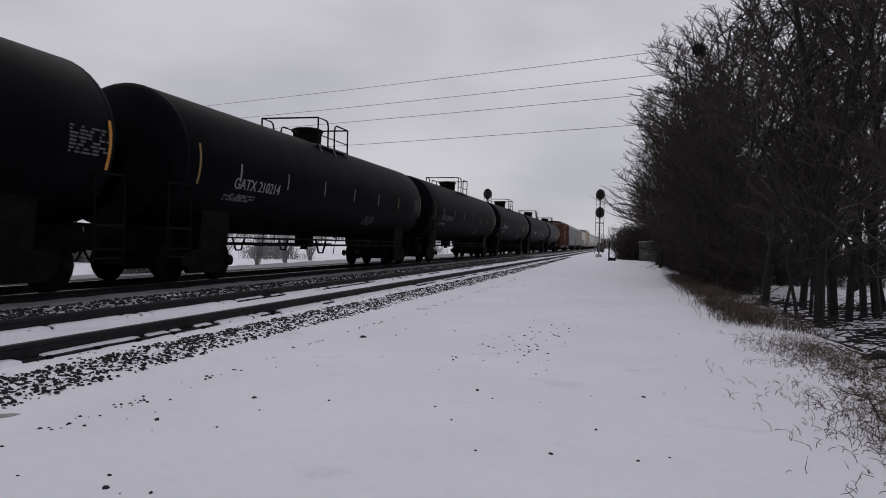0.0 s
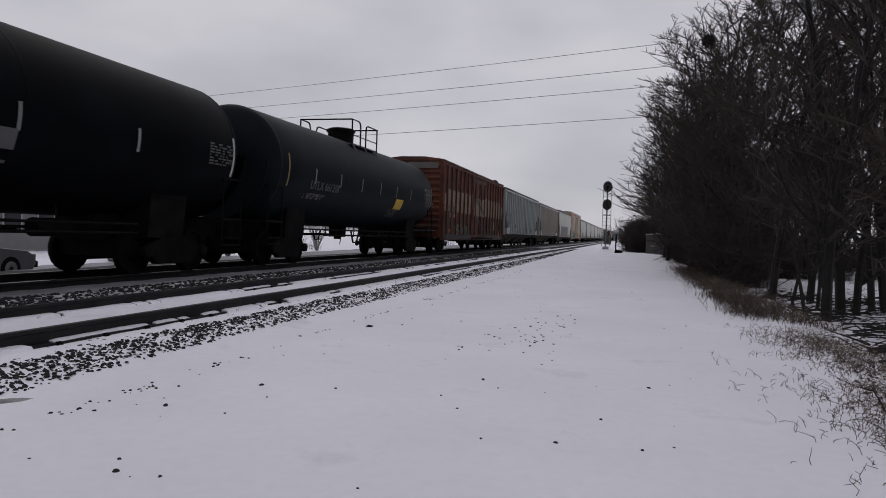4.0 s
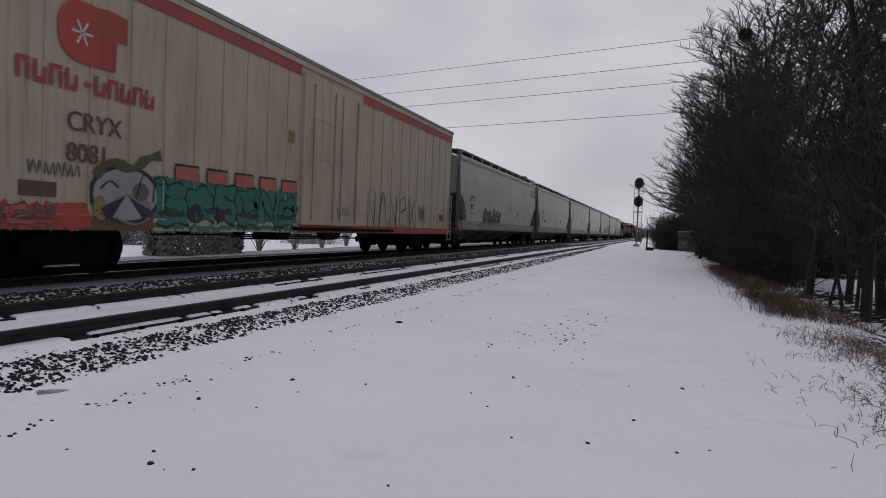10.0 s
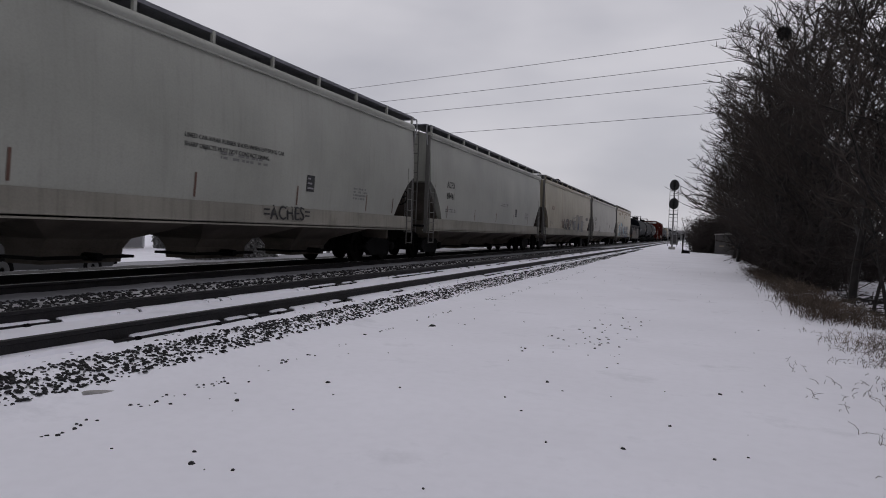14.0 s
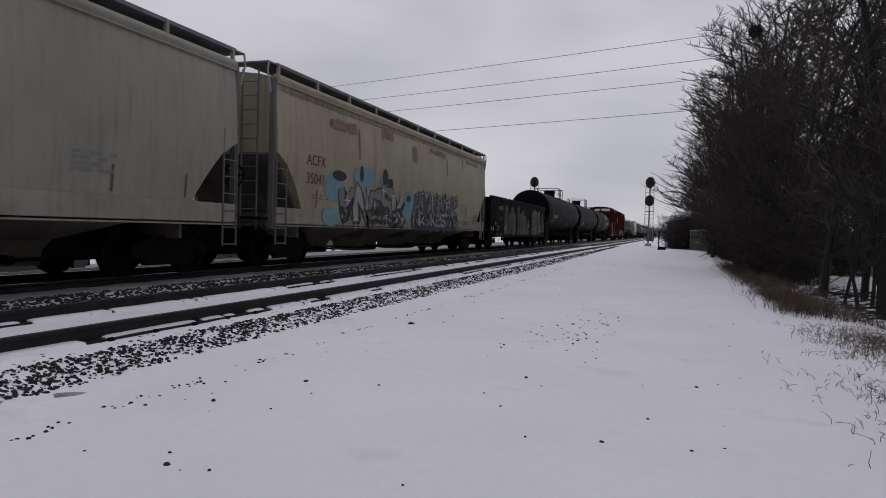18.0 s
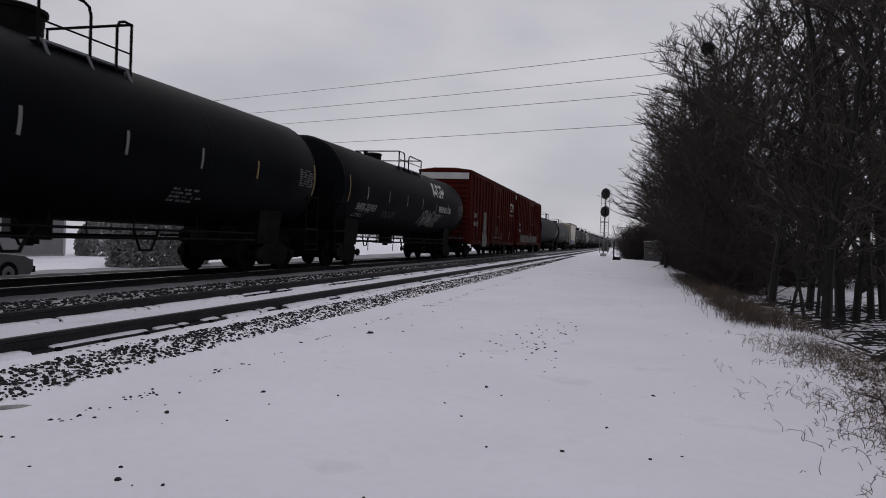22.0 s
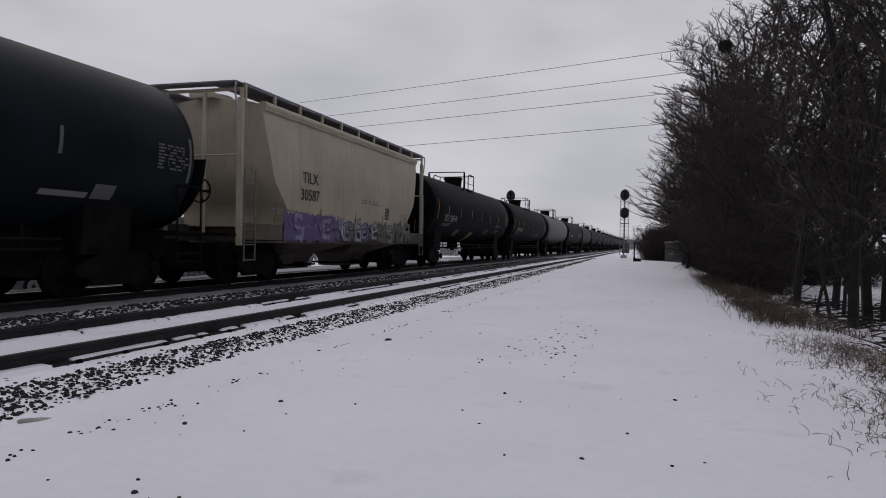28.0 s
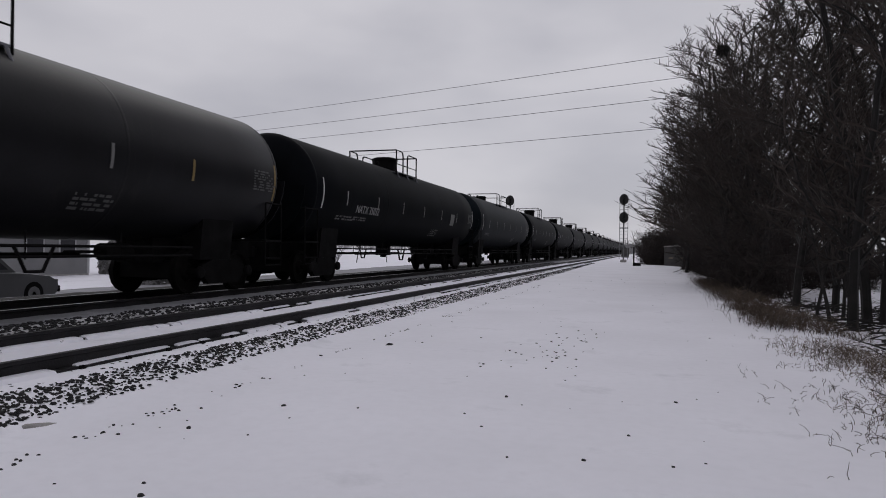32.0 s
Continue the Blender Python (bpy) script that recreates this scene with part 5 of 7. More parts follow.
for k, (a, b) in enumerate(((-ye + 0.1, -1.75), (1.95, ye - 0.1))):
    side_patch(car, lambda z: 1.575, a, b, 0.68, 0.96, INK["grime"], "dark grime along the sill", 0.05, 150 + k, 0.003)
side_patch(car, lambda z: 1.602, -1.4, 1.5, 2.05, 3.05, FLAKED, "flaked cream paint field", 0.05, 5)
side_patch(car, surf, 4.85, 5.55, 1.24, 1.85, FLAKED, "flaked cream paint field", 0.02, 6)
side_patch(car, surf, -6.78, -6.18, 2.06, 2.42, INK["ash"], "pale stencil plate", 0, 7, 0.006)
side_patch(car, surf, -5.92, -5.42, 2.06, 2.42, INK["ash"], "pale stencil plate", 0, 8, 0.006)
for words, size, y, z, ink in (("CU", 0.34, -6.70, 2.13, "black"), ("OH", 0.34, -5.88, 2.13, "black"), ("772", 0.34, -6.74, 1.79, "white"), ("44", 0.34, -5.90, 1.79, "white")):
    part("lettering", write(words, size, y, z, lambda z: 1.525), INK[ink], car)
wild(car, -5.7, -2.4, 0.84, 1.55, ["ash", "faded", "grey", "ash"], "olive", surf, 61, 6, 0.14)
wild(car, 2.4, 5.4, 0.80, 1.16, ["olive", "ash", "umber"], "soot", surf, 62, 6, 0.16)
side_patch(car, surf, -6.85, -6.22, 0.92, 1.20, INK["orange"], "orange primer patch", 0.03, 9, 0.006)
for k in range(16):
    y, z = -1.3 + 0.19 * k, 1.15 + 0.13 * ((k * 7) % 15)
    side_patch(car, lambda z: 1.602, y - 0.12, y + 0.30, z - 0.10, z + 0.10, INK["soot"] if k % 3 else INK["umber"], "torn dark patch", 0.07, 20 + k, 0.006)
s = Shape()
for y, z in ((3.52, 1.66), (4.02, 1.90), (4.46, 1.70)):
    stroke(s, rounded([(y, 1.12), (y + 0.08, z - 0.28), (y + 0.26, z), (y + 0.30, z - 0.22), (y + 0.24, 1.18)], 4), 0.035, surf, 0.012)
part("painted_scrawl", s, INK["faded"], car, "pale looping sprayed lines")
side_patch(car, surf, 6.62, 7.14, 0.92, 1.91, INK["ash"], "pale stencil panel", 0.01, 14, 0.004)
side_patch(car, surf, 6.60, 7.12, 0.92, 1.16, INK["orange"], "orange primer patch", 0.03, 15, 0.007)
part("data_square", Shape().box(1.515, 1.522, 6.68, 7.10, 1.60, 1.84), INK["black"], car)
part("end_band", Shape().box(-0.2, 1.3, -ye - 0.075, -ye - 0.063, 4.08, 4.36), INK["ash"], car, "pale strip across the end top")

made = couple(hopper_car(span(7), HOP_BLUE, "light grey ribbed covered hopper with black marks", 17, ribs=22, bays=3, words=[("DC", 0.44, -8.15, 2.28, "black"), ("LX", 0.44, -7.25, 2.28, "black"), ("70", 0.44, -8.13, 1.84, "black"), ("34", 0.44, -7.25, 1.84, "black")], tall=4.32, cut=1.9), 7)
car, surf, ye = made
side_patch(car, surf, -4.65, -4.0, 1.58, 1.86, INK["black"], "black repaint block", 0, 1, 0.004)
side_patch(car, surf, 3.66, 4.36, 1.33, 1.56, INK["black"], "black repaint block", 0.02, 2, 0.004)
side_patch(car, surf, 1.50, 1.76, 1.22, 1.72, INK["mustard"], "orange primer daub", 0.05, 3, 0.004)
side_patch(car, surf, 4.74, 4.86, 1.24, 1.72, INK["mustard"], "orange primer daub", 0.05, 4, 0.004)
side_patch(car, surf, 4.70, 4.84, 1.84, 1.97, INK["black"], "small black daub", 0.04, 5, 0.004)
side_patch(car, surf, 1.52, 1.58, 1.97, 2.16, INK["black"], "small black mark", 0.02, 6, 0.004)
for k, (y, z0, z1) in enumerate(((3.38, 3.66, 4.22), (4.27, 3.72, 4.26), (1.49, 3.42, 4.22), (2.55, 3.95, 4.22))):
    side_patch(car, surf, y - 0.022, y + 0.022, z0, z1, INK["soot"], "dark run of oil from the roof edge", 0.03, 20 + k, 0.005)
side_patch(car, surf, 7.30, 7.86, 1.36, 1.78, INK["black"], "black data square", 0, 7, 0.004)
for z in (1.42, 1.70):
    side_patch(car, surf, 7.38, 7.78, z, z + 0.025, INK["silver"], "white ruled line", 0, 8, 0.007)
for y in (7.38, 7.755):
    side_patch(car, surf, y, y + 0.025, 1.42, 1.72, INK["silver"], "white ruled line", 0, 8, 0.007)
part("stencil_panel", Shape().box(1.462, 1.472, 7.50, 7.66, 1.50, 1.64), INK["silver"], car)
made = couple(hopper_car(span(8), HOP_RIB, "weathered off-white ribbed covered hopper", 18, ribs=22, bays=3, words=[("AEX", 0.36, -7.9, 2.15, "black"), ("7034", 0.32, -7.9, 1.75, "brown")], tall=4.24, cut=1.9), 8)
made = couple(hopper_car(span(9), HOP_GREY, "smooth grey covered hopper with a broad dark band", 19, bays=4, band=(1.02, 2.46, -0.74, 0.42)), 9)
car, surf, ye = made
part("lettering", write("DOWX", 0.28, -8.1, 2.6, lambda z: surf(z) + 0.006), INK["black"], car)
side_patch(car, surf, -ye * 0.02, ye * 0.02, 1.72, 1.82, INK["white"], "white stencil plate", 0, 1, 0.012)

# refrigerated car
made = couple(box_car(span(10), REEFER, "dirty white refrigerated car with red trim and graffiti", 20, ribs=26, tall=5.02, sill=0.76, door=(-1.85, 1.6), roof=ROOF, smooth_side=True, end_paint=REEFER, name="refrigerator_car", inset=3.4), 10)
car, surf, ye = made
for a, b in ((-ye, -1.95), (1.70, ye)):
    side_patch(car, surf, a, b, 4.62, 4.98, REEFER_RED, "red stripe below the roof", 0, 1, 0.012)
    side_patch(car, lambda z: 1.542, -ye if a < 0 else -1.95, -7.0 if a < 0 else b, 0.76, 0.98, INK["brown"] if a < 0 else REEFER_RED, "dark red side sill", 0, 1, 0.006)
side_patch(car, lambda z: 1.50, -ye + 0.01, -ye + 0.2, 1.3, 4.6, REEFER_ORANGE, "orange corner edge", 0, 1, 0.012)
part("end_band", Shape().box(-1.4, 1.4, -ye - 0.075, -ye - 0.062, 4.15, 4.9), REEFER_ORANGE, car, "faded orange band across the end")
# the maker's emblem and name as plain shapes
disc(car, -8.52, 3.77, 0.54, 0.47, "red", surf, 0.016, "red rounded emblem", 2.6)
s = Shape()
stroke(s, [(-8.5, 4.02), (-8.1, 4.02), (-7.7, 4.02)], 0.48, surf, 0.017)
stroke(s, [(-8.12, 4.1), (-8.12, 3.7), (-8.12, 3.30)], 0.40, surf, 0.018)
part("emblem", s, REEFER_RED, car, "red block emblem")
s = Shape()
for k in range(6):
    a = k * 1.0472
    stroke(s, [(-8.62, 3.76), (-8.62 + 0.1 * math.cos(a), 3.76 + 0.1 * math.sin(a)), (-8.62 + 0.2 * math.cos(a), 3.76 + 0.2 * math.sin(a))], 0.04, surf, 0.019)
part("emblem_star", s, INK["white"], car, "white six-armed star")
s = Shape()
for k in range(10):
    y = -9.7 + 0.275 * k
    if k == 4:
        stroke(s, [(y + 0.03, 3.0), (y + 0.1, 3.0), (y + 0.18, 3.0)], 0.07, surf, 0.016)
    else:
        stroke(s, [(y, 2.86), (y, 3.0), (y, 3.18)], 0.075, surf, 0.016)
        stroke(s, [(y, 3.15 - 0.25 * (k % 2)), (y + 0.08, 3.15 - 0.25 * (k % 2)), (y + 0.18, 3.15 - 0.25 * (k % 2))], 0.07, surf, 0.017)
        stroke(s, [(y + 0.16, 2.86), (y + 0.16, 2.98), (y + 0.16, 3.1)], 0.065, surf, 0.018)
part("name_bars", s, REEFER_RED, car, "red name drawn as plain bars")
part("lettering", write("CRYX", 0.42, -8.88, 2.27, lambda z: 1.528), INK["brown"], car)
part("lettering", write("8081", 0.42, -8.88, 1.80, lambda z: 1.528), INK["brown"], car)
disc(car, -7.62, 1.36, 0.80, 0.50, "black", surf, 0.0075, "black sprayed outline")
disc(car, -7.62, 1.36, 0.72, 0.43, "silver", surf, 0.0085, "grey sprayed rounded shape")
disc(car, -7.50, 1.12, 0.48, 0.26, "faded", surf, 0.0100, "darker grey sprayed rounded shape")
disc(car, -7.30, 1.42, 0.20, 0.16, "grey", surf, 0.0115, "dark grey sprayed spot")
disc(car, -8.20, 1.12, 0.13, 0.20, "mustard", surf, 0.0120, "ochre sprayed rounded shape")
s = Shape()
stroke(s, rounded([(-8.3, 1.62), (-8.0, 1.86), (-7.5, 1.80), (-7.2, 1.98), (-6.82, 2.10)], 4), 0.20, surf, 0.0125)
part("painted_stroke", s, INK["olive"], car, "dark green sprayed band")
s = Shape()
for pts in ([(-8.2, 1.42), (-8.0, 1.56), (-7.8, 1.46)], [(-7.4, 1.30), (-7.25, 1.72), (-7.0, 1.60), (-7.0, 1.25)], [(-7.0, 1.66), (-6.75, 1.72), (-6.6, 1.50)]):
    stroke(s, rounded(pts, 4), 0.05, surf, 0.0135)
part("painted_line", s, INK["black"], car, "black sprayed lines")
side_patch(car, surf, -10.35, -8.4, 0.78, 1.14, INK["red"], "red sprayed fill", 0.05, 31, 0.004)
disc(car, -8.72, 0.98, 0.36, 0.20, "red", surf, 0.006, "red sprayed rounded shape")
wild(car, -10.3, -9.0, 0.80, 1.15, ["red", "salmon"], "brown", surf, 72, 3, 0.22)
graffiti(car, -9.52, -8.55, 1.53, 1.78, ["black"], "black", surf, 77, 6, thick=0.10)
side_patch(car, surf, -7.0, -1.98, 0.80, 1.72, INK["teal"], "teal sprayed field", 0.05, 33, 0.005)
wild(car, -6.9, -2.0, 0.80, 1.80, ["teal"], "black", surf, 73, 6, 0.30)
for k in range(5):
    y = -6.42 + k * 0.93
    side_patch(car, surf, y, y + 0.62, 1.72, 1.97, INK["salmon"], "salmon sprayed block", 0.0, k, 0.0186)
    s = Shape()
    stroke(s, [(y - 0.03, 1.70), (y - 0.03, 1.98), (y + 0.64, 1.99), (y + 0.66, 1.70)], 0.05, surf, 0.020)
    part("painted_outline", s, INK["black"], car, "black sprayed outline")
s = Shape()
for k, form in enumerate((1, 3, 1, 6, 5)):
    stroke(s, [(2.2 + 0.92 * k + 0.75 * a, 0.92 + 1.15 * b) for a, b in BAR_FORMS[form]], 0.07, surf, 0.010 + 0.001 * k)
part("painted_scrawl", s, INK["black"], car, "black angular sprayed scrawl")
graffiti(car, 7.0, 7.9, 1.1, 1.9, ["black"], "black", surf, 75, 3, thick=0.06)
graffiti(car, 0.1, 1.0, 1.2, 1.5, ["black"], "black", lambda z: 1.592, 76, 3, thick=0.09)
side_patch(car, surf, -2.5, -2.2, 2.9, 3.2, INK["mustard"], "small yellow notice", 0, 1, 0.012)
part("lettering_patch", Shape().box(1.515, 1.522, -9.64, -9.02, 1.24, 1.46), INK["brown"], car, "small orange notice panel")
part("lettering_patch", Shape().box(1.515, 1.522, 9.5, 10.1, 1.3, 1.55), INK["brown"], car, "small brown notice panel")

made = couple(hopper_car(span(11), HOP_GREY, "pale grey covered hopper with a dark scrawled tag", 21, words=[("GPLX", 0.40, -8.1, 2.34, "black"), ("78053", 0.36, -8.12, 1.96, "black"), ("GATX", 0.70, 7.72, 3.36, "black")]), 11)
car, surf, ye = made
graffiti(car, -5.3, -1.4, 1.30, 2.12, ["olive", "grey", "olive"], "black", surf, 81, 6, thick=0.30)
graffiti(car, -6.6, -1.0, 1.10, 1.38, ["black"], "black", surf, 82, 9, thick=0.09)
made = couple(hopper_car(span(12), HOP_GREY, "pale grey plastics hopper with black marks", 22, words=[("DOWX", 0.38, -7.56, 2.40, "black"), ("22189", 0.38, -7.65, 2.02, "black")]), 12)
side_patch(made[0], made[1], -6.4, -5.6, 1.74, 1.94, INK["black"], "black stencil block", 0.02)
made = couple(hopper_car(span(13), HOP_GREY, "clean pale grey plastics hopper", 23, words=[("DCNX", 0.36, -8.15, 2.62, "black"), ("67347", 0.36, -8.15, 2.2, "black")]), 13)
for words, size, y, z in (("=ACHES=", 0.44, 1.62, 1.12), ("LINED CAR-WEAR RUBBER SHOES WHEN ENTERING CAR.", 0.12, -0.80, 2.50), ("SHARP OBJECTS MUST NOT CONTACT LINING", 0.12, -0.80, 2.34)):
    part("lettering", write(words, size, y, z, made[1]), INK["black"], made[0])
couple(hopper_car(span(14), HOP_GREY, "pale grey covered hopper with small black marks", 24, words=[("ACFX", 0.34, -7.2, 2.55, "black"), ("69441", 0.34, -7.2, 2.15, "black")]), 14)
made = couple(hopper_car(span(15), HOP_CREAM, "cream covered hopper with grey block graffiti", 25, words=[("ACFX", 0.34, -7.6, 2.55, "brown")]), 15)
car, surf, ye = made
for k, (y0, y1, z0, z1, lean) in enumerate(((0.85, 1.82, 1.42, 2.02, 0.05), (2.02, 2.96, 1.32, 2.46, 0.08), (3.0, 3.58, 1.46, 2.40, 0.03), (3.66, 4.98, 1.34, 2.46, 0.10), (4.5, 5.48, 1.30, 2.08, 0.12))):
    for grow_by, lift, ink in ((0.05, 0.006 + 0.003 * k, "grey"), (0.0, 0.007 + 0.003 * k, "putty" if k % 2 else "faded")):
        s = Shape()
        n = 6
        s.v = [(surf(z) + lift, y + lean * (z - z0), z) for q in range(n + 1) for z in [z0 - grow_by + (z1 - z0 + 2 * grow_by) * q / n] for y in (y0 - grow_by, y1 + grow_by)]
        s.f = [(2 * q, 2 * q + 1, 2 * q + 3, 2 * q + 2) for q in range(n)]
        part("painted_block", s, INK[ink], car, "grey sprayed block letter")
side_patch(car, surf, 2.85, 3.62, 1.36, 1.90, INK["slate"], "blue-grey sprayed patch", 0.06, 3, 0.026)
wild(car, -0.2, 1.0, 1.50, 2.30, ["brown", "grey"], "black", surf, 87, 2, 0.16)
wild(car, -3.6, -0.3, 1.30, 2.20, ["brown", "faded", "grey"], "black", surf, 88, 5, 0.18)
graffiti(car, 1.0, 1.6, 2.12, 2.44, ["grey"], "grey", surf, 86, 3, thick=0.08)
wild(car, 6.85, 7.95, 2.20, 2.48, ["black"], "black", surf, 84, 4, 0.16)
made = couple(hopper_car(span(16), HOP_DUSTY, "dusty grey covered hopper with black marks", 26, words=[("CCBX", 0.42, -8.2, 2.36, "black"), ("71546", 0.42, -8.27, 1.94, "black")]), 16)
graffiti(made[0], -made[2] * 0.52, -made[2] * 0.38, 1.15, 2.0, ["faded"], "grey", made[1], 88, 3, thick=0.1)
made = couple(hopper_car(span(17), HOP_CREAM, "rust-stained cream hopper with blue and white graffiti", 27, words=[("ACFX", 0.38, -7.86, 2.5, "brown"), ("35041", 0.38, -7.86, 2.04, "brown")], cut=1.2, tall=4.3), 17)
car, surf, ye = made
for cy, cz, ry, rz in ((-6.35, 2.05, 0.55, 0.42), (-6.5, 1.25, 0.5, 0.25), (-4.5, 2.45, 0.75, 0.28), (-2.9, 2.3, 0.5, 0.3), (-0.95, 1.75, 0.5, 0.50), (3.9, 1.9, 0.6, 0.3)):
    disc(car, cy, cz, ry, rz, "sky", surf, 0.0045, "sky blue sprayed cloud")
for cy, cz, ry, rz in ((-6.1, 2.36, 0.42, 0.14), (-4.72, 2.52, 0.14, 0.24), (-3.0, 2.56, 0.22, 0.26), (-2.6, 2.40, 0.25, 0.16), (-0.95, 2.0, 0.20, 0.12)):
    disc(car, cy, cz, ry, rz, "black", surf, 0.0055, "black sprayed blot")
wild(car, -6.0, -1.4, 1.00, 2.50, ["faded", "silver", "faded"], "black", surf, 89, 5, 0.24, "white", "soot")
side_patch(car, surf, -0.4, 4.5, 0.98, 1.75, INK["navy"], "dark blue sprayed field", 0.12, 9, 0.0058)
wild(car, -0.4, 4.6, 1.35, 2.45, ["grey", "faded", "navy", "silver"], "black", surf, 90, 10, 0.13, "white", "soot")
wild(car, -0.5, 4.8, 0.98, 1.75, ["faded", "silver", "ash", "sky"], "black", lambda z: surf(z) + 0.024, 190, 9, 0.20, "white")
for k, (y, z, w, h) in enumerate(((-6.6, 3.6, 1.6, 0.25), (-3.2, 3.75, 0.9, 0.3), (-0.6, 3.3, 0.5, 0.5), (1.2, 3.82, 1.9, 0.16), (3.2, 3.1, 0.12, 0.7), (5.4, 3.5, 0.10, 0.5), (6.0, 3.88, 1.8, 0.12), (-4.9, 2.9, 0.10, 0.9), (7.2, 1.3, 0.7, 0.35), (5.2, 1.2, 1.2, 0.2))):
    side_patch(car, surf, y, y + w, z, z + h, RUST_STAIN, "brown rust stain", 0.06, 200 + k, 0.0035)
part("end_handrail", Shape().tube([(1.50, 8.62, 0.62), (1.50, 8.62, 4.20), (1.47, 8.56, 4.42), (1.40, 8.30, 4.56)], 0.03, 6), INK["silver"], car, "bent pipe rail at the car end")
side_patch(car, surf, -ye * 0.98, ye * 0.98, 4.06, 4.20, FLAKED, "rusted paint below the roof edge", 0.02, 5, 0.006)
made = couple(gondola_car(span(18), "black rusty gondola car with yellow and white graffiti", 28), 18)
car, surf, ye = made
hump(car, -4.85, -4.05, 0.84, 2.42, "soot", "grey", surf, 0.004)
side_patch(car, surf, -4.78, -4.10, 0.84, 1.12, INK["olive"], "faded sprayed colour field", 0.08, 231, 0.010)
side_patch(car, surf, -4.76, -4.14, 1.12, 1.48, INK["brown"], "faded sprayed colour field", 0.14, 232, 0.011)
side_patch(car, surf, -4.74, -4.30, 1.13, 1.24, INK["mustard"], "orange reflective plate", 0.02, 233, 0.013)
for q in range(5):
    side_patch(car, surf, -4.72 + 0.13 * q, -4.67 + 0.13 * q, 1.5 + 0.2 * (q % 2), 2.0 + 0.3 * (q % 3) * 0.5, INK[("umber", "grey", "soot")[q % 3]], "run of paint", 0.03, 250 + q, 0.012)
for k, (a, b, top, ink) in enumerate(((-3.95, -3.0, 2.02, "umber"), (-3.40, -2.55, 2.36, "soot"), (-2.80, -2.12, 2.02, "ochre"), (-1.62, -1.02, 2.44, "umber"), (-0.85, -0.30, 2.10, "ochre"), (-0.38, 0.30, 2.28, "umber"), (0.22, 0.92, 1.98, "ochre"), (0.98, 1.42, 1.32, "umber"))):
    hump(car, a, b, 0.82, top, ink, "ash" if k % 2 else "grey", surf, 0.004 + 0.004 * k)
    side_patch(car, surf, a + 0.06, b - 0.06, 0.84, 1.0 + (top - 1.0) * 0.30, INK["olive" if k % 2 else "ochre"], "faded sprayed colour field", 0.16, 240 + k, 0.040)
    side_patch(car, surf, a + 0.10, b - 0.08, 1.35, 1.35 + (top - 1.3) * 0.55, INK["ochre" if k % 3 else "brown"], "faded sprayed colour field", 0.20, 260 + k, 0.041)
    for q in range(5):
        y = a + (b - a) * (0.12 + 0.19 * q)
        low = 0.84 + 0.5 * abs(math.sin(k * 1.9 + q * 3.7))
        side_patch(car, surf, y - 0.025, y + 0.025, low, low + (top - low) * (0.4 + 0.5 * abs(math.sin(k * 3.1 + q * 2.3))), INK[("soot", "ash", "soot", "umber", "grey")[(k + q) % 5]], "run of paint", 0.035, 70 + 5 * k + q, 0.050)
side_patch(car, surf, 1.50, 1.98, 1.24, 1.50, INK["mustard"], "orange reflective plate", 0.02, 61, 0.006)
side_patch(car, surf, 1.50, 1.98, 1.56, 1.72, INK["brown"], "faded brown plate", 0.02, 62, 0.006)
side_patch(car, surf, 1.52, 1.92, 0.84, 1.12, INK["grey"], "pale stencil panel", 0.03, 63, 0.006)
part("lettering", write("T", 0.26, 1.63, 0.86, lambda z: 1.506), INK["soot"], car)
for k, (a, b, top) in enumerate(((2.95, 3.42, 2.25), (3.30, 4.00, 2.42), (3.85, 4.50, 2.46), (4.40, 4.85, 2.36), (5.05, 5.75, 2.44), (6.35, 6.85, 2.30))):
    hump(car, a, b, 0.82 if k < 5 else 1.3, top, ("rosy", "rosy", "grey", "umber", "rosy", "umber")[k], "ash", surf, 0.004 + 0.004 * k)
    for q in range(6):
        y = a + (b - a) * (0.1 + 0.16 * q)
        low = 0.84 + 0.6 * abs(math.sin(k * 2.7 + q * 1.9)) + (0.4 if k == 5 else 0)
        side_patch(car, surf, y - 0.025, y + 0.025, low, low + (top - low) * (0.4 + 0.5 * abs(math.sin(k * 1.3 + q * 2.9))), INK[("soot", "ash", "brown", "soot", "grey")[(k + q) % 5]], "run of paint", 0.035, 140 + 6 * k + q, 0.031)
side_patch(car, surf, 4.95, 5.5, 1.0, 1.45, INK["ochre"], "faded sprayed colour field", 0.14, 235, 0.036)
wild(car, 5.7, 7.4, 0.85, 1.65, ["faded", "grey", "umber"], "soot", surf, 91, 4, 0.14)
part("lettering", write("AMGX", 0.34, -6.2, 2.10, lambda z: 1.502), INK["faded"], car)
part("lettering", write("776", 0.30, -6.02, 1.56, lambda z: 1.502), INK["grey"], car)
for y, z, w in ((-6.45, 1.20, 0.30), (-6.45, 1.05, 0.26), (-6.12, 1.20, 0.16), (-6.12, 1.05, 0.14), (-6.5, 0.80, 0.22), (-5.8, 0.80, 0.5)):
    part("stencil_bar", Shape().box(1.494, 1.500, y, y + w, z, z + 0.06), INK["grey"], car)
for y, z, ink in ((-7.74, 1.04, "amber"), (-7.17, 1.31, "brown"), (-4.92, 1.03, "mustard")):
    part("placard", Shape().box(1.490, 1.506, y, y + 0.46, z, z + 0.17), INK[ink], car, "orange reflective plate")

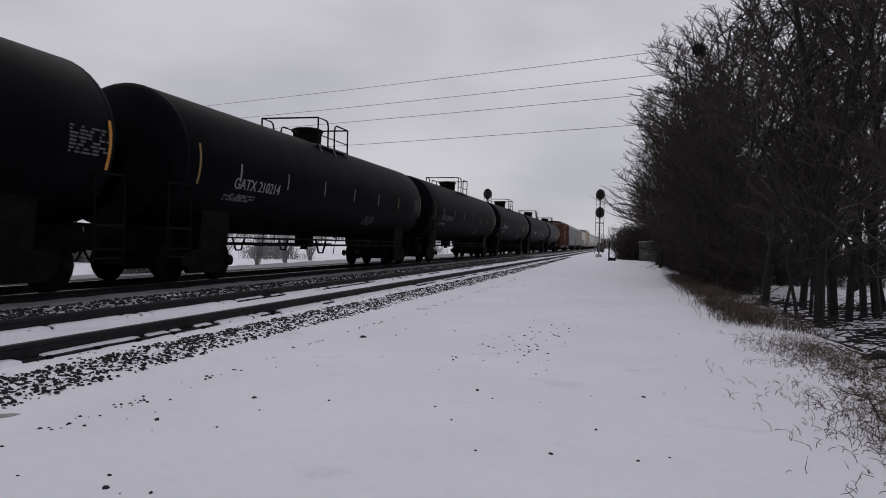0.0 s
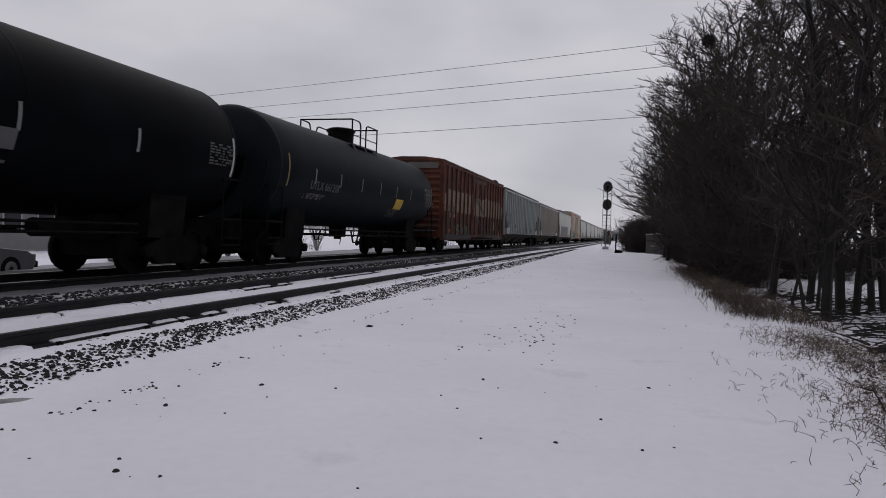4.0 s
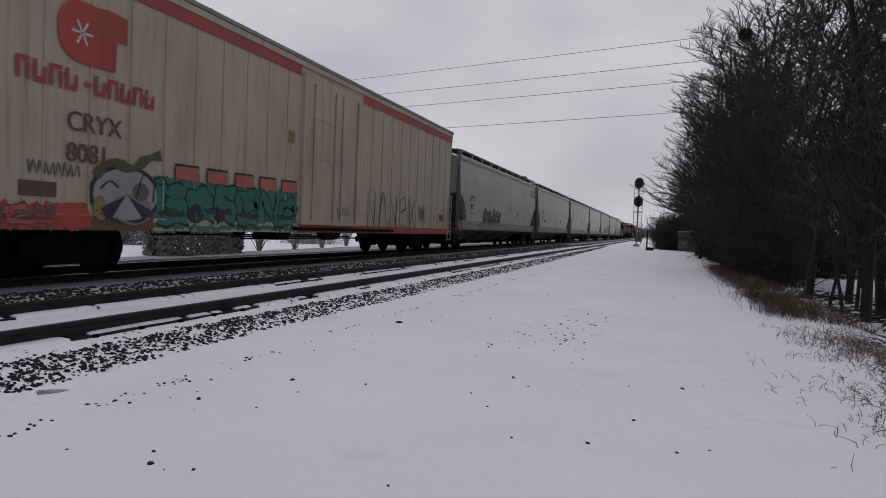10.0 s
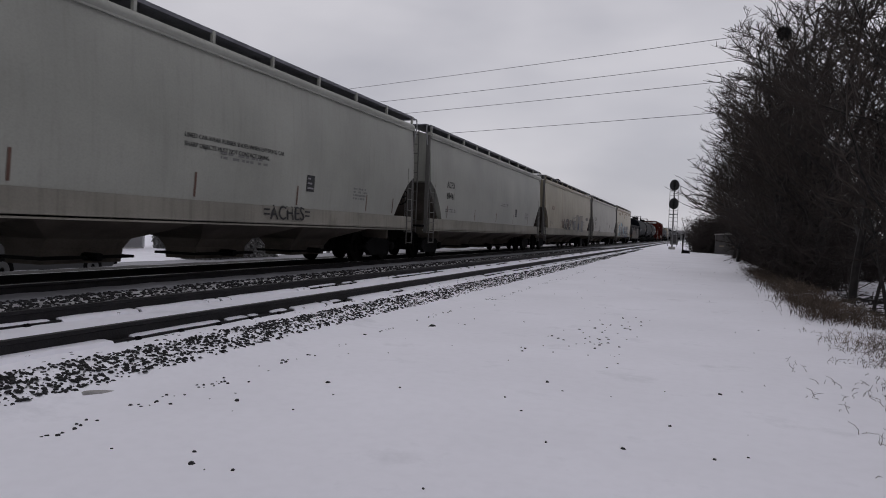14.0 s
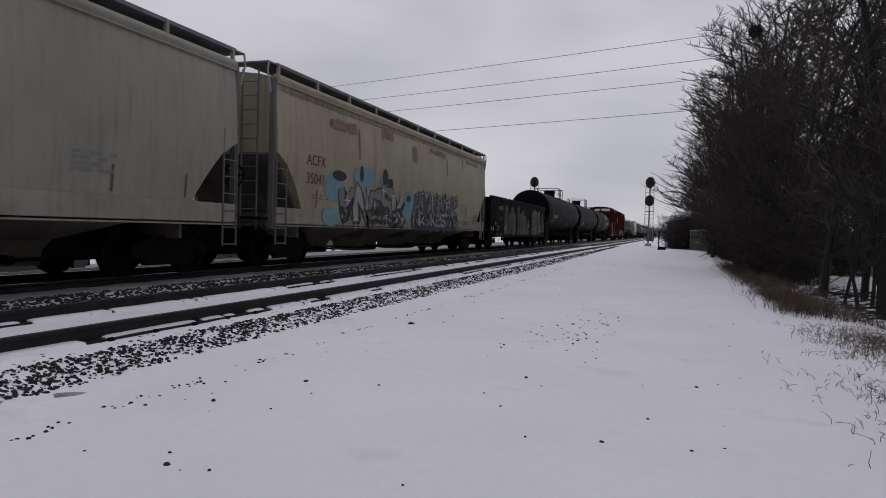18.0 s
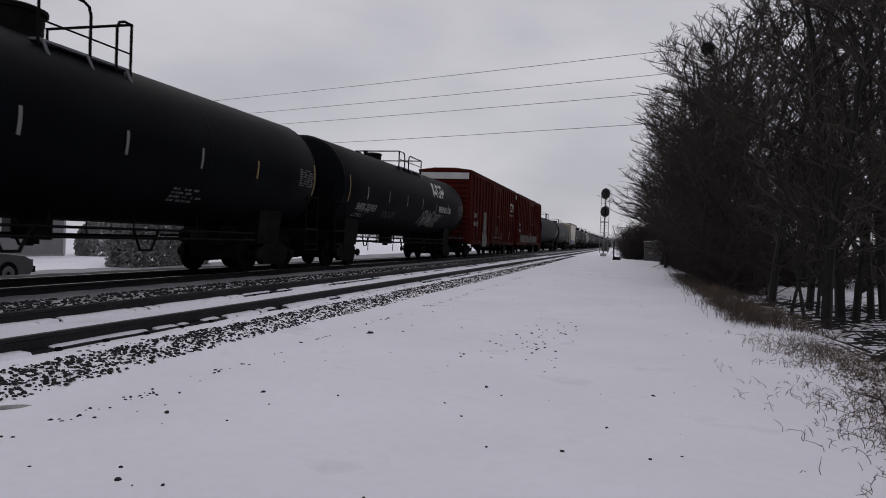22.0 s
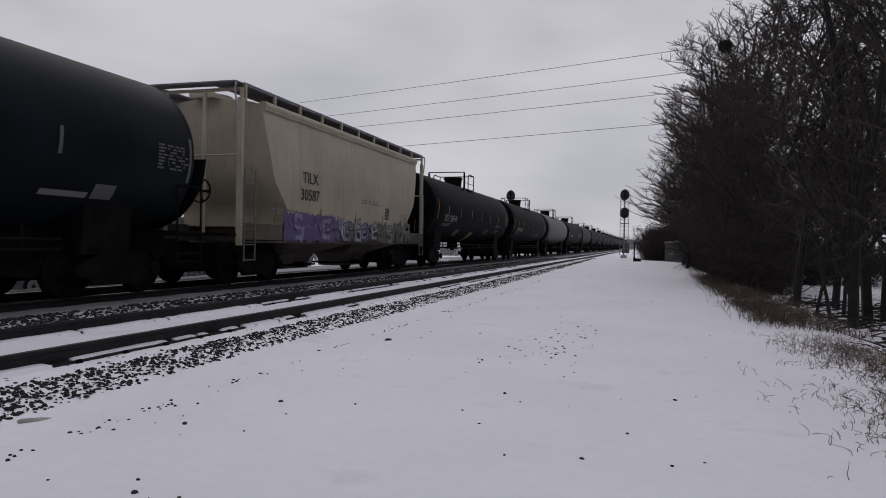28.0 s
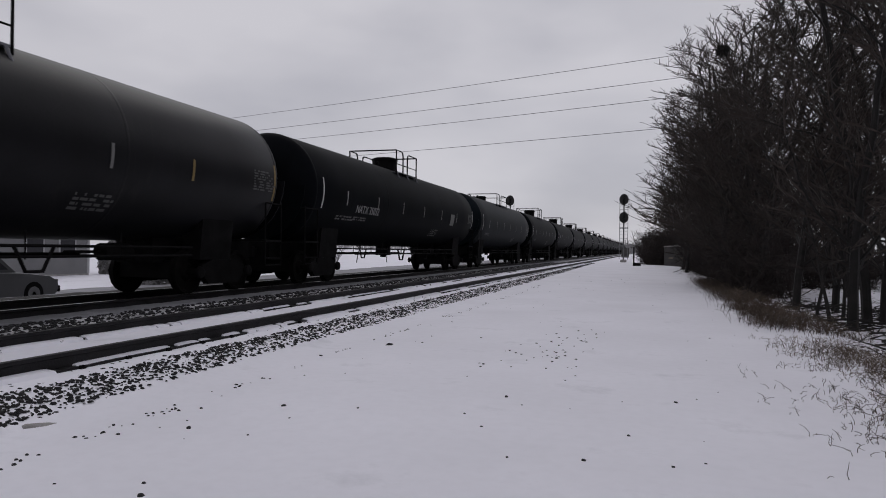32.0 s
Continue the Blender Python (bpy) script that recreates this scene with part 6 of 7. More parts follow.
couple(tank_car(span(19), TANK_BLACK, "black tank car with white marks", 29, "mustard", [("TILX 260224", 0.36, -6.4, 2.12, "silver")]), 19)
couple(tank_car(span(20), TANK_BLACK, "black tank car with pale reflectors", 30, "mustard", [("SHQX 10079", 0.34, -6.3, 1.90, "silver")], deck=(-0.83, 0.25, 0.88, 1.25, -0.4, 0.66)), 20)
tank = couple(tank_car(span(21), TANK_BLACK, "black tank car with big white letters and scrawled tags", 31, "mustard", [("SHPX 207453", 0.33, -6.8, 1.90, "silver"), ("REFINED OIL", 0.40, 3.2, 2.28, "white")], wide_platform=True, deck=(-1.24, -0.5, 0.05, 1.9, -1.7, 0.40)), 21)
surf = on_tank(0.016)
s = Shape()
for pts in ([(2.35, 2.95), (2.55, 3.3), (2.75, 3.55), (2.95, 3.55), (2.95, 3.25), (2.95, 2.95)], [(2.55, 3.14), (2.75, 3.14), (2.95, 3.14)], [(3.7, 3.45), (3.5, 3.55), (3.3, 3.45), (3.22, 3.2), (3.32, 3.0), (3.6, 3.0), (3.72, 3.2), (3.5, 3.22)], [(3.9, 2.95), (3.95, 3.25), (4.0, 3.55), (4.35, 3.55), (4.48, 3.4), (4.32, 3.24), (4.0, 3.24)]):
    stroke(s, pts, 0.17, surf, 0.0)
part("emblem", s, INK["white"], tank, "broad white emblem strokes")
wild(tank, 0.6, 3.5, 1.50, 2.32, ["grey", "faded", "ash", "silver"], "soot", surf, 93, 7, 0.10)
graffiti(tank, -4.1, -2.6, 1.7, 2.0, ["grey"], "grey", surf, 94, 4, thick=0.08)

for k, lab in ((22, "oxide red box car with white emblem and a painted figure"), (23, "oxide red box car with faded low graffiti")):
    made = couple(box_car(span(k), RED_BOX, lab, 32 + k, ribs=18, tall=4.92, sill=0.78, door=(-1.5, 1.9)), k)
    car, surf, ye = made
    part("end_band", Shape().box(-1.42, 1.42, -ye - 0.075, -ye - 0.063, 4.46, 4.82), INK["white"], car, "white strip across the end top")
    s, lift = Shape(), 0.08
    stroke(s, [(6.25, 3.78), (5.95, 3.88), (5.65, 3.84), (5.55, 3.56), (5.7, 3.36), (6.1, 3.34), (6.28, 3.36)], 0.12, surf, lift)
    stroke(s, [(6.32, 3.32), (6.37, 3.66), (6.47, 3.86), (6.66, 3.78), (6.76, 3.46), (6.86, 3.32), (7.0, 3.46), (7.05, 3.86)], 0.12, surf, lift + 0.002)
    if k == 22:
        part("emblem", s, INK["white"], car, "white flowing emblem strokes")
        part("emblem_bars", fine_print(5.4, 2.95, 1, 1.6, lambda z: surf(z) + lift, random.Random(3), 0.11), INK["silver"], car)
        # painted figure kept as plain rounded shapes
        on_side = lambda z: 1.585
        disc(car, -3.93, 1.05, 0.76, 0.40, "ash", on_side, 0.0, "pale rounded painted shape", 4.0)
        disc(car, -3.96, 2.02, 0.44, 0.80, "ash", on_side, 0.002, "pale rounded painted shape", 3.4)
        s = Shape()
        for pts in ([(-4.38, 2.42), (-4.05, 2.56), (-3.58, 2.54)], [(-4.36, 2.26), (-4.02, 2.40), (-3.56, 2.40)], [(-3.96, 1.40), (-3.95, 1.05), (-3.96, 0.74)]):
            stroke(s, rounded(pts, 5), 0.035, on_side, 0.004)
        stroke(s, rounded([(-4.33, 1.56), (-4.12, 1.54), (-3.93, 1.70), (-3.74, 1.54), (-3.46, 1.57)], 5), 0.16, on_side, 0.005)
        stroke(s, [(-3.95 + 0.21 * math.cos(q * 0.4189), 2.13 + 0.25 * math.sin(q * 0.4189)) for q in range(16)], 0.035, on_side, 0.006)
        part("painted_line", s, INK["black"], car, "black painted curves")
    else:
        wild(car, -6.6, 4.4, 0.92, 1.75, ["olive", "umber", "grey", "brown", "ochre"], "soot", lambda z: 1.585, 95, 22, 0.13)
    part("lettering", write("CNA", 0.40, -7.3, 2.35, lambda z: surf(z) + 0.07), INK["silver"], car)
    part("lettering", write("406137", 0.40, -7.3, 1.85, lambda z: surf(z) + 0.07), INK["silver"], car)
    small_print(fine_print(ye - 2.2, 1.7, 2, 0.7, lambda z: surf(z) + 0.004, random.Random(k + 1), 0.06), INK["silver"], car)
    for y in (-1.52, 1.98, 5.2, -4.75):
        part("reflector", Shape().box(1.60, 1.606, y, y + 0.05, 1.12, 1.58), INK["faded"] if abs(y) < 4 else INK["mustard"], car, "white reflective strip")
    for y, z, w, h in ((-0.42, 1.72, 0.16, 0.16), (-0.55, 1.56, 0.26, 0.07), (-0.08, 1.30, 0.06, 0.42), (0.02, 1.82, 0.10, 0.20), (-1.35, 1.24, 2.9, 0.03), (0.10, 2.64, 0.16, 0.14), (0.28, 2.67, 0.55, 0.05)):
        part("door_mark", Shape().box(1.648, 1.654, y, y + w, z, z + h), INK["ash"], car, "pale worn mark on the door")

couple(tank_car(span(24), TANK_BLACK, "long black tank car with wide top platform", 33, "white", [], [(6.88, 1.85, 0.55, 0.34, "brown"), (7.75, 2.06, 0.95, 0.46, "grey")], wide_platform=True, deck=(-1.24, -0.5, 0.05, 1.9, -1.7, 0.45)), 24)
couple(tank_car(span(25), TANK_TEAL, "long blue-black tank car with a small yellow placard", 34, "grey", [("UTLX 661208", 0.36, -7.4, 2.12, "grey")], [(-2.4, 2.24, 0.86, 0.34, "yellow"), (5.94, 1.66, 0.92, 0.09, "faded"), (6.94, 1.66, 0.46, 0.24, "grey")], wide_platform=True, deck=(-5.2, -4.9, -4.4, 0.45, -0.5, 0.30)), 25)
made = couple(hopper_car(span(26), HOP_BEIGE, "short beige hopper with open ends and violet graffiti", 35, bays=2, open_end=True, tall=4.15, words=[("TILX", 0.42, -3.72, 2.52, "black"), ("30587", 0.42, -3.82, 2.08, "black")], cut=1.7), 26)
car, surf, ye = made
side_patch(car, surf, -4.6, -1.7, 1.0, 1.72, INK["violet"], "violet sprayed field", 0.07, 97, 0.004)
wild(car, -4.6, -1.5, 0.98, 1.80, ["violet", "lilac", "violet"], "violet", surf, 97, 6, 0.20)
wild(car, -1.6, 1.4, 0.96, 1.78, ["silver", "lilac", "ash"], "navy", surf, 98, 7, 0.16)
wild(car, 1.5, 4.7, 0.96, 1.80, ["ash", "olive", "faded"], "grey", surf, 99, 7, 0.16)
couple(tank_car(span(27), TANK_BLACK, "black tank car with orange panel and yellow diamond mark", 36, "amber", [("TILX 285144", 0.40, -6.5, 2.05, "silver"), ("AAR ST-470", 0.22, 4.6, 2.02, "silver")], [(-3.75, 1.42, 0.7, 0.30, "brown"), (-0.85, 1.18, 0.75, 0.46, "mustard")], deck=(-1.3, -1.1, -0.4, 0.8, 0.05, 0.60)), 27)
tank = couple(tank_car(span(28), TANK_BLACK, "black tank car with white marks and thin scrawl", 37, "amber", [("CBTX 738110", 0.36, -6.1, 2.0, "silver")], deck=(-0.1, 1.2, 1.7, 2.1, 0.6, 0.58)), 28)
graffiti(tank, 3.1, 4.2, 1.74, 1.95, ["faded"], "silver", on_tank(0.016), 101, 5, thick=0.10)
graffiti(tank, 4.5, 6.2, 1.72, 1.98, ["grey"], "grey", on_tank(0.016), 102, 4, thick=0.08)
couple(tank_car(span(29), TANK_GREY, "dull grey-black tank car with yellow marks", 38, "mustard", [("UTLX 208569", 0.40, -6.1, 2.02, "mustard")]), 29)
couple(tank_car(span(30), TANK_BLACK, "black tank car with white stencil patches", 39, "white", [("NATX 35032", 0.34, -6.0, 2.1, "silver")], [(4.6, 2.1, 0.6, 0.5, "faded")]), 30)
couple(tank_car(span(31), TANK_TEAL, "glossy blue-black tank car with wide top platform", 40, "white", [], wide_platform=True, deck=(-1.24, -0.5, 0.05, 1.9, -1.7, 0.45)), 31)
couple(tank_car(span(32), TANK_BLACK, "black tank car with pale reflectors", 41, "white", []), 32)
plain_tank = couple(tank_car(17.6, TANK_BLACK, BLACK_TANK, 42, "white", []), 33)
for k in range(34, 50):
    dup = copy_thing(plain_tank, pose(0, 0, 0))
    couple(dup, k)
    for tr in [c for c in dup.children if c.name.startswith("truck")]:
        for w in [c for c in tr.children if c.name.startswith("wheelset")]:
            wheelsets.append((dup, w, tr.location.y))


# ---- signals ----
def line_signal(x, y, name_label):
    sig = thing("railway_signal", name_label, "signal", "line signals")
    z0 = ground_height(x, y)
    sig.location = (x, y, z0)
    part("base", Shape().rings([[(a * s, b * s, z) for a, b in ((-1, -1), (1, -1), (1, 1), (-1, 1))] for z, s in ((-0.25, 0.32), (0.22, 0.32), (0.28, 0.26))]), CONCRETE, sig)
    part("mast", Shape().tube([(0, 0.12, 0.2), (0, 0.12, 6.8)], 0.075, 12), MAST_GREY, sig)
    lad = Shape()
    for sx in (-0.42, 0.42):
        lad.bar((sx, -0.02, 0.3), (sx, -0.02, 6.6), 0.028, 5)
    k = 0
    while k < 16:
        lad.bar((-0.42, -0.02, 0.6 + 0.38 * k), (0.42, -0.02, 0.6 + 0.38 * k), 0.018, 5)
        k += 1
    part("ladder", lad, MAST_GREY, sig, "galvanised ladder frame round the mast")
    for z in (6.55, 4.65):
        out = [(0.46 * math.cos(a), 0.60 * math.sin(a) if math.sin(a) > 0 else 0.52 * math.sin(a)) for a in [k * 0.2618 for k in range(24)]]
        head = part("signal_head", Shape().rings([[(p, -0.14 + d, z + q) for p, q in ((a * s, b * s) for a, b in out)] for d, s in ((0, 1.0), (0.02, 1.03), (0.05, 1.0))]), SIGNAL_BLACK, sig, "black rounded backboard", True)
        part("lamp_case", Shape().box(-0.24, 0.24, -0.10, 0.10, z - 0.42, z + 0.42), SIGNAL_BLACK, head)
        for dz in (0.30, 0.0, -0.30):
            n = 14
            hood = Shape().rings([[(0.13 * math.cos(a), -0.14 - d, z + dz + 0.13 * math.sin(a)) for a in [-0.6 + k * (4.34 / n) for k in range(n + 1)]] for d in (0, 0.28)], caps=False)
            part("hood", hood, SIGNAL_BLACK, head)
            part("lens", Shape().rings([[(r * math.cos(0.4488 * k), -0.143 - d, z + dz + r * math.sin(0.4488 * k)) for k in range(14)] for d, r in ((0, 0.10), (0.02, 0.09), (0.035, 0.03))]), LENS, head, "unlit glass lens", True)
    part("junction_box", Shape().box(-0.2, 0.55, 0.15, 0.5, 0.5, 1.5), HUT, sig)
    part("platform", Shape().box(-0.45, 0.45, -0.1, 0.45, 3.55, 3.60), GRATING, sig)
    return sig


line_signal(-2.0, 74.0, "tall two-head railway signal with black backboards on a ladder mast")
line_signal(-14.1, 74.0, "two-head railway signal standing beyond the far track")
small = thing("railway_signal", "small distant signal mast beside the line", "signal", "line signals")
small.location = (-0.1, 150, ground_height(-0.1, 150))
part("mast", Shape().bar((0, 0, -0.2), (0, 0, 3.6), 0.06, 8), MAST_GREY, small)
part("signal_head", Shape().rings([[(0.30 * math.cos(0.5236 * k), d, 3.3 + 0.45 * math.sin(0.5236 * k)) for k in range(12)] for d in (-0.12, 0.1)]), SIGNAL_BLACK, small)
post = thing("marker_post", "short dark marker post with a ground box in snow", "post")
post.location = (-0.75, 58.8, ground_height(-0.75, 58.8))
part("post", Shape().box(-0.055, 0.055, -0.055, 0.055, -0.2, 1.55), IRON, post)
part("ground_box", Shape().rings([[(-0.1, -0.25, -0.05), (0.62, -0.25, -0.05), (0.62, 0.25, -0.05), (-0.1, 0.25, -0.05)], [(-0.05, -0.2, 0.28), (0.5, -0.2, 0.22), (0.5, 0.2, 0.22), (-0.05, 0.2, 0.28)]]), IRON, post)

# ---- relay case ----
hut = thing("relay_case", "grey steel relay case at the edge of the woods", "relay case")
hut.location = (2.7, 61.0, ground_height(2.7, 61.0))
part("body", Shape().box(-0.95, 0.95, -0.7, 0.7, -0.1, 1.62), HUT, hut)
part("roof", Shape().prism([(-1.03, 1.60), (1.03, 1.60), (1.03, 1.66), (0, 1.80), (-1.03, 1.66)], "y", -0.78, 0.78), CONCRETE, hut, "pale sheet roof with overhang")
for x0 in (-0.90, 0.02):
    d = part("door", Shape().box(x0, x0 + 0.88, -0.73, -0.70, 0.05, 1.52), HUT, hut)
    part("handle", Shape().box(x0 + 0.74, x0 + 0.78, -0.77, -0.73, 0.75, 0.95), IRON, d)
    part("vent", Shape().box(x0 + 0.25, x0 + 0.60, -0.742, -0.73, 0.62, 0.74), TAN_HUT, d)

# ---- overhead wires and their poles ----
def on_span(s, p=41.0):
    a = radians(16)
    return p * math.sin(a) - s * math.cos(a), p * math.cos(a) + s * math.sin(a)


def wire_height(level, s):
    mid = (s - 42) / 68
    return 1.35 + 41.0 * level - 0.0 + 0.9 * (mid * mid - 0.38)


for s_pole in (-26, 110):
    x, y = on_span(s_pole)
    pole = thing("utility_pole", "weathered wooden utility pole with crossarms", "utility pole", "poles of the overhead line")
    pole.location = (x, y, ground_height(x, y) - 0.5)
    part("shaft", Shape().tube([(0, 0, 0), (0, 0, 14.6)], 0.17, 10, 0.11), POLE, pole)
    for lev in (0.285, 0.252, 0.225, 0.182):
        z = wire_height(lev, s_pole) - pole.location.z - 0.12
        part("crossarm", Shape().box(-0.55, 0.55, -0.06, 0.06, z - 0.06, z + 0.06), POLE, pole)
        part("insulator", Shape().bar((0.0, 0.0, z + 0.05), (0.0, 0.0, z + 0.12), 0.05, 8), MAST_GREY, pole)
for lev in (0.285, 0.252, 0.225, 0.182):
    pts = []
    for k in range(61):
        s = -26 + 136 * k / 60
        x, y = on_span(s)
        pts.append((x, y, wire_height(lev, s)))
    tagged(new("overhead_wire", Shape().tube(pts, 0.016, 5).mesh("overhead_wire", WIRE)), "thin dark overhead wire crossing above the line", "wire", "wires of the overhead line")


# ---- bare trees ----
def grow(shape_trunk, shape_twigs, rng, height, limbs, counts, low=0.10, thick=0.0105, stems=1, reach=3.0):
    """A tree that branches from low down: stems, arching limbs, branches, twigs and twig ends."""
    def branch(p, d, length, r, level):
        n = (9, 6, 4, 3, 2)[level]
        pts, dirs = [p.copy()], []
        lift = (0.02, 0.035, 0.03, 0.03, 0.02)[level]
        wob = (0.07, 0.11, 0.15, 0.17, 0.2)[level]
        for k in range(n):
            d = (d + Vector((rng.gauss(0, wob), rng.gauss(0, wob), lift + rng.gauss(0, wob * 0.7)))).normalized()
            p = p + d * length / n
            pts.append(p.copy())
            dirs.append(d.copy())
        (shape_trunk if level < 2 else shape_twigs).tube(pts, max(r, (0.05, 0.032, 0.022, 0.0155, 0.011)[level]), (7, 5, 3, 3, 3)[level], max(r * 0.3, 0.0065), caps=False)
        if level == 4:
            return
        count = limbs if level == 0 else max(1, round(counts[level - 1] * rng.uniform(0.75, 1.25)))
        for k in range(count):
            f = low + (1 - low) * (k + rng.random()) / count if level == 0 else rng.uniform(0.22, 1.0)
            i = min(n - 1, int(f * n))
            q = pts[i].lerp(pts[i + 1], min(1.0, f * n - i))
            a = rng.uniform(0, 6.2832)
            side = Vector((math.cos(a), math.sin(a), rng.uniform(-0.10, 0.45)))
            nd = (dirs[i] * (rng.uniform(0.25, 0.75) if level == 0 else rng.uniform(0.5, 1.0)) + side * rng.uniform(0.6, 0.95)).normalized()
            if level == 0:
                l = min(reach, height * rng.uniform(0.24, 0.37) * (1.28 - 0.82 * f))
            else:
                l = length * rng.uniform(0.38, 0.68) * (1.15 - 0.4 * f)
            branch(q, nd, l, r * (1 - 0.7 * f) * rng.uniform(0.36, 0.52) if level == 0 else r * rng.uniform(0.42, 0.55), level + 1)

    for k in range(stems):
        lean = 0.06 if stems == 1 else 0.10
        branch(Vector((0.25 * k * rng.choice((-1, 1)), 0.2 * k, -0.3)), Vector((rng.gauss(0, lean), rng.gauss(0, lean), 1)).normalized(), height * (1 - 0.14 * k), height * thick * (1 - 0.25 * k), 0)


kinds = []
for k in range(8):
    rng = random.Random(100 + k)
    a, b = Shape(), Shape()
    if k < 5:
        grow(a, b, rng, rng.uniform(10.4, 11.6), 13 if k % 2 else 23, (7, 5, 1), 0.10, 0.0105, 2 if k % 2 else 1, 2.6 if k == 0 else 3.2)
    else:
        grow(a, b, rng, rng.uniform(8.5, 9.6), 15, (6, 4, 1), 0.08)
    tree = thing("bare_tree", "leafless tree with a dense tangle of dark twigs", "tree", "trees of the trackside wood")
    part("trunk", a, BARK, tree, "wet dark trunk and limbs")
    part("crown", b, TWIG, tree, "fine bare twigs")
    kinds.append(tree)
spots = []
rng = random.Random(31)
# the edge row from near to far, then a thin second row behind it
for x, y, s in ((4.25, 16.2, 0.92), (5.2, 18.6, 0.95), (5.3, 22.0, 0.95), (4.1, 21.2, 0.90), (3.7, 25.0, 1.0), (3.9, 26.4, 1.0), (3.2, 28.6, 1.0), (4.2, 30.0, 1.0), (3.7, 32.4, 0.98), (5.2, 35.2, 1.0), (4.7, 38.0, 0.98), (4.2, 41.0, 1.0), (2.8, 44.0, 0.98), (4.1, 47.0, 1.0), (2.9, 50.5, 0.98), (3.8, 54.0, 1.0), (3.6, 58.0, 1.0), (3.6, 62.5, 0.98), (2.8, 66.5, 0.98), (4.8, 70.0, 1.0), (3.9, 74.0, 0.96), (3.5, 79.0, 0.96), (3.8, 84.0, 0.92), (4.6, 40.0, 1.0), (4.4, 53.0, 1.0)):
    spots.append((x - 0.25 * smooth01(24, 32, y), y, s))
for x, y in ((7.4, 22.2), (10.4, 33.5)):
    spots.append((x, y, rng.uniform(0.9, 1.05)))
for k in range(13):
    y = 40 + 42 * rng.random()
    spots.append((5.8 + 0.085 * y * rng.random(), y, rng.uniform(0.75, 1.0)))
for x, y in ((7.4, 29.0), (9.6, 36.5), (11.5, 47.0), (13.5, 58.0), (9.2, 52.0), (16.0, 72.0)):
    spots.append((x, y, rng.uniform(0.85, 1.05)))
for k in range(10):
    spots.append((rng.uniform(3.6, 12), 90 + 80 * rng.random(), rng.uniform(0.7, 0.9)))
# the same wood going on past the camera, unseen, added to shade the snow
for x, y in ((6.4, 12.4), (7.6, 9.0), (6.9, 5.6), (8.2, 2.4), (7.2, -1.2), (8.6, -4.6), (7.4, -8.4), (9.0, -12.6), (10.4, 7.4), (11.0, 0.6), (10.6, -6.8), (9.4, 14.2)):
    spots.append((x, y, rng.uniform(0.95, 1.1)))
spots.sort(key=lambda p: p[1])
spots.append((6.6, 19.9, 0.95))
used = [0] * 8
for k, (x, y, s) in enumerate(spots):
    m = pose(x, y, ground_height(x, y), rng.uniform(-3, 3), rng.uniform(-1, 4), rng.uniform(0, 360)) @ Matrix.Diagonal((s, s, s * rng.uniform(0.94, 1.06), 1))
    which = k % 5 if y < 60 and x < 8 or y < 15 else (k % 5 if k % 2 else 5 + k % 3)
    if used[which]:
        copy_thing(kinds[which], m)
    else:
        kinds[which].matrix_basis = m
    used[which] += 1
for k, (x, y, h) in enumerate(((4.35, 16.9, 4.2), (4.1, 17.3, 3.6), (4.6, 17.6, 4.6), (4.9, 19.6, 5.0), (4.35, 19.9, 4.2))):
    rng = random.Random(140 + k)
    a, b = Shape(), Shape()
    grow(a, b, rng, h, 7, (4, 3, 1), 0.30, 0.008)
    sap = thing("sapling", "slim crooked dark sapling at the edge of the wood", "tree", "saplings of the trackside wood")
    part("trunk", a, BARK, sap)
    part("crown", b, TWIG, sap)
    sap.matrix_basis = pose(x, y, ground_height(x, y), rng.uniform(-9, 9), rng.uniform(-9, 9), 0)

# a leafy squirrel nest in a fork
nest = Shape()
rng = random.Random(8)
for k in range(260):
    v = Vector((rng.gauss(0, 1), rng.gauss(0, 1), rng.gauss(0, 0.85))).normalized() * 0.20 * rng.random() ** 0.4
    d = Vector((rng.gauss(0, 1), rng.gauss(0, 1), rng.gauss(0, 1))).normalized() * rng.uniform(0.05, 0.13)
    e = d.cross(Vector((0.3, 0.5, 0.8))).normalized() * 0.035
    i = len(nest.v)
    nest.v += [tuple(v - d), tuple(v + e), tuple(v + d), tuple(v - e)]
    nest.f.append((i, i + 1, i + 2, i + 3))
ob = tagged(new("squirrel_nest", nest.mesh("squirrel_nest", BARK)), "round dark nest of dead leaves high in a bare tree", "nest")
ob.location = (2.39, 24.0, 7.96)

# ---- brush along the foot of the wood ----
bushes = []
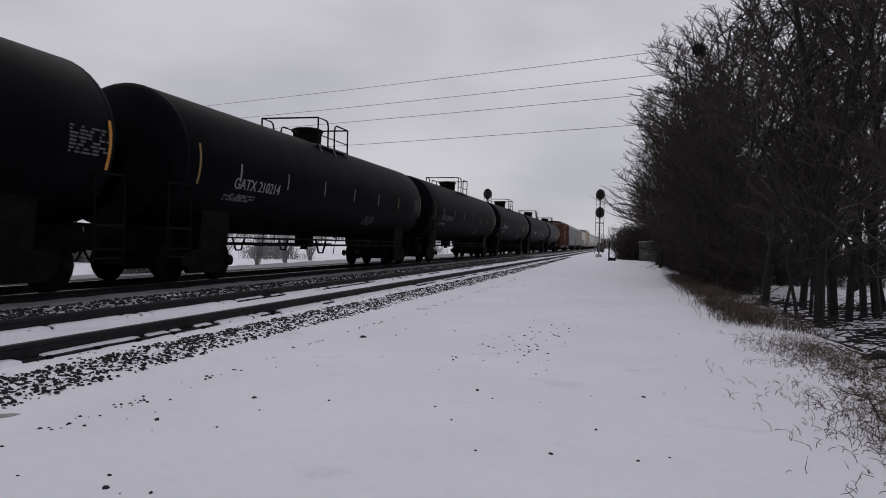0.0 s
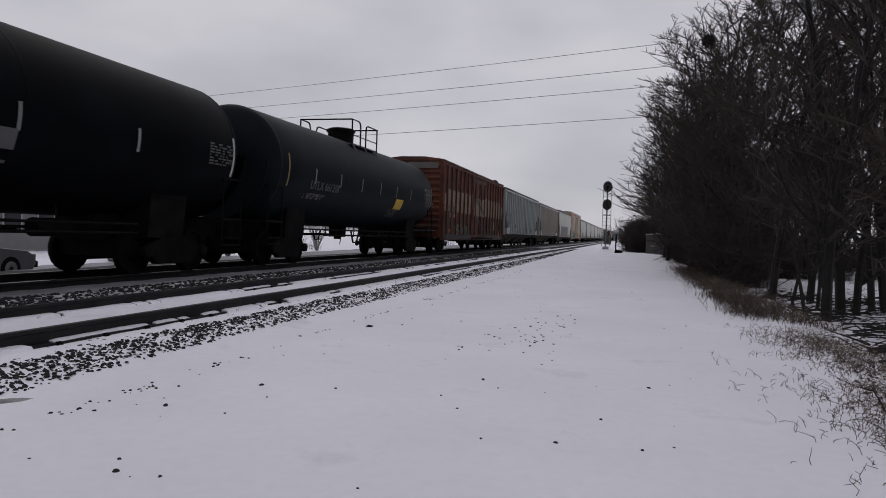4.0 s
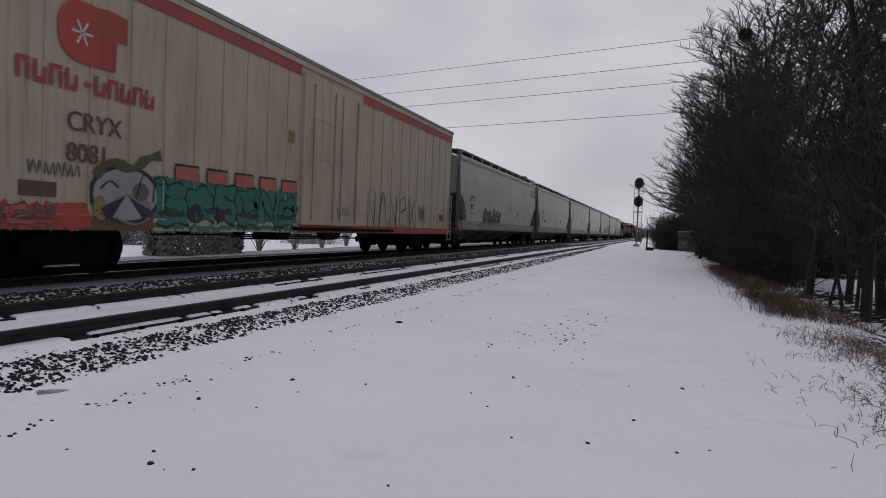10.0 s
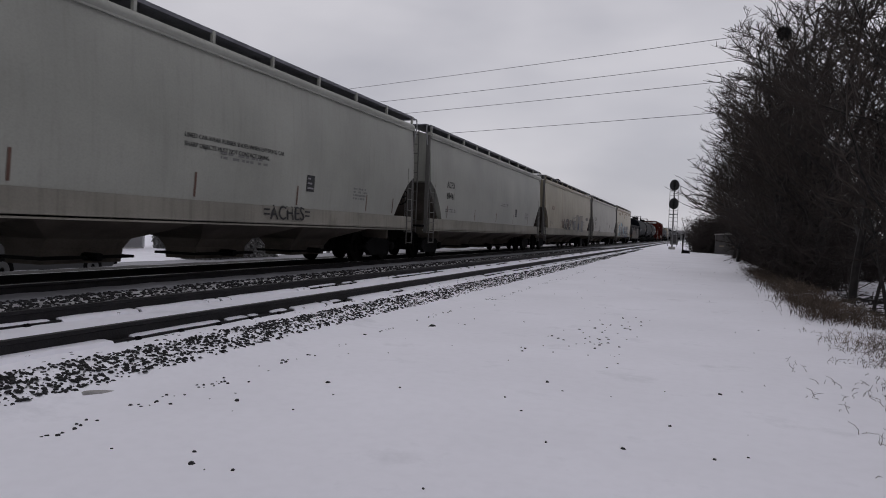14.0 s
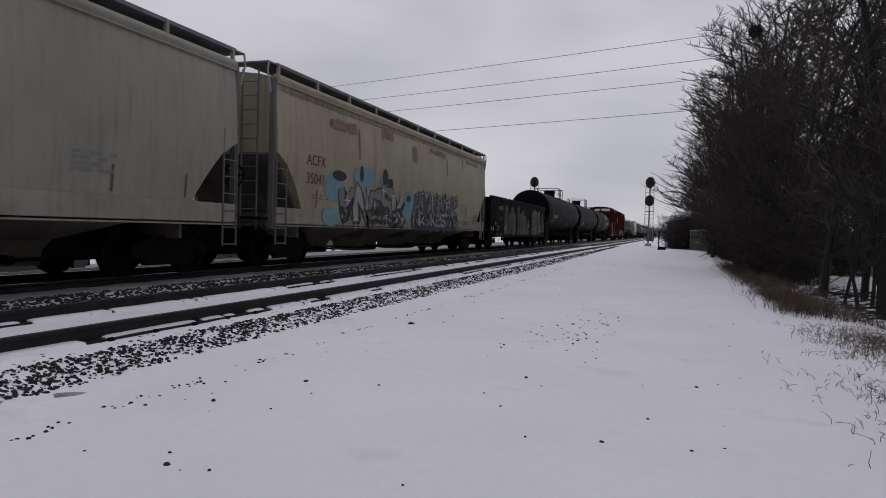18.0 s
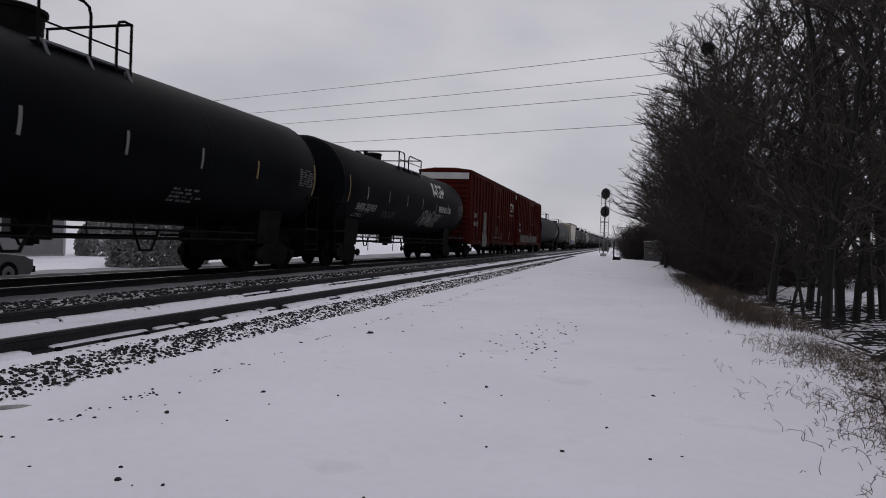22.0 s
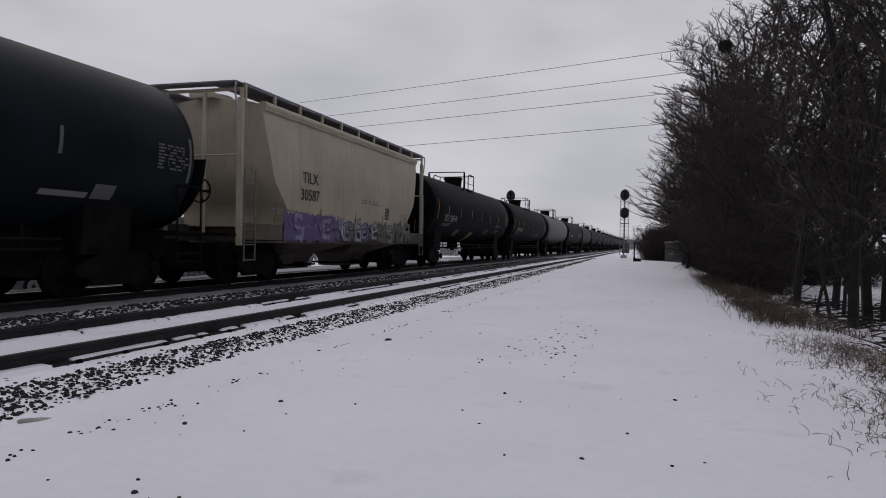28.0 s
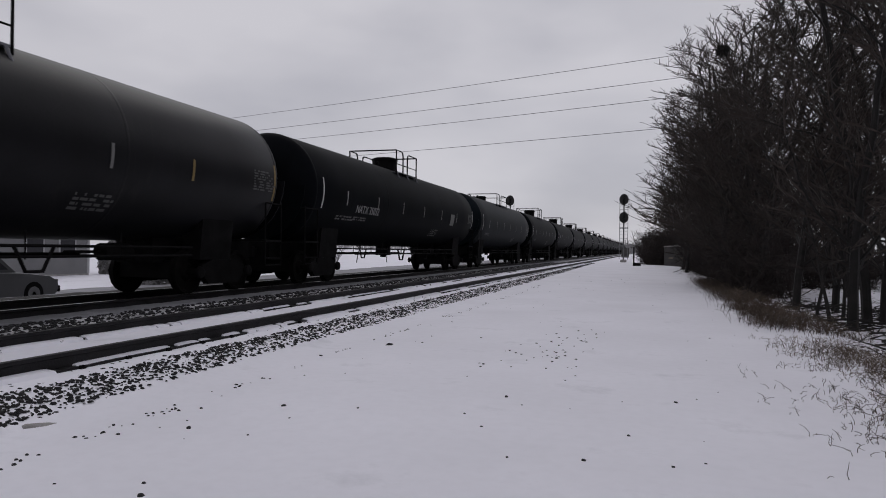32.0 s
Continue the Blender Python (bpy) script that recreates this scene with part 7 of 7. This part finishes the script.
for k in range(5):
    rng = random.Random(200 + k)
    b = Shape()
    for q in range(16):
        p = Vector((rng.gauss(0, 0.35), rng.gauss(0, 0.35), -0.1))
        d = Vector((rng.gauss(0, 0.38), rng.gauss(0, 0.38), 1)).normalized()
        h = rng.uniform(1.4, 3.0)
        pts = [p + d * h * t + Vector((rng.gauss(0, 0.07), rng.gauss(0, 0.07), 0)) for t in (0, 0.33, 0.66, 1.0)]
        b.tube(pts, 0.016, 3, 0.006, caps=False)
        for w in range(10):
            i = rng.randrange(0, 3)
            s0 = pts[i].lerp(pts[i + 1], rng.random())
            e = Vector((rng.gauss(0, 1), rng.gauss(0, 1), rng.gauss(0.4, 0.6))).normalized() * rng.uniform(0.3, 0.9)
            mid = s0 + e * 0.5 + Vector((rng.gauss(0, 0.05), rng.gauss(0, 0.05), rng.gauss(0, 0.05)))
            b.tube([s0, mid, s0 + e], 0.010, 3, 0.005, caps=False)
            for z in range(2):
                g = Vector((rng.gauss(0, 1), rng.gauss(0, 1), rng.gauss(0.2, 0.7))).normalized() * rng.uniform(0.15, 0.5)
                b.tube([mid, mid + g], 0.007, 3, 0.004, caps=False)
    bushes.append(b.mesh("brush", BRUSH))
rng = random.Random(77)
spots = []
for k in range(150):
    y = 19 + 61 * rng.random() ** 1.2
    lead = 3.15 + 0.014 * y
    x = lead + 0.35 * abs(rng.gauss(0, 1.6)) * (1 + 0.03 * y)
    if y > 33 or x < 0.166 * y:
        spots.append((x, y, rng.uniform(0.8, 1.3)))
for k in range(80):
    y = rng.uniform(34, 56)
    spots.append((rng.uniform(5.2, 0.37 * y), y, rng.uniform(0.65, 1.1)))
for k in range(80):
    y = rng.uniform(62.2, 74)
    spots.append((0.75 + 3.4 * rng.random() ** 1.3 + 0.02 * (y - 62), y, rng.uniform(0.95, 1.3)))
for k, (x, y, s) in enumerate(spots):
    ob = tagged(new("brush", bushes[k % 5]), "dense leafless brush at the edge of the wood", "bush", "brush along the wood", "stuff")
    ob.matrix_basis = pose(x, y, ground_height(x, y), rng.uniform(-6, 6), rng.uniform(-6, 6), rng.uniform(0, 360)) @ Matrix.Diagonal((s * 1.15, s * 1.15, s, 1))


# ---- grass, litter and fallen sticks ----
def blades(name, label, material, spots, h, w, seed):
    rng = random.Random(seed)
    s = Shape()
    for x, y, n, rad in spots:
        for _ in range(n):
            px, py = x + rng.gauss(0, rad), y + rng.gauss(0, rad)
            z = ground_height(px, py) - 0.01
            a, lean, hh = rng.uniform(0, 6.28), rng.uniform(0.2, 2.6), h * rng.uniform(0.25, 1.15) * (0.55 + 0.8 * abs(noise.noise((x * 1.4, y * 0.9, 6))))
            dx, dy = math.cos(a) * lean * hh, math.sin(a) * lean * hh
            ox, oy = -math.sin(a) * w, math.cos(a) * w
            k = len(s.v)
            s.v += [(px - ox, py - oy, z), (px + ox, py + oy, z), (px + dx * 0.4 + ox * 0.8, py + dy * 0.4 + oy * 0.8, z + hh * 0.65), (px + dx * 0.4 - ox * 0.8, py + dy * 0.4 - oy * 0.8, z + hh * 0.65), (px + dx, py + dy, z + hh * max(0.25, 1.0 - 0.5 * lean))]
            s.f += [(k, k + 1, k + 2, k + 3), (k + 3, k + 2, k + 4)]
    return tagged(new(name, s.mesh(name, material)), label, "grass", kind="stuff")


rng = random.Random(17)
blades("russet_grass", "russet dead grass matted along the edge of the wood", RUSSET, [(1.95 + abs(rng.gauss(0, 0.6)) + 0.012 * y, y, 13, 0.18) for y in [13.2 + 19 * rng.random() ** 1.2 for _ in range(420)] if noise.noise((0, y * 0.55, 2)) > -0.25], 0.40, 0.0045, 1)
blades("edge_grass", "sparse dead grass poking out of the snow", RUSSET, [(1.7 + 0.8 * rng.random() + 0.02 * y, y, 7, 0.25) for y in [20 + 40 * rng.random() for _ in range(150)]], 0.3, 0.007, 2)
def weeds(name, label, material, spots, seed, h, r):
    """Thin drooping stems with a few side sprigs."""
    rng = random.Random(seed)
    s = Shape()
    for x, y, n, rad in spots:
        for _ in range(n):
            px, py = x + rng.gauss(0, rad), y + rng.gauss(0, rad)
            z = ground_height(px, py) - 0.01
            a, hh, bow = rng.uniform(0, 6.28), h * rng.uniform(0.35, 1.2), rng.uniform(0.2, 1.3)
            pts = []
            for t in (0, 0.35, 0.7, 1.0):
                pts.append(Vector((px + math.cos(a) * bow * hh * t * t + rng.gauss(0, 0.008), py + math.sin(a) * bow * hh * t * t + rng.gauss(0, 0.008), z + hh * (t - 0.45 * bow * t * t))))
            s.tube(pts, r, 3, r * 0.5, caps=False)
            for _ in range(rng.randrange(0, 4)):
                q = pts[1].lerp(pts[2], rng.random())
                e = Vector((rng.gauss(0, 1), rng.gauss(0, 1), rng.gauss(0.3, 0.6))).normalized() * hh * rng.uniform(0.15, 0.4)
                s.tube([q, q + e], r * 0.7, 3, r * 0.4, caps=False)
    return tagged(new(name, s.mesh(name, material)), label, "grass", kind="stuff")


weeds("straw_grass", "pale dry grass and weed stems standing in thin snow", STRAW, [(rng.gauss(2.65, 0.38), rng.gauss(9.6, 1.1), 9, 0.13) for _ in range(90)] + [(rng.gauss(2.40, 0.28), rng.gauss(6.1, 0.7), 8, 0.12) for _ in range(80)], 3, 0.16, 0.0030)
weeds("dark_weeds", "dark thin weed stems poking through snow", LITTER, [(rng.gauss(2.5, 0.36), rng.gauss(9.4, 1.1), 7, 0.12) for _ in range(100)] + [(rng.gauss(2.15, 0.33), rng.gauss(6.0, 0.9), 7, 0.12) for _ in range(110)] + [(rng.uniform(0.9, 2.2), rng.uniform(4.0, 9.0), 2, 0.06) for _ in range(28)], 4, 0.12, 0.0030)
weeds("russet_weeds", "tangled russet weed stems along the wood edge", RUSSET, [(1.85 + abs(rng.gauss(0, 0.7)) + 0.012 * y, y, 5, 0.2) for y in [12.8 + 20 * rng.random() ** 1.2 for _ in range(330)]], 5, 0.34, 0.0042)
weeds("pale_weeds", "pale straw stems among russet weeds", STRAW, [(2.0 + abs(rng.gauss(0, 0.7)) + 0.012 * y, y, 3, 0.2) for y in [12.8 + 18 * rng.random() ** 1.2 for _ in range(170)]], 6, 0.38, 0.004)
sticks = Shape()
for k in range(950):
    y = 8.8 + 15 * rng.random() ** 1.3
    x = 3.0 + rng.random() ** 0.8 * 6 + (0.6 if y > 12 else 0)
    a = rng.gauss(0.5, 0.9)
    l = rng.uniform(0.2, 1.3)
    z = ground_height(x, y) + rng.uniform(0.0, 0.10)
    sticks.tube([(x, y, z), (x + l * 0.5 * math.cos(a), y + l * 0.5 * math.sin(a), z + rng.uniform(0, 0.12)), (x + l * math.cos(a), y + l * math.sin(a), z + rng.uniform(-0.02, 0.1))], rng.uniform(0.006, 0.022), 4, 0.004)
tagged(new("fallen_sticks", sticks.mesh("fallen_sticks", BARK)), "dark fallen sticks and branches on the wood floor", "stick", kind="stuff")
for x, y, l, a, r in ((3.75, 20.6, 1.5, 8, 0.045), (4.2, 18.4, 1.8, -30, 0.035), (3.3, 10.4, 3.2, 20, 0.05), (4.2, 11.4, 4.2, -12, 0.07), (3.6, 9.2, 2.6, 40, 0.04), (5.0, 13.0, 5.0, 8, 0.09)):
    ob = tagged(new("fallen_branch", Shape().tube([(0, 0, 0.03), (l * 0.3, 0.1, 0.10), (l * 0.65, -0.08, 0.07), (l, 0.12, 0.16)], r, 6, r * 0.4).tube([(l * 0.5, 0, 0.08), (l * 0.6, 0.35, 0.3)], r * 0.4, 5, 0.008).mesh("fallen_branch", BARK)), "dark fallen branch lying on snow at the wood edge", "branch", "fallen branches")
    ob.matrix_basis = pose(x, y, ground_height(x, y), 0, 0, a)
twig = Shape().tube([(0, 0, 0.0), (-0.06, 0.05, 0.16), (-0.10, 0.1, 0.24), (-0.26, 0.2, 0.27), (-0.40, 0.28, 0.33)], 0.011, 5, 0.004).tube([(-0.1, 0.1, 0.24), (-0.05, 0.2, 0.33)], 0.006, 4, 0.003)
ob = tagged(new("bent_twig", twig.mesh("bent_twig", BARK)), "bent dark twig sticking out of the snow", "stick")
ob.matrix_basis = pose(2.12, 6.2, ground_height(2.12, 6.2) - 0.01, 0, 0, 10) @ Matrix.Diagonal((0.75, 0.75, 0.75, 1))
litter = Shape()
for k in range(3000):
    y = 9 + 26 * rng.random() ** 1.5
    x = 3.1 + rng.random() * 7 + (0.3 if y > 14 else 0)
    s, a = rng.uniform(0.02, 0.06), rng.uniform(0, 6.28)
    z = ground_height(x, y) + 0.008
    i = len(litter.v)
    litter.v += [(x + s * math.cos(a + q * 1.5708), y + s * math.sin(a + q * 1.5708), z + rng.uniform(0, 0.03)) for q in range(4)]
    litter.f.append((i, i + 1, i + 2, i + 3))
for k in range(700):
    y = rng.gauss(7.0, 1.8)
    x = 1.25 + 0.17 * y + abs(rng.gauss(0, 0.5)) - 0.25
    s, a = rng.uniform(0.012, 0.035), rng.uniform(0, 6.28)
    z = ground_height(x, y) + 0.006
    i = len(litter.v)
    litter.v += [(x + s * math.cos(a + q * 1.5708) * (1 if q % 2 else 0.5), y + s * math.sin(a + q * 1.5708), z + rng.uniform(0, 0.03)) for q in range(4)]
    litter.f.append((i, i + 1, i + 2, i + 3))
tagged(new("leaf_litter", litter.mesh("leaf_litter", LITTER)), "brown dead leaves on the snowy wood floor", "leaves", kind="stuff")

# ---- beyond the train ----
def shrub(x, y, w, h, label, seed):
    """A loose thicket of thin grey stems, thinning out upwards."""
    rng = random.Random(seed)
    s = Shape()
    for _ in range(420):
        px, py = x + rng.gauss(0, w * 0.24), y + rng.gauss(0, w * 0.24)
        z = ground_height(px, py) - 0.05
        top = h * rng.uniform(0.45, 1.0) * max(0.3, 1 - ((px - x) / w) ** 2 * 2 - ((py - y) / w) ** 2 * 2)
        d = Vector((rng.gauss(0, 0.3), rng.gauss(0, 0.3), 1)).normalized()
        a, b = Vector((px, py, z)), Vector((px, py, z)) + d * top
        s.tube([a, a.lerp(b, 0.5) + Vector((rng.gauss(0, 0.05), rng.gauss(0, 0.05), 0)), b], 0.014, 3, 0.006, caps=False)
        for _ in range(4):
            q = a.lerp(b, rng.uniform(0.3, 1.0))
            e = Vector((rng.gauss(0, 1), rng.gauss(0, 1), rng.gauss(0.5, 0.6))).normalized() * rng.uniform(0.15, 0.45)
            s.tube([q, q + e], 0.008, 3, 0.004, caps=False)
    return tagged(new("shrub", s.mesh("shrub", HEDGE)), label, "shrub", "shrubs beyond the line")


for k, (px, py, w, h) in enumerate(((-25, 46, 4.5, 1.8), (-24, 84, 5, 2.2))):
    shrub(px, py, w, h, "grey leafless shrub in a snowy field beyond the tracks", 300 + k)


def clipped_bush(name, label, x, y, wx, wy, h, seed, count):
    """A dense trimmed bush: thousands of small leaf sprays over an uneven rounded block."""
    rng = random.Random(seed)
    s = Shape()
    z0 = ground_height(x, y) - 0.05
    for _ in range(count):
        a, u = rng.uniform(0, 6.2832), rng.uniform(-0.1, 1.0)
        c, d = math.cos(a), math.sin(a)
        k = 1 / max(0.001, (abs(c) ** 4 + abs(d) ** 4) ** 0.25)
        r = (1 - max(0, u - 0.55) ** 2 * 2.6) * rng.uniform(0.88, 1.03) * (1 + 0.10 * noise.noise((a * 2.2, u * 3, seed)))
        p = Vector((x + wx * k * c * r, y + wy * k * d * r, z0 + h * u * (1 + 0.05 * noise.noise((a * 3, 1, seed)))))
        e = Vector((rng.gauss(0, 1), rng.gauss(0, 1), rng.gauss(0.3, 0.8))).normalized() * rng.uniform(0.06, 0.15)
        f = e.cross(Vector((rng.gauss(0, 1), rng.gauss(0, 1), rng.gauss(0, 1)))).normalized() * rng.uniform(0.03, 0.07)
        i = len(s.v)
        s.v += [tuple(p - e), tuple(p + f), tuple(p + e), tuple(p - f)]
        s.f.append((i, i + 1, i + 2, i + 3))
    return tagged(new(name, s.mesh(name, HEDGE)), label, "bush", "trimmed bushes beyond the line")


clipped_bush("hedge", "tall trimmed grey-green hedge in snow beyond the tracks", -20.5, 27.0, 0.9, 2.85, 2.7, 310, 15000)
clipped_bush("round_bush", "round trimmed bush beside a pale house", -28.6, 32.2, 0.95, 0.95, 1.9, 311, 4000)
for k, (px, py, h) in enumerate(((-20.4, 32.1, 2.8), (-20.6, 36.2, 2.6), (-20.8, 40.0, 2.8), (-21.4, 45.0, 2.6))):
    rng = random.Random(320 + k)
    s = Shape()
    for _ in range(34):
        d = Vector((rng.gauss(0, 0.20), rng.gauss(0, 0.20), 1)).normalized()
        b0, tip = Vector((px + rng.gauss(0, 0.05), py + rng.gauss(0, 0.05), ground_height(px, py) - 0.05)), h * rng.uniform(0.6, 1.0)
        pts = [b0 + d * tip * t + Vector((d.x, d.y, 0)) * tip * 0.5 * t * t for t in (0, 0.35, 0.7, 1.0)]
        s.tube(pts, 0.022, 4, 0.008, caps=False)
        for _ in range(4):
            q = pts[1].lerp(pts[3], rng.random())
            s.tube([q, q + Vector((rng.gauss(0, 0.15), rng.gauss(0, 0.15), rng.uniform(0.1, 0.4)))], 0.010, 3, 0.005, caps=False)
    tagged(new("vase_shrub", s.mesh("vase_shrub", HEDGE)), "upright grey leafless shrub spreading from one foot", "shrub", "vase-shaped shrubs beyond the line")


def parked_car(x, y):
    """A saloon car standing along the far side of the line, its nose towards +y."""
    auto = thing("parked_car", "grey saloon car parked in snow beyond the tracks", "car")
    auto.matrix_basis = pose(x, y, ground_height(x, y) - 0.05, 0, 0, 0) @ Matrix.Diagonal((1.0, 1.0, 1.08, 1))
    out = [(-2.3, 0.30), (2.15, 0.28), (2.28, 0.45), (2.22, 0.66), (1.95, 0.78), (1.0, 0.88), (-1.75, 0.92), (-2.25, 0.86), (-2.34, 0.6)]
    part("body", Shape().rings([[(sx * w, a * (1 - 0.02 * (w > 0.86 * 0 and abs(sx) == 1)), b * (1.0 if w < 0.9 else 0.985)) for a, b in out] for sx, w in ((-1, 0.90), (-1, 0.84), (1, 0.84), (1, 0.90))]), CAR_PAINT, auto, "grey steel car body", True)
    cab = [(-1.9, 0.90), (1.0, 0.86), (0.35, 1.36), (-0.2, 1.45), (-1.05, 1.43), (-1.5, 1.20)]
    part("cabin", Shape().rings([[(sx * w, a, b) for a, b in cab] for sx, w in ((-1, 0.74), (1, 0.74))]), CAR_PAINT, auto)
    for sx in (-1, 1):
        glass = [(-1.35, 0.98), (0.72, 0.96), (0.25, 1.32), (-0.95, 1.36)]
        part("side_window", Shape().prism(glass, "x", *sorted((sx * 0.742, sx * 0.752))), LENS, auto, "dark side glass")
        part("headlamp", Shape().box(*sorted((sx * 0.55, sx * 0.84)), 2.18, 2.27, 0.55, 0.68), INK["silver"], auto)
        for wy in (-1.35, 1.40):
            w = part("wheel", Shape().rings([[(sx * d, wy + r * math.cos(0.3927 * q), 0.32 + r * math.sin(0.3927 * q)) for q in range(16)] for d, r in ((0.72, 0.30), (0.73, 0.32), (0.905, 0.32), (0.915, 0.29))]), IRON, auto, "black rubber tyre", True)
            part("rim", Shape().rings([[(sx * d, wy + r * math.cos(0.3927 * q), 0.32 + r * math.sin(0.3927 * q)) for q in range(16)] for d, r in ((0.912, 0.20), (0.925, 0.19), (0.915, 0.06))]), MAST_GREY, w)
    part("windscreen", Shape().rings([[(-0.66, 0.94, 0.90), (0.66, 0.94, 0.90), (0.60, 0.42, 1.30), (-0.60, 0.42, 1.30)], [(-0.66, 0.96, 0.905), (0.66, 0.96, 0.905), (0.60, 0.44, 1.305), (-0.60, 0.44, 1.305)]]), LENS, auto, "dark windscreen")
    part("snow_on_roof", Shape().rings([[(-0.66, -1.0, 1.43), (0.66, -1.0, 1.43), (0.66, 0.1, 1.42), (-0.66, 0.1, 1.42)], [(-0.6, -0.9, 1.50), (0.6, -0.9, 1.50), (0.6, 0.0, 1.49), (-0.6, 0.0, 1.49)]]), SNOW, auto)
    part("bumper", Shape().box(-0.86, 0.86, 2.20, 2.33, 0.34, 0.50), IRON, auto)


parked_car(-17.1, 13.55)
rng = random.Random(55)
for x, y, h in ((-27.5, 63.0, 4.6), (-26.2, 68.0, 4.2), (-25.0, 72.5, 4.8)):
    a, b = Shape(), Shape()
    grow(a, b, rng, h, 11, (4, 3, 1), 0.3, 0.009)
    sap = thing("sapling", "thin bare sapling in the snow beyond the tracks", "tree", "saplings beyond the line")
    part("trunk", a, BARK, sap)
    part("crown", b, TWIG, sap)
    sap.location = (x, y, ground_height(x, y))
# a pale house in the field
house = thing("house", "low pale-sided house in snow beyond the tracks", "house")
house.location = (-31.6, 25.0, ground_height(-31.6, 25.0))
part("wall", Shape().rings([[(x, y, z) for x, y in ((-3.4, -5.2), (2.6, -5.2), (2.6, 5.2), (-3.4, 5.2))] for z in (-0.2, 2.6)]), SIDING_GREY, house)
part("roof", Shape().prism([(-3.9, 2.5), (3.1, 2.5), (3.1, 2.64), (-0.4, 4.3), (-3.9, 2.64)], "y", -5.6, 5.6), SNOW, house, "low roof covered with snow")
for k in range(16):
    part("siding_board", Shape().prism([(2.60, 0.10 + 0.15 * k), (2.632, 0.10 + 0.15 * k), (2.606, 0.25 + 0.15 * k), (2.60, 0.25 + 0.15 * k)], "y", -5.2, 5.2), SIDING_GREY, house)
part("foundation", Shape().box(2.60, 2.65, -5.2, 5.2, -0.2, 0.10), CONCRETE, house, "pale concrete foundation strip")
part("corner_board", Shape().box(2.60, 2.66, 5.08, 5.24, 0.10, 2.6), SIDING, house)
d = part("door", Shape().box(2.63, 2.69, -1.6, -0.7, 0.10, 2.1), SIDING, house)
part("handle", Shape().box(2.69, 2.72, -0.85, -0.78, 1.0, 1.06), IRON, d)
for y in (-4.0, 1.2, 3.2):
    w = part("window", Shape().box(2.63, 2.68, y, y + 1.1, 1.0, 2.1), SIDING, house, "white window frame")
    part("pane", Shape().box(2.675, 2.69, y + 0.08, y + 1.02, 1.08, 2.02), LENS, w)
# bare woods along the horizon, haze put into their pale grey
far = Shape()
for _ in range(2600):
    y = rng.uniform(480, 760)
    x = rng.uniform(-420, 60) if rng.random() < 0.6 else rng.uniform(-70, 10)
    h = rng.uniform(5, 10) * (0.8 + 0.35 * noise.noise((x * 0.03, 0, 9)))
    lean = rng.gauss(0, 0.6)
    far.tube([(x, y, -0.5), (x + lean * 0.4, y, h * 0.5), (x + lean, y, h)], 0.22, 4, 0.06, caps=False)
    for _ in range(3):
        f = rng.uniform(0.25, 0.8)
        far.tube([(x + lean * f, y, h * f), (x + lean * f + rng.gauss(0, 1.3), y, h * min(1, f + 0.3))], 0.14, 3, 0.04, caps=False)
tagged(new("far_woods", far.mesh("far_woods", HAZED_WOOD)), "bare woods along the horizon, paled by haze in their colour", "woods", kind="stuff")


# ---- what moves ----
RUN = [275.7521, -2.9074, -0.6876, -3.5924]


def run(t):
    """Metres that the train has gone since the start."""
    u = t / 16 - 1
    return sum(c * (u ** (k + 1) - (-1) ** (k + 1)) for k, c in enumerate(RUN))


def motions():
    times = [0.0, 1.0] + [2.0 * k for k in range(1, 16)] + [31.0, 32.0]
    middle = {}
    for car, y in cars:
        middle[car] = y
        walk(car, [(t, pose(FAR_LINE, y - run(t), RAIL_TOP)) for t in times])
    # wheels roll while their car is near
    for car, wheel, offset in wheelsets:
        base = wheel.location.copy()
        ticks = [k for k in range(0, 961) if -12 < middle[car] + offset - run(k / 30) < 30]
        if not ticks:
            continue
        ticks = sorted({0, 960, *ticks})
        angle, rows, last = 0.0, [], None
        for k in ticks:
            if last is not None:
                step = (run(k / 30) - run(last / 30)) / WHEEL_R
                angle += step if k - last == 1 else 0.5
            rows.append((k / 30, Matrix.Translation(base) @ Matrix.Rotation(angle, 4, "X")))
            last = k
        walk(wheel, rows)


motions()
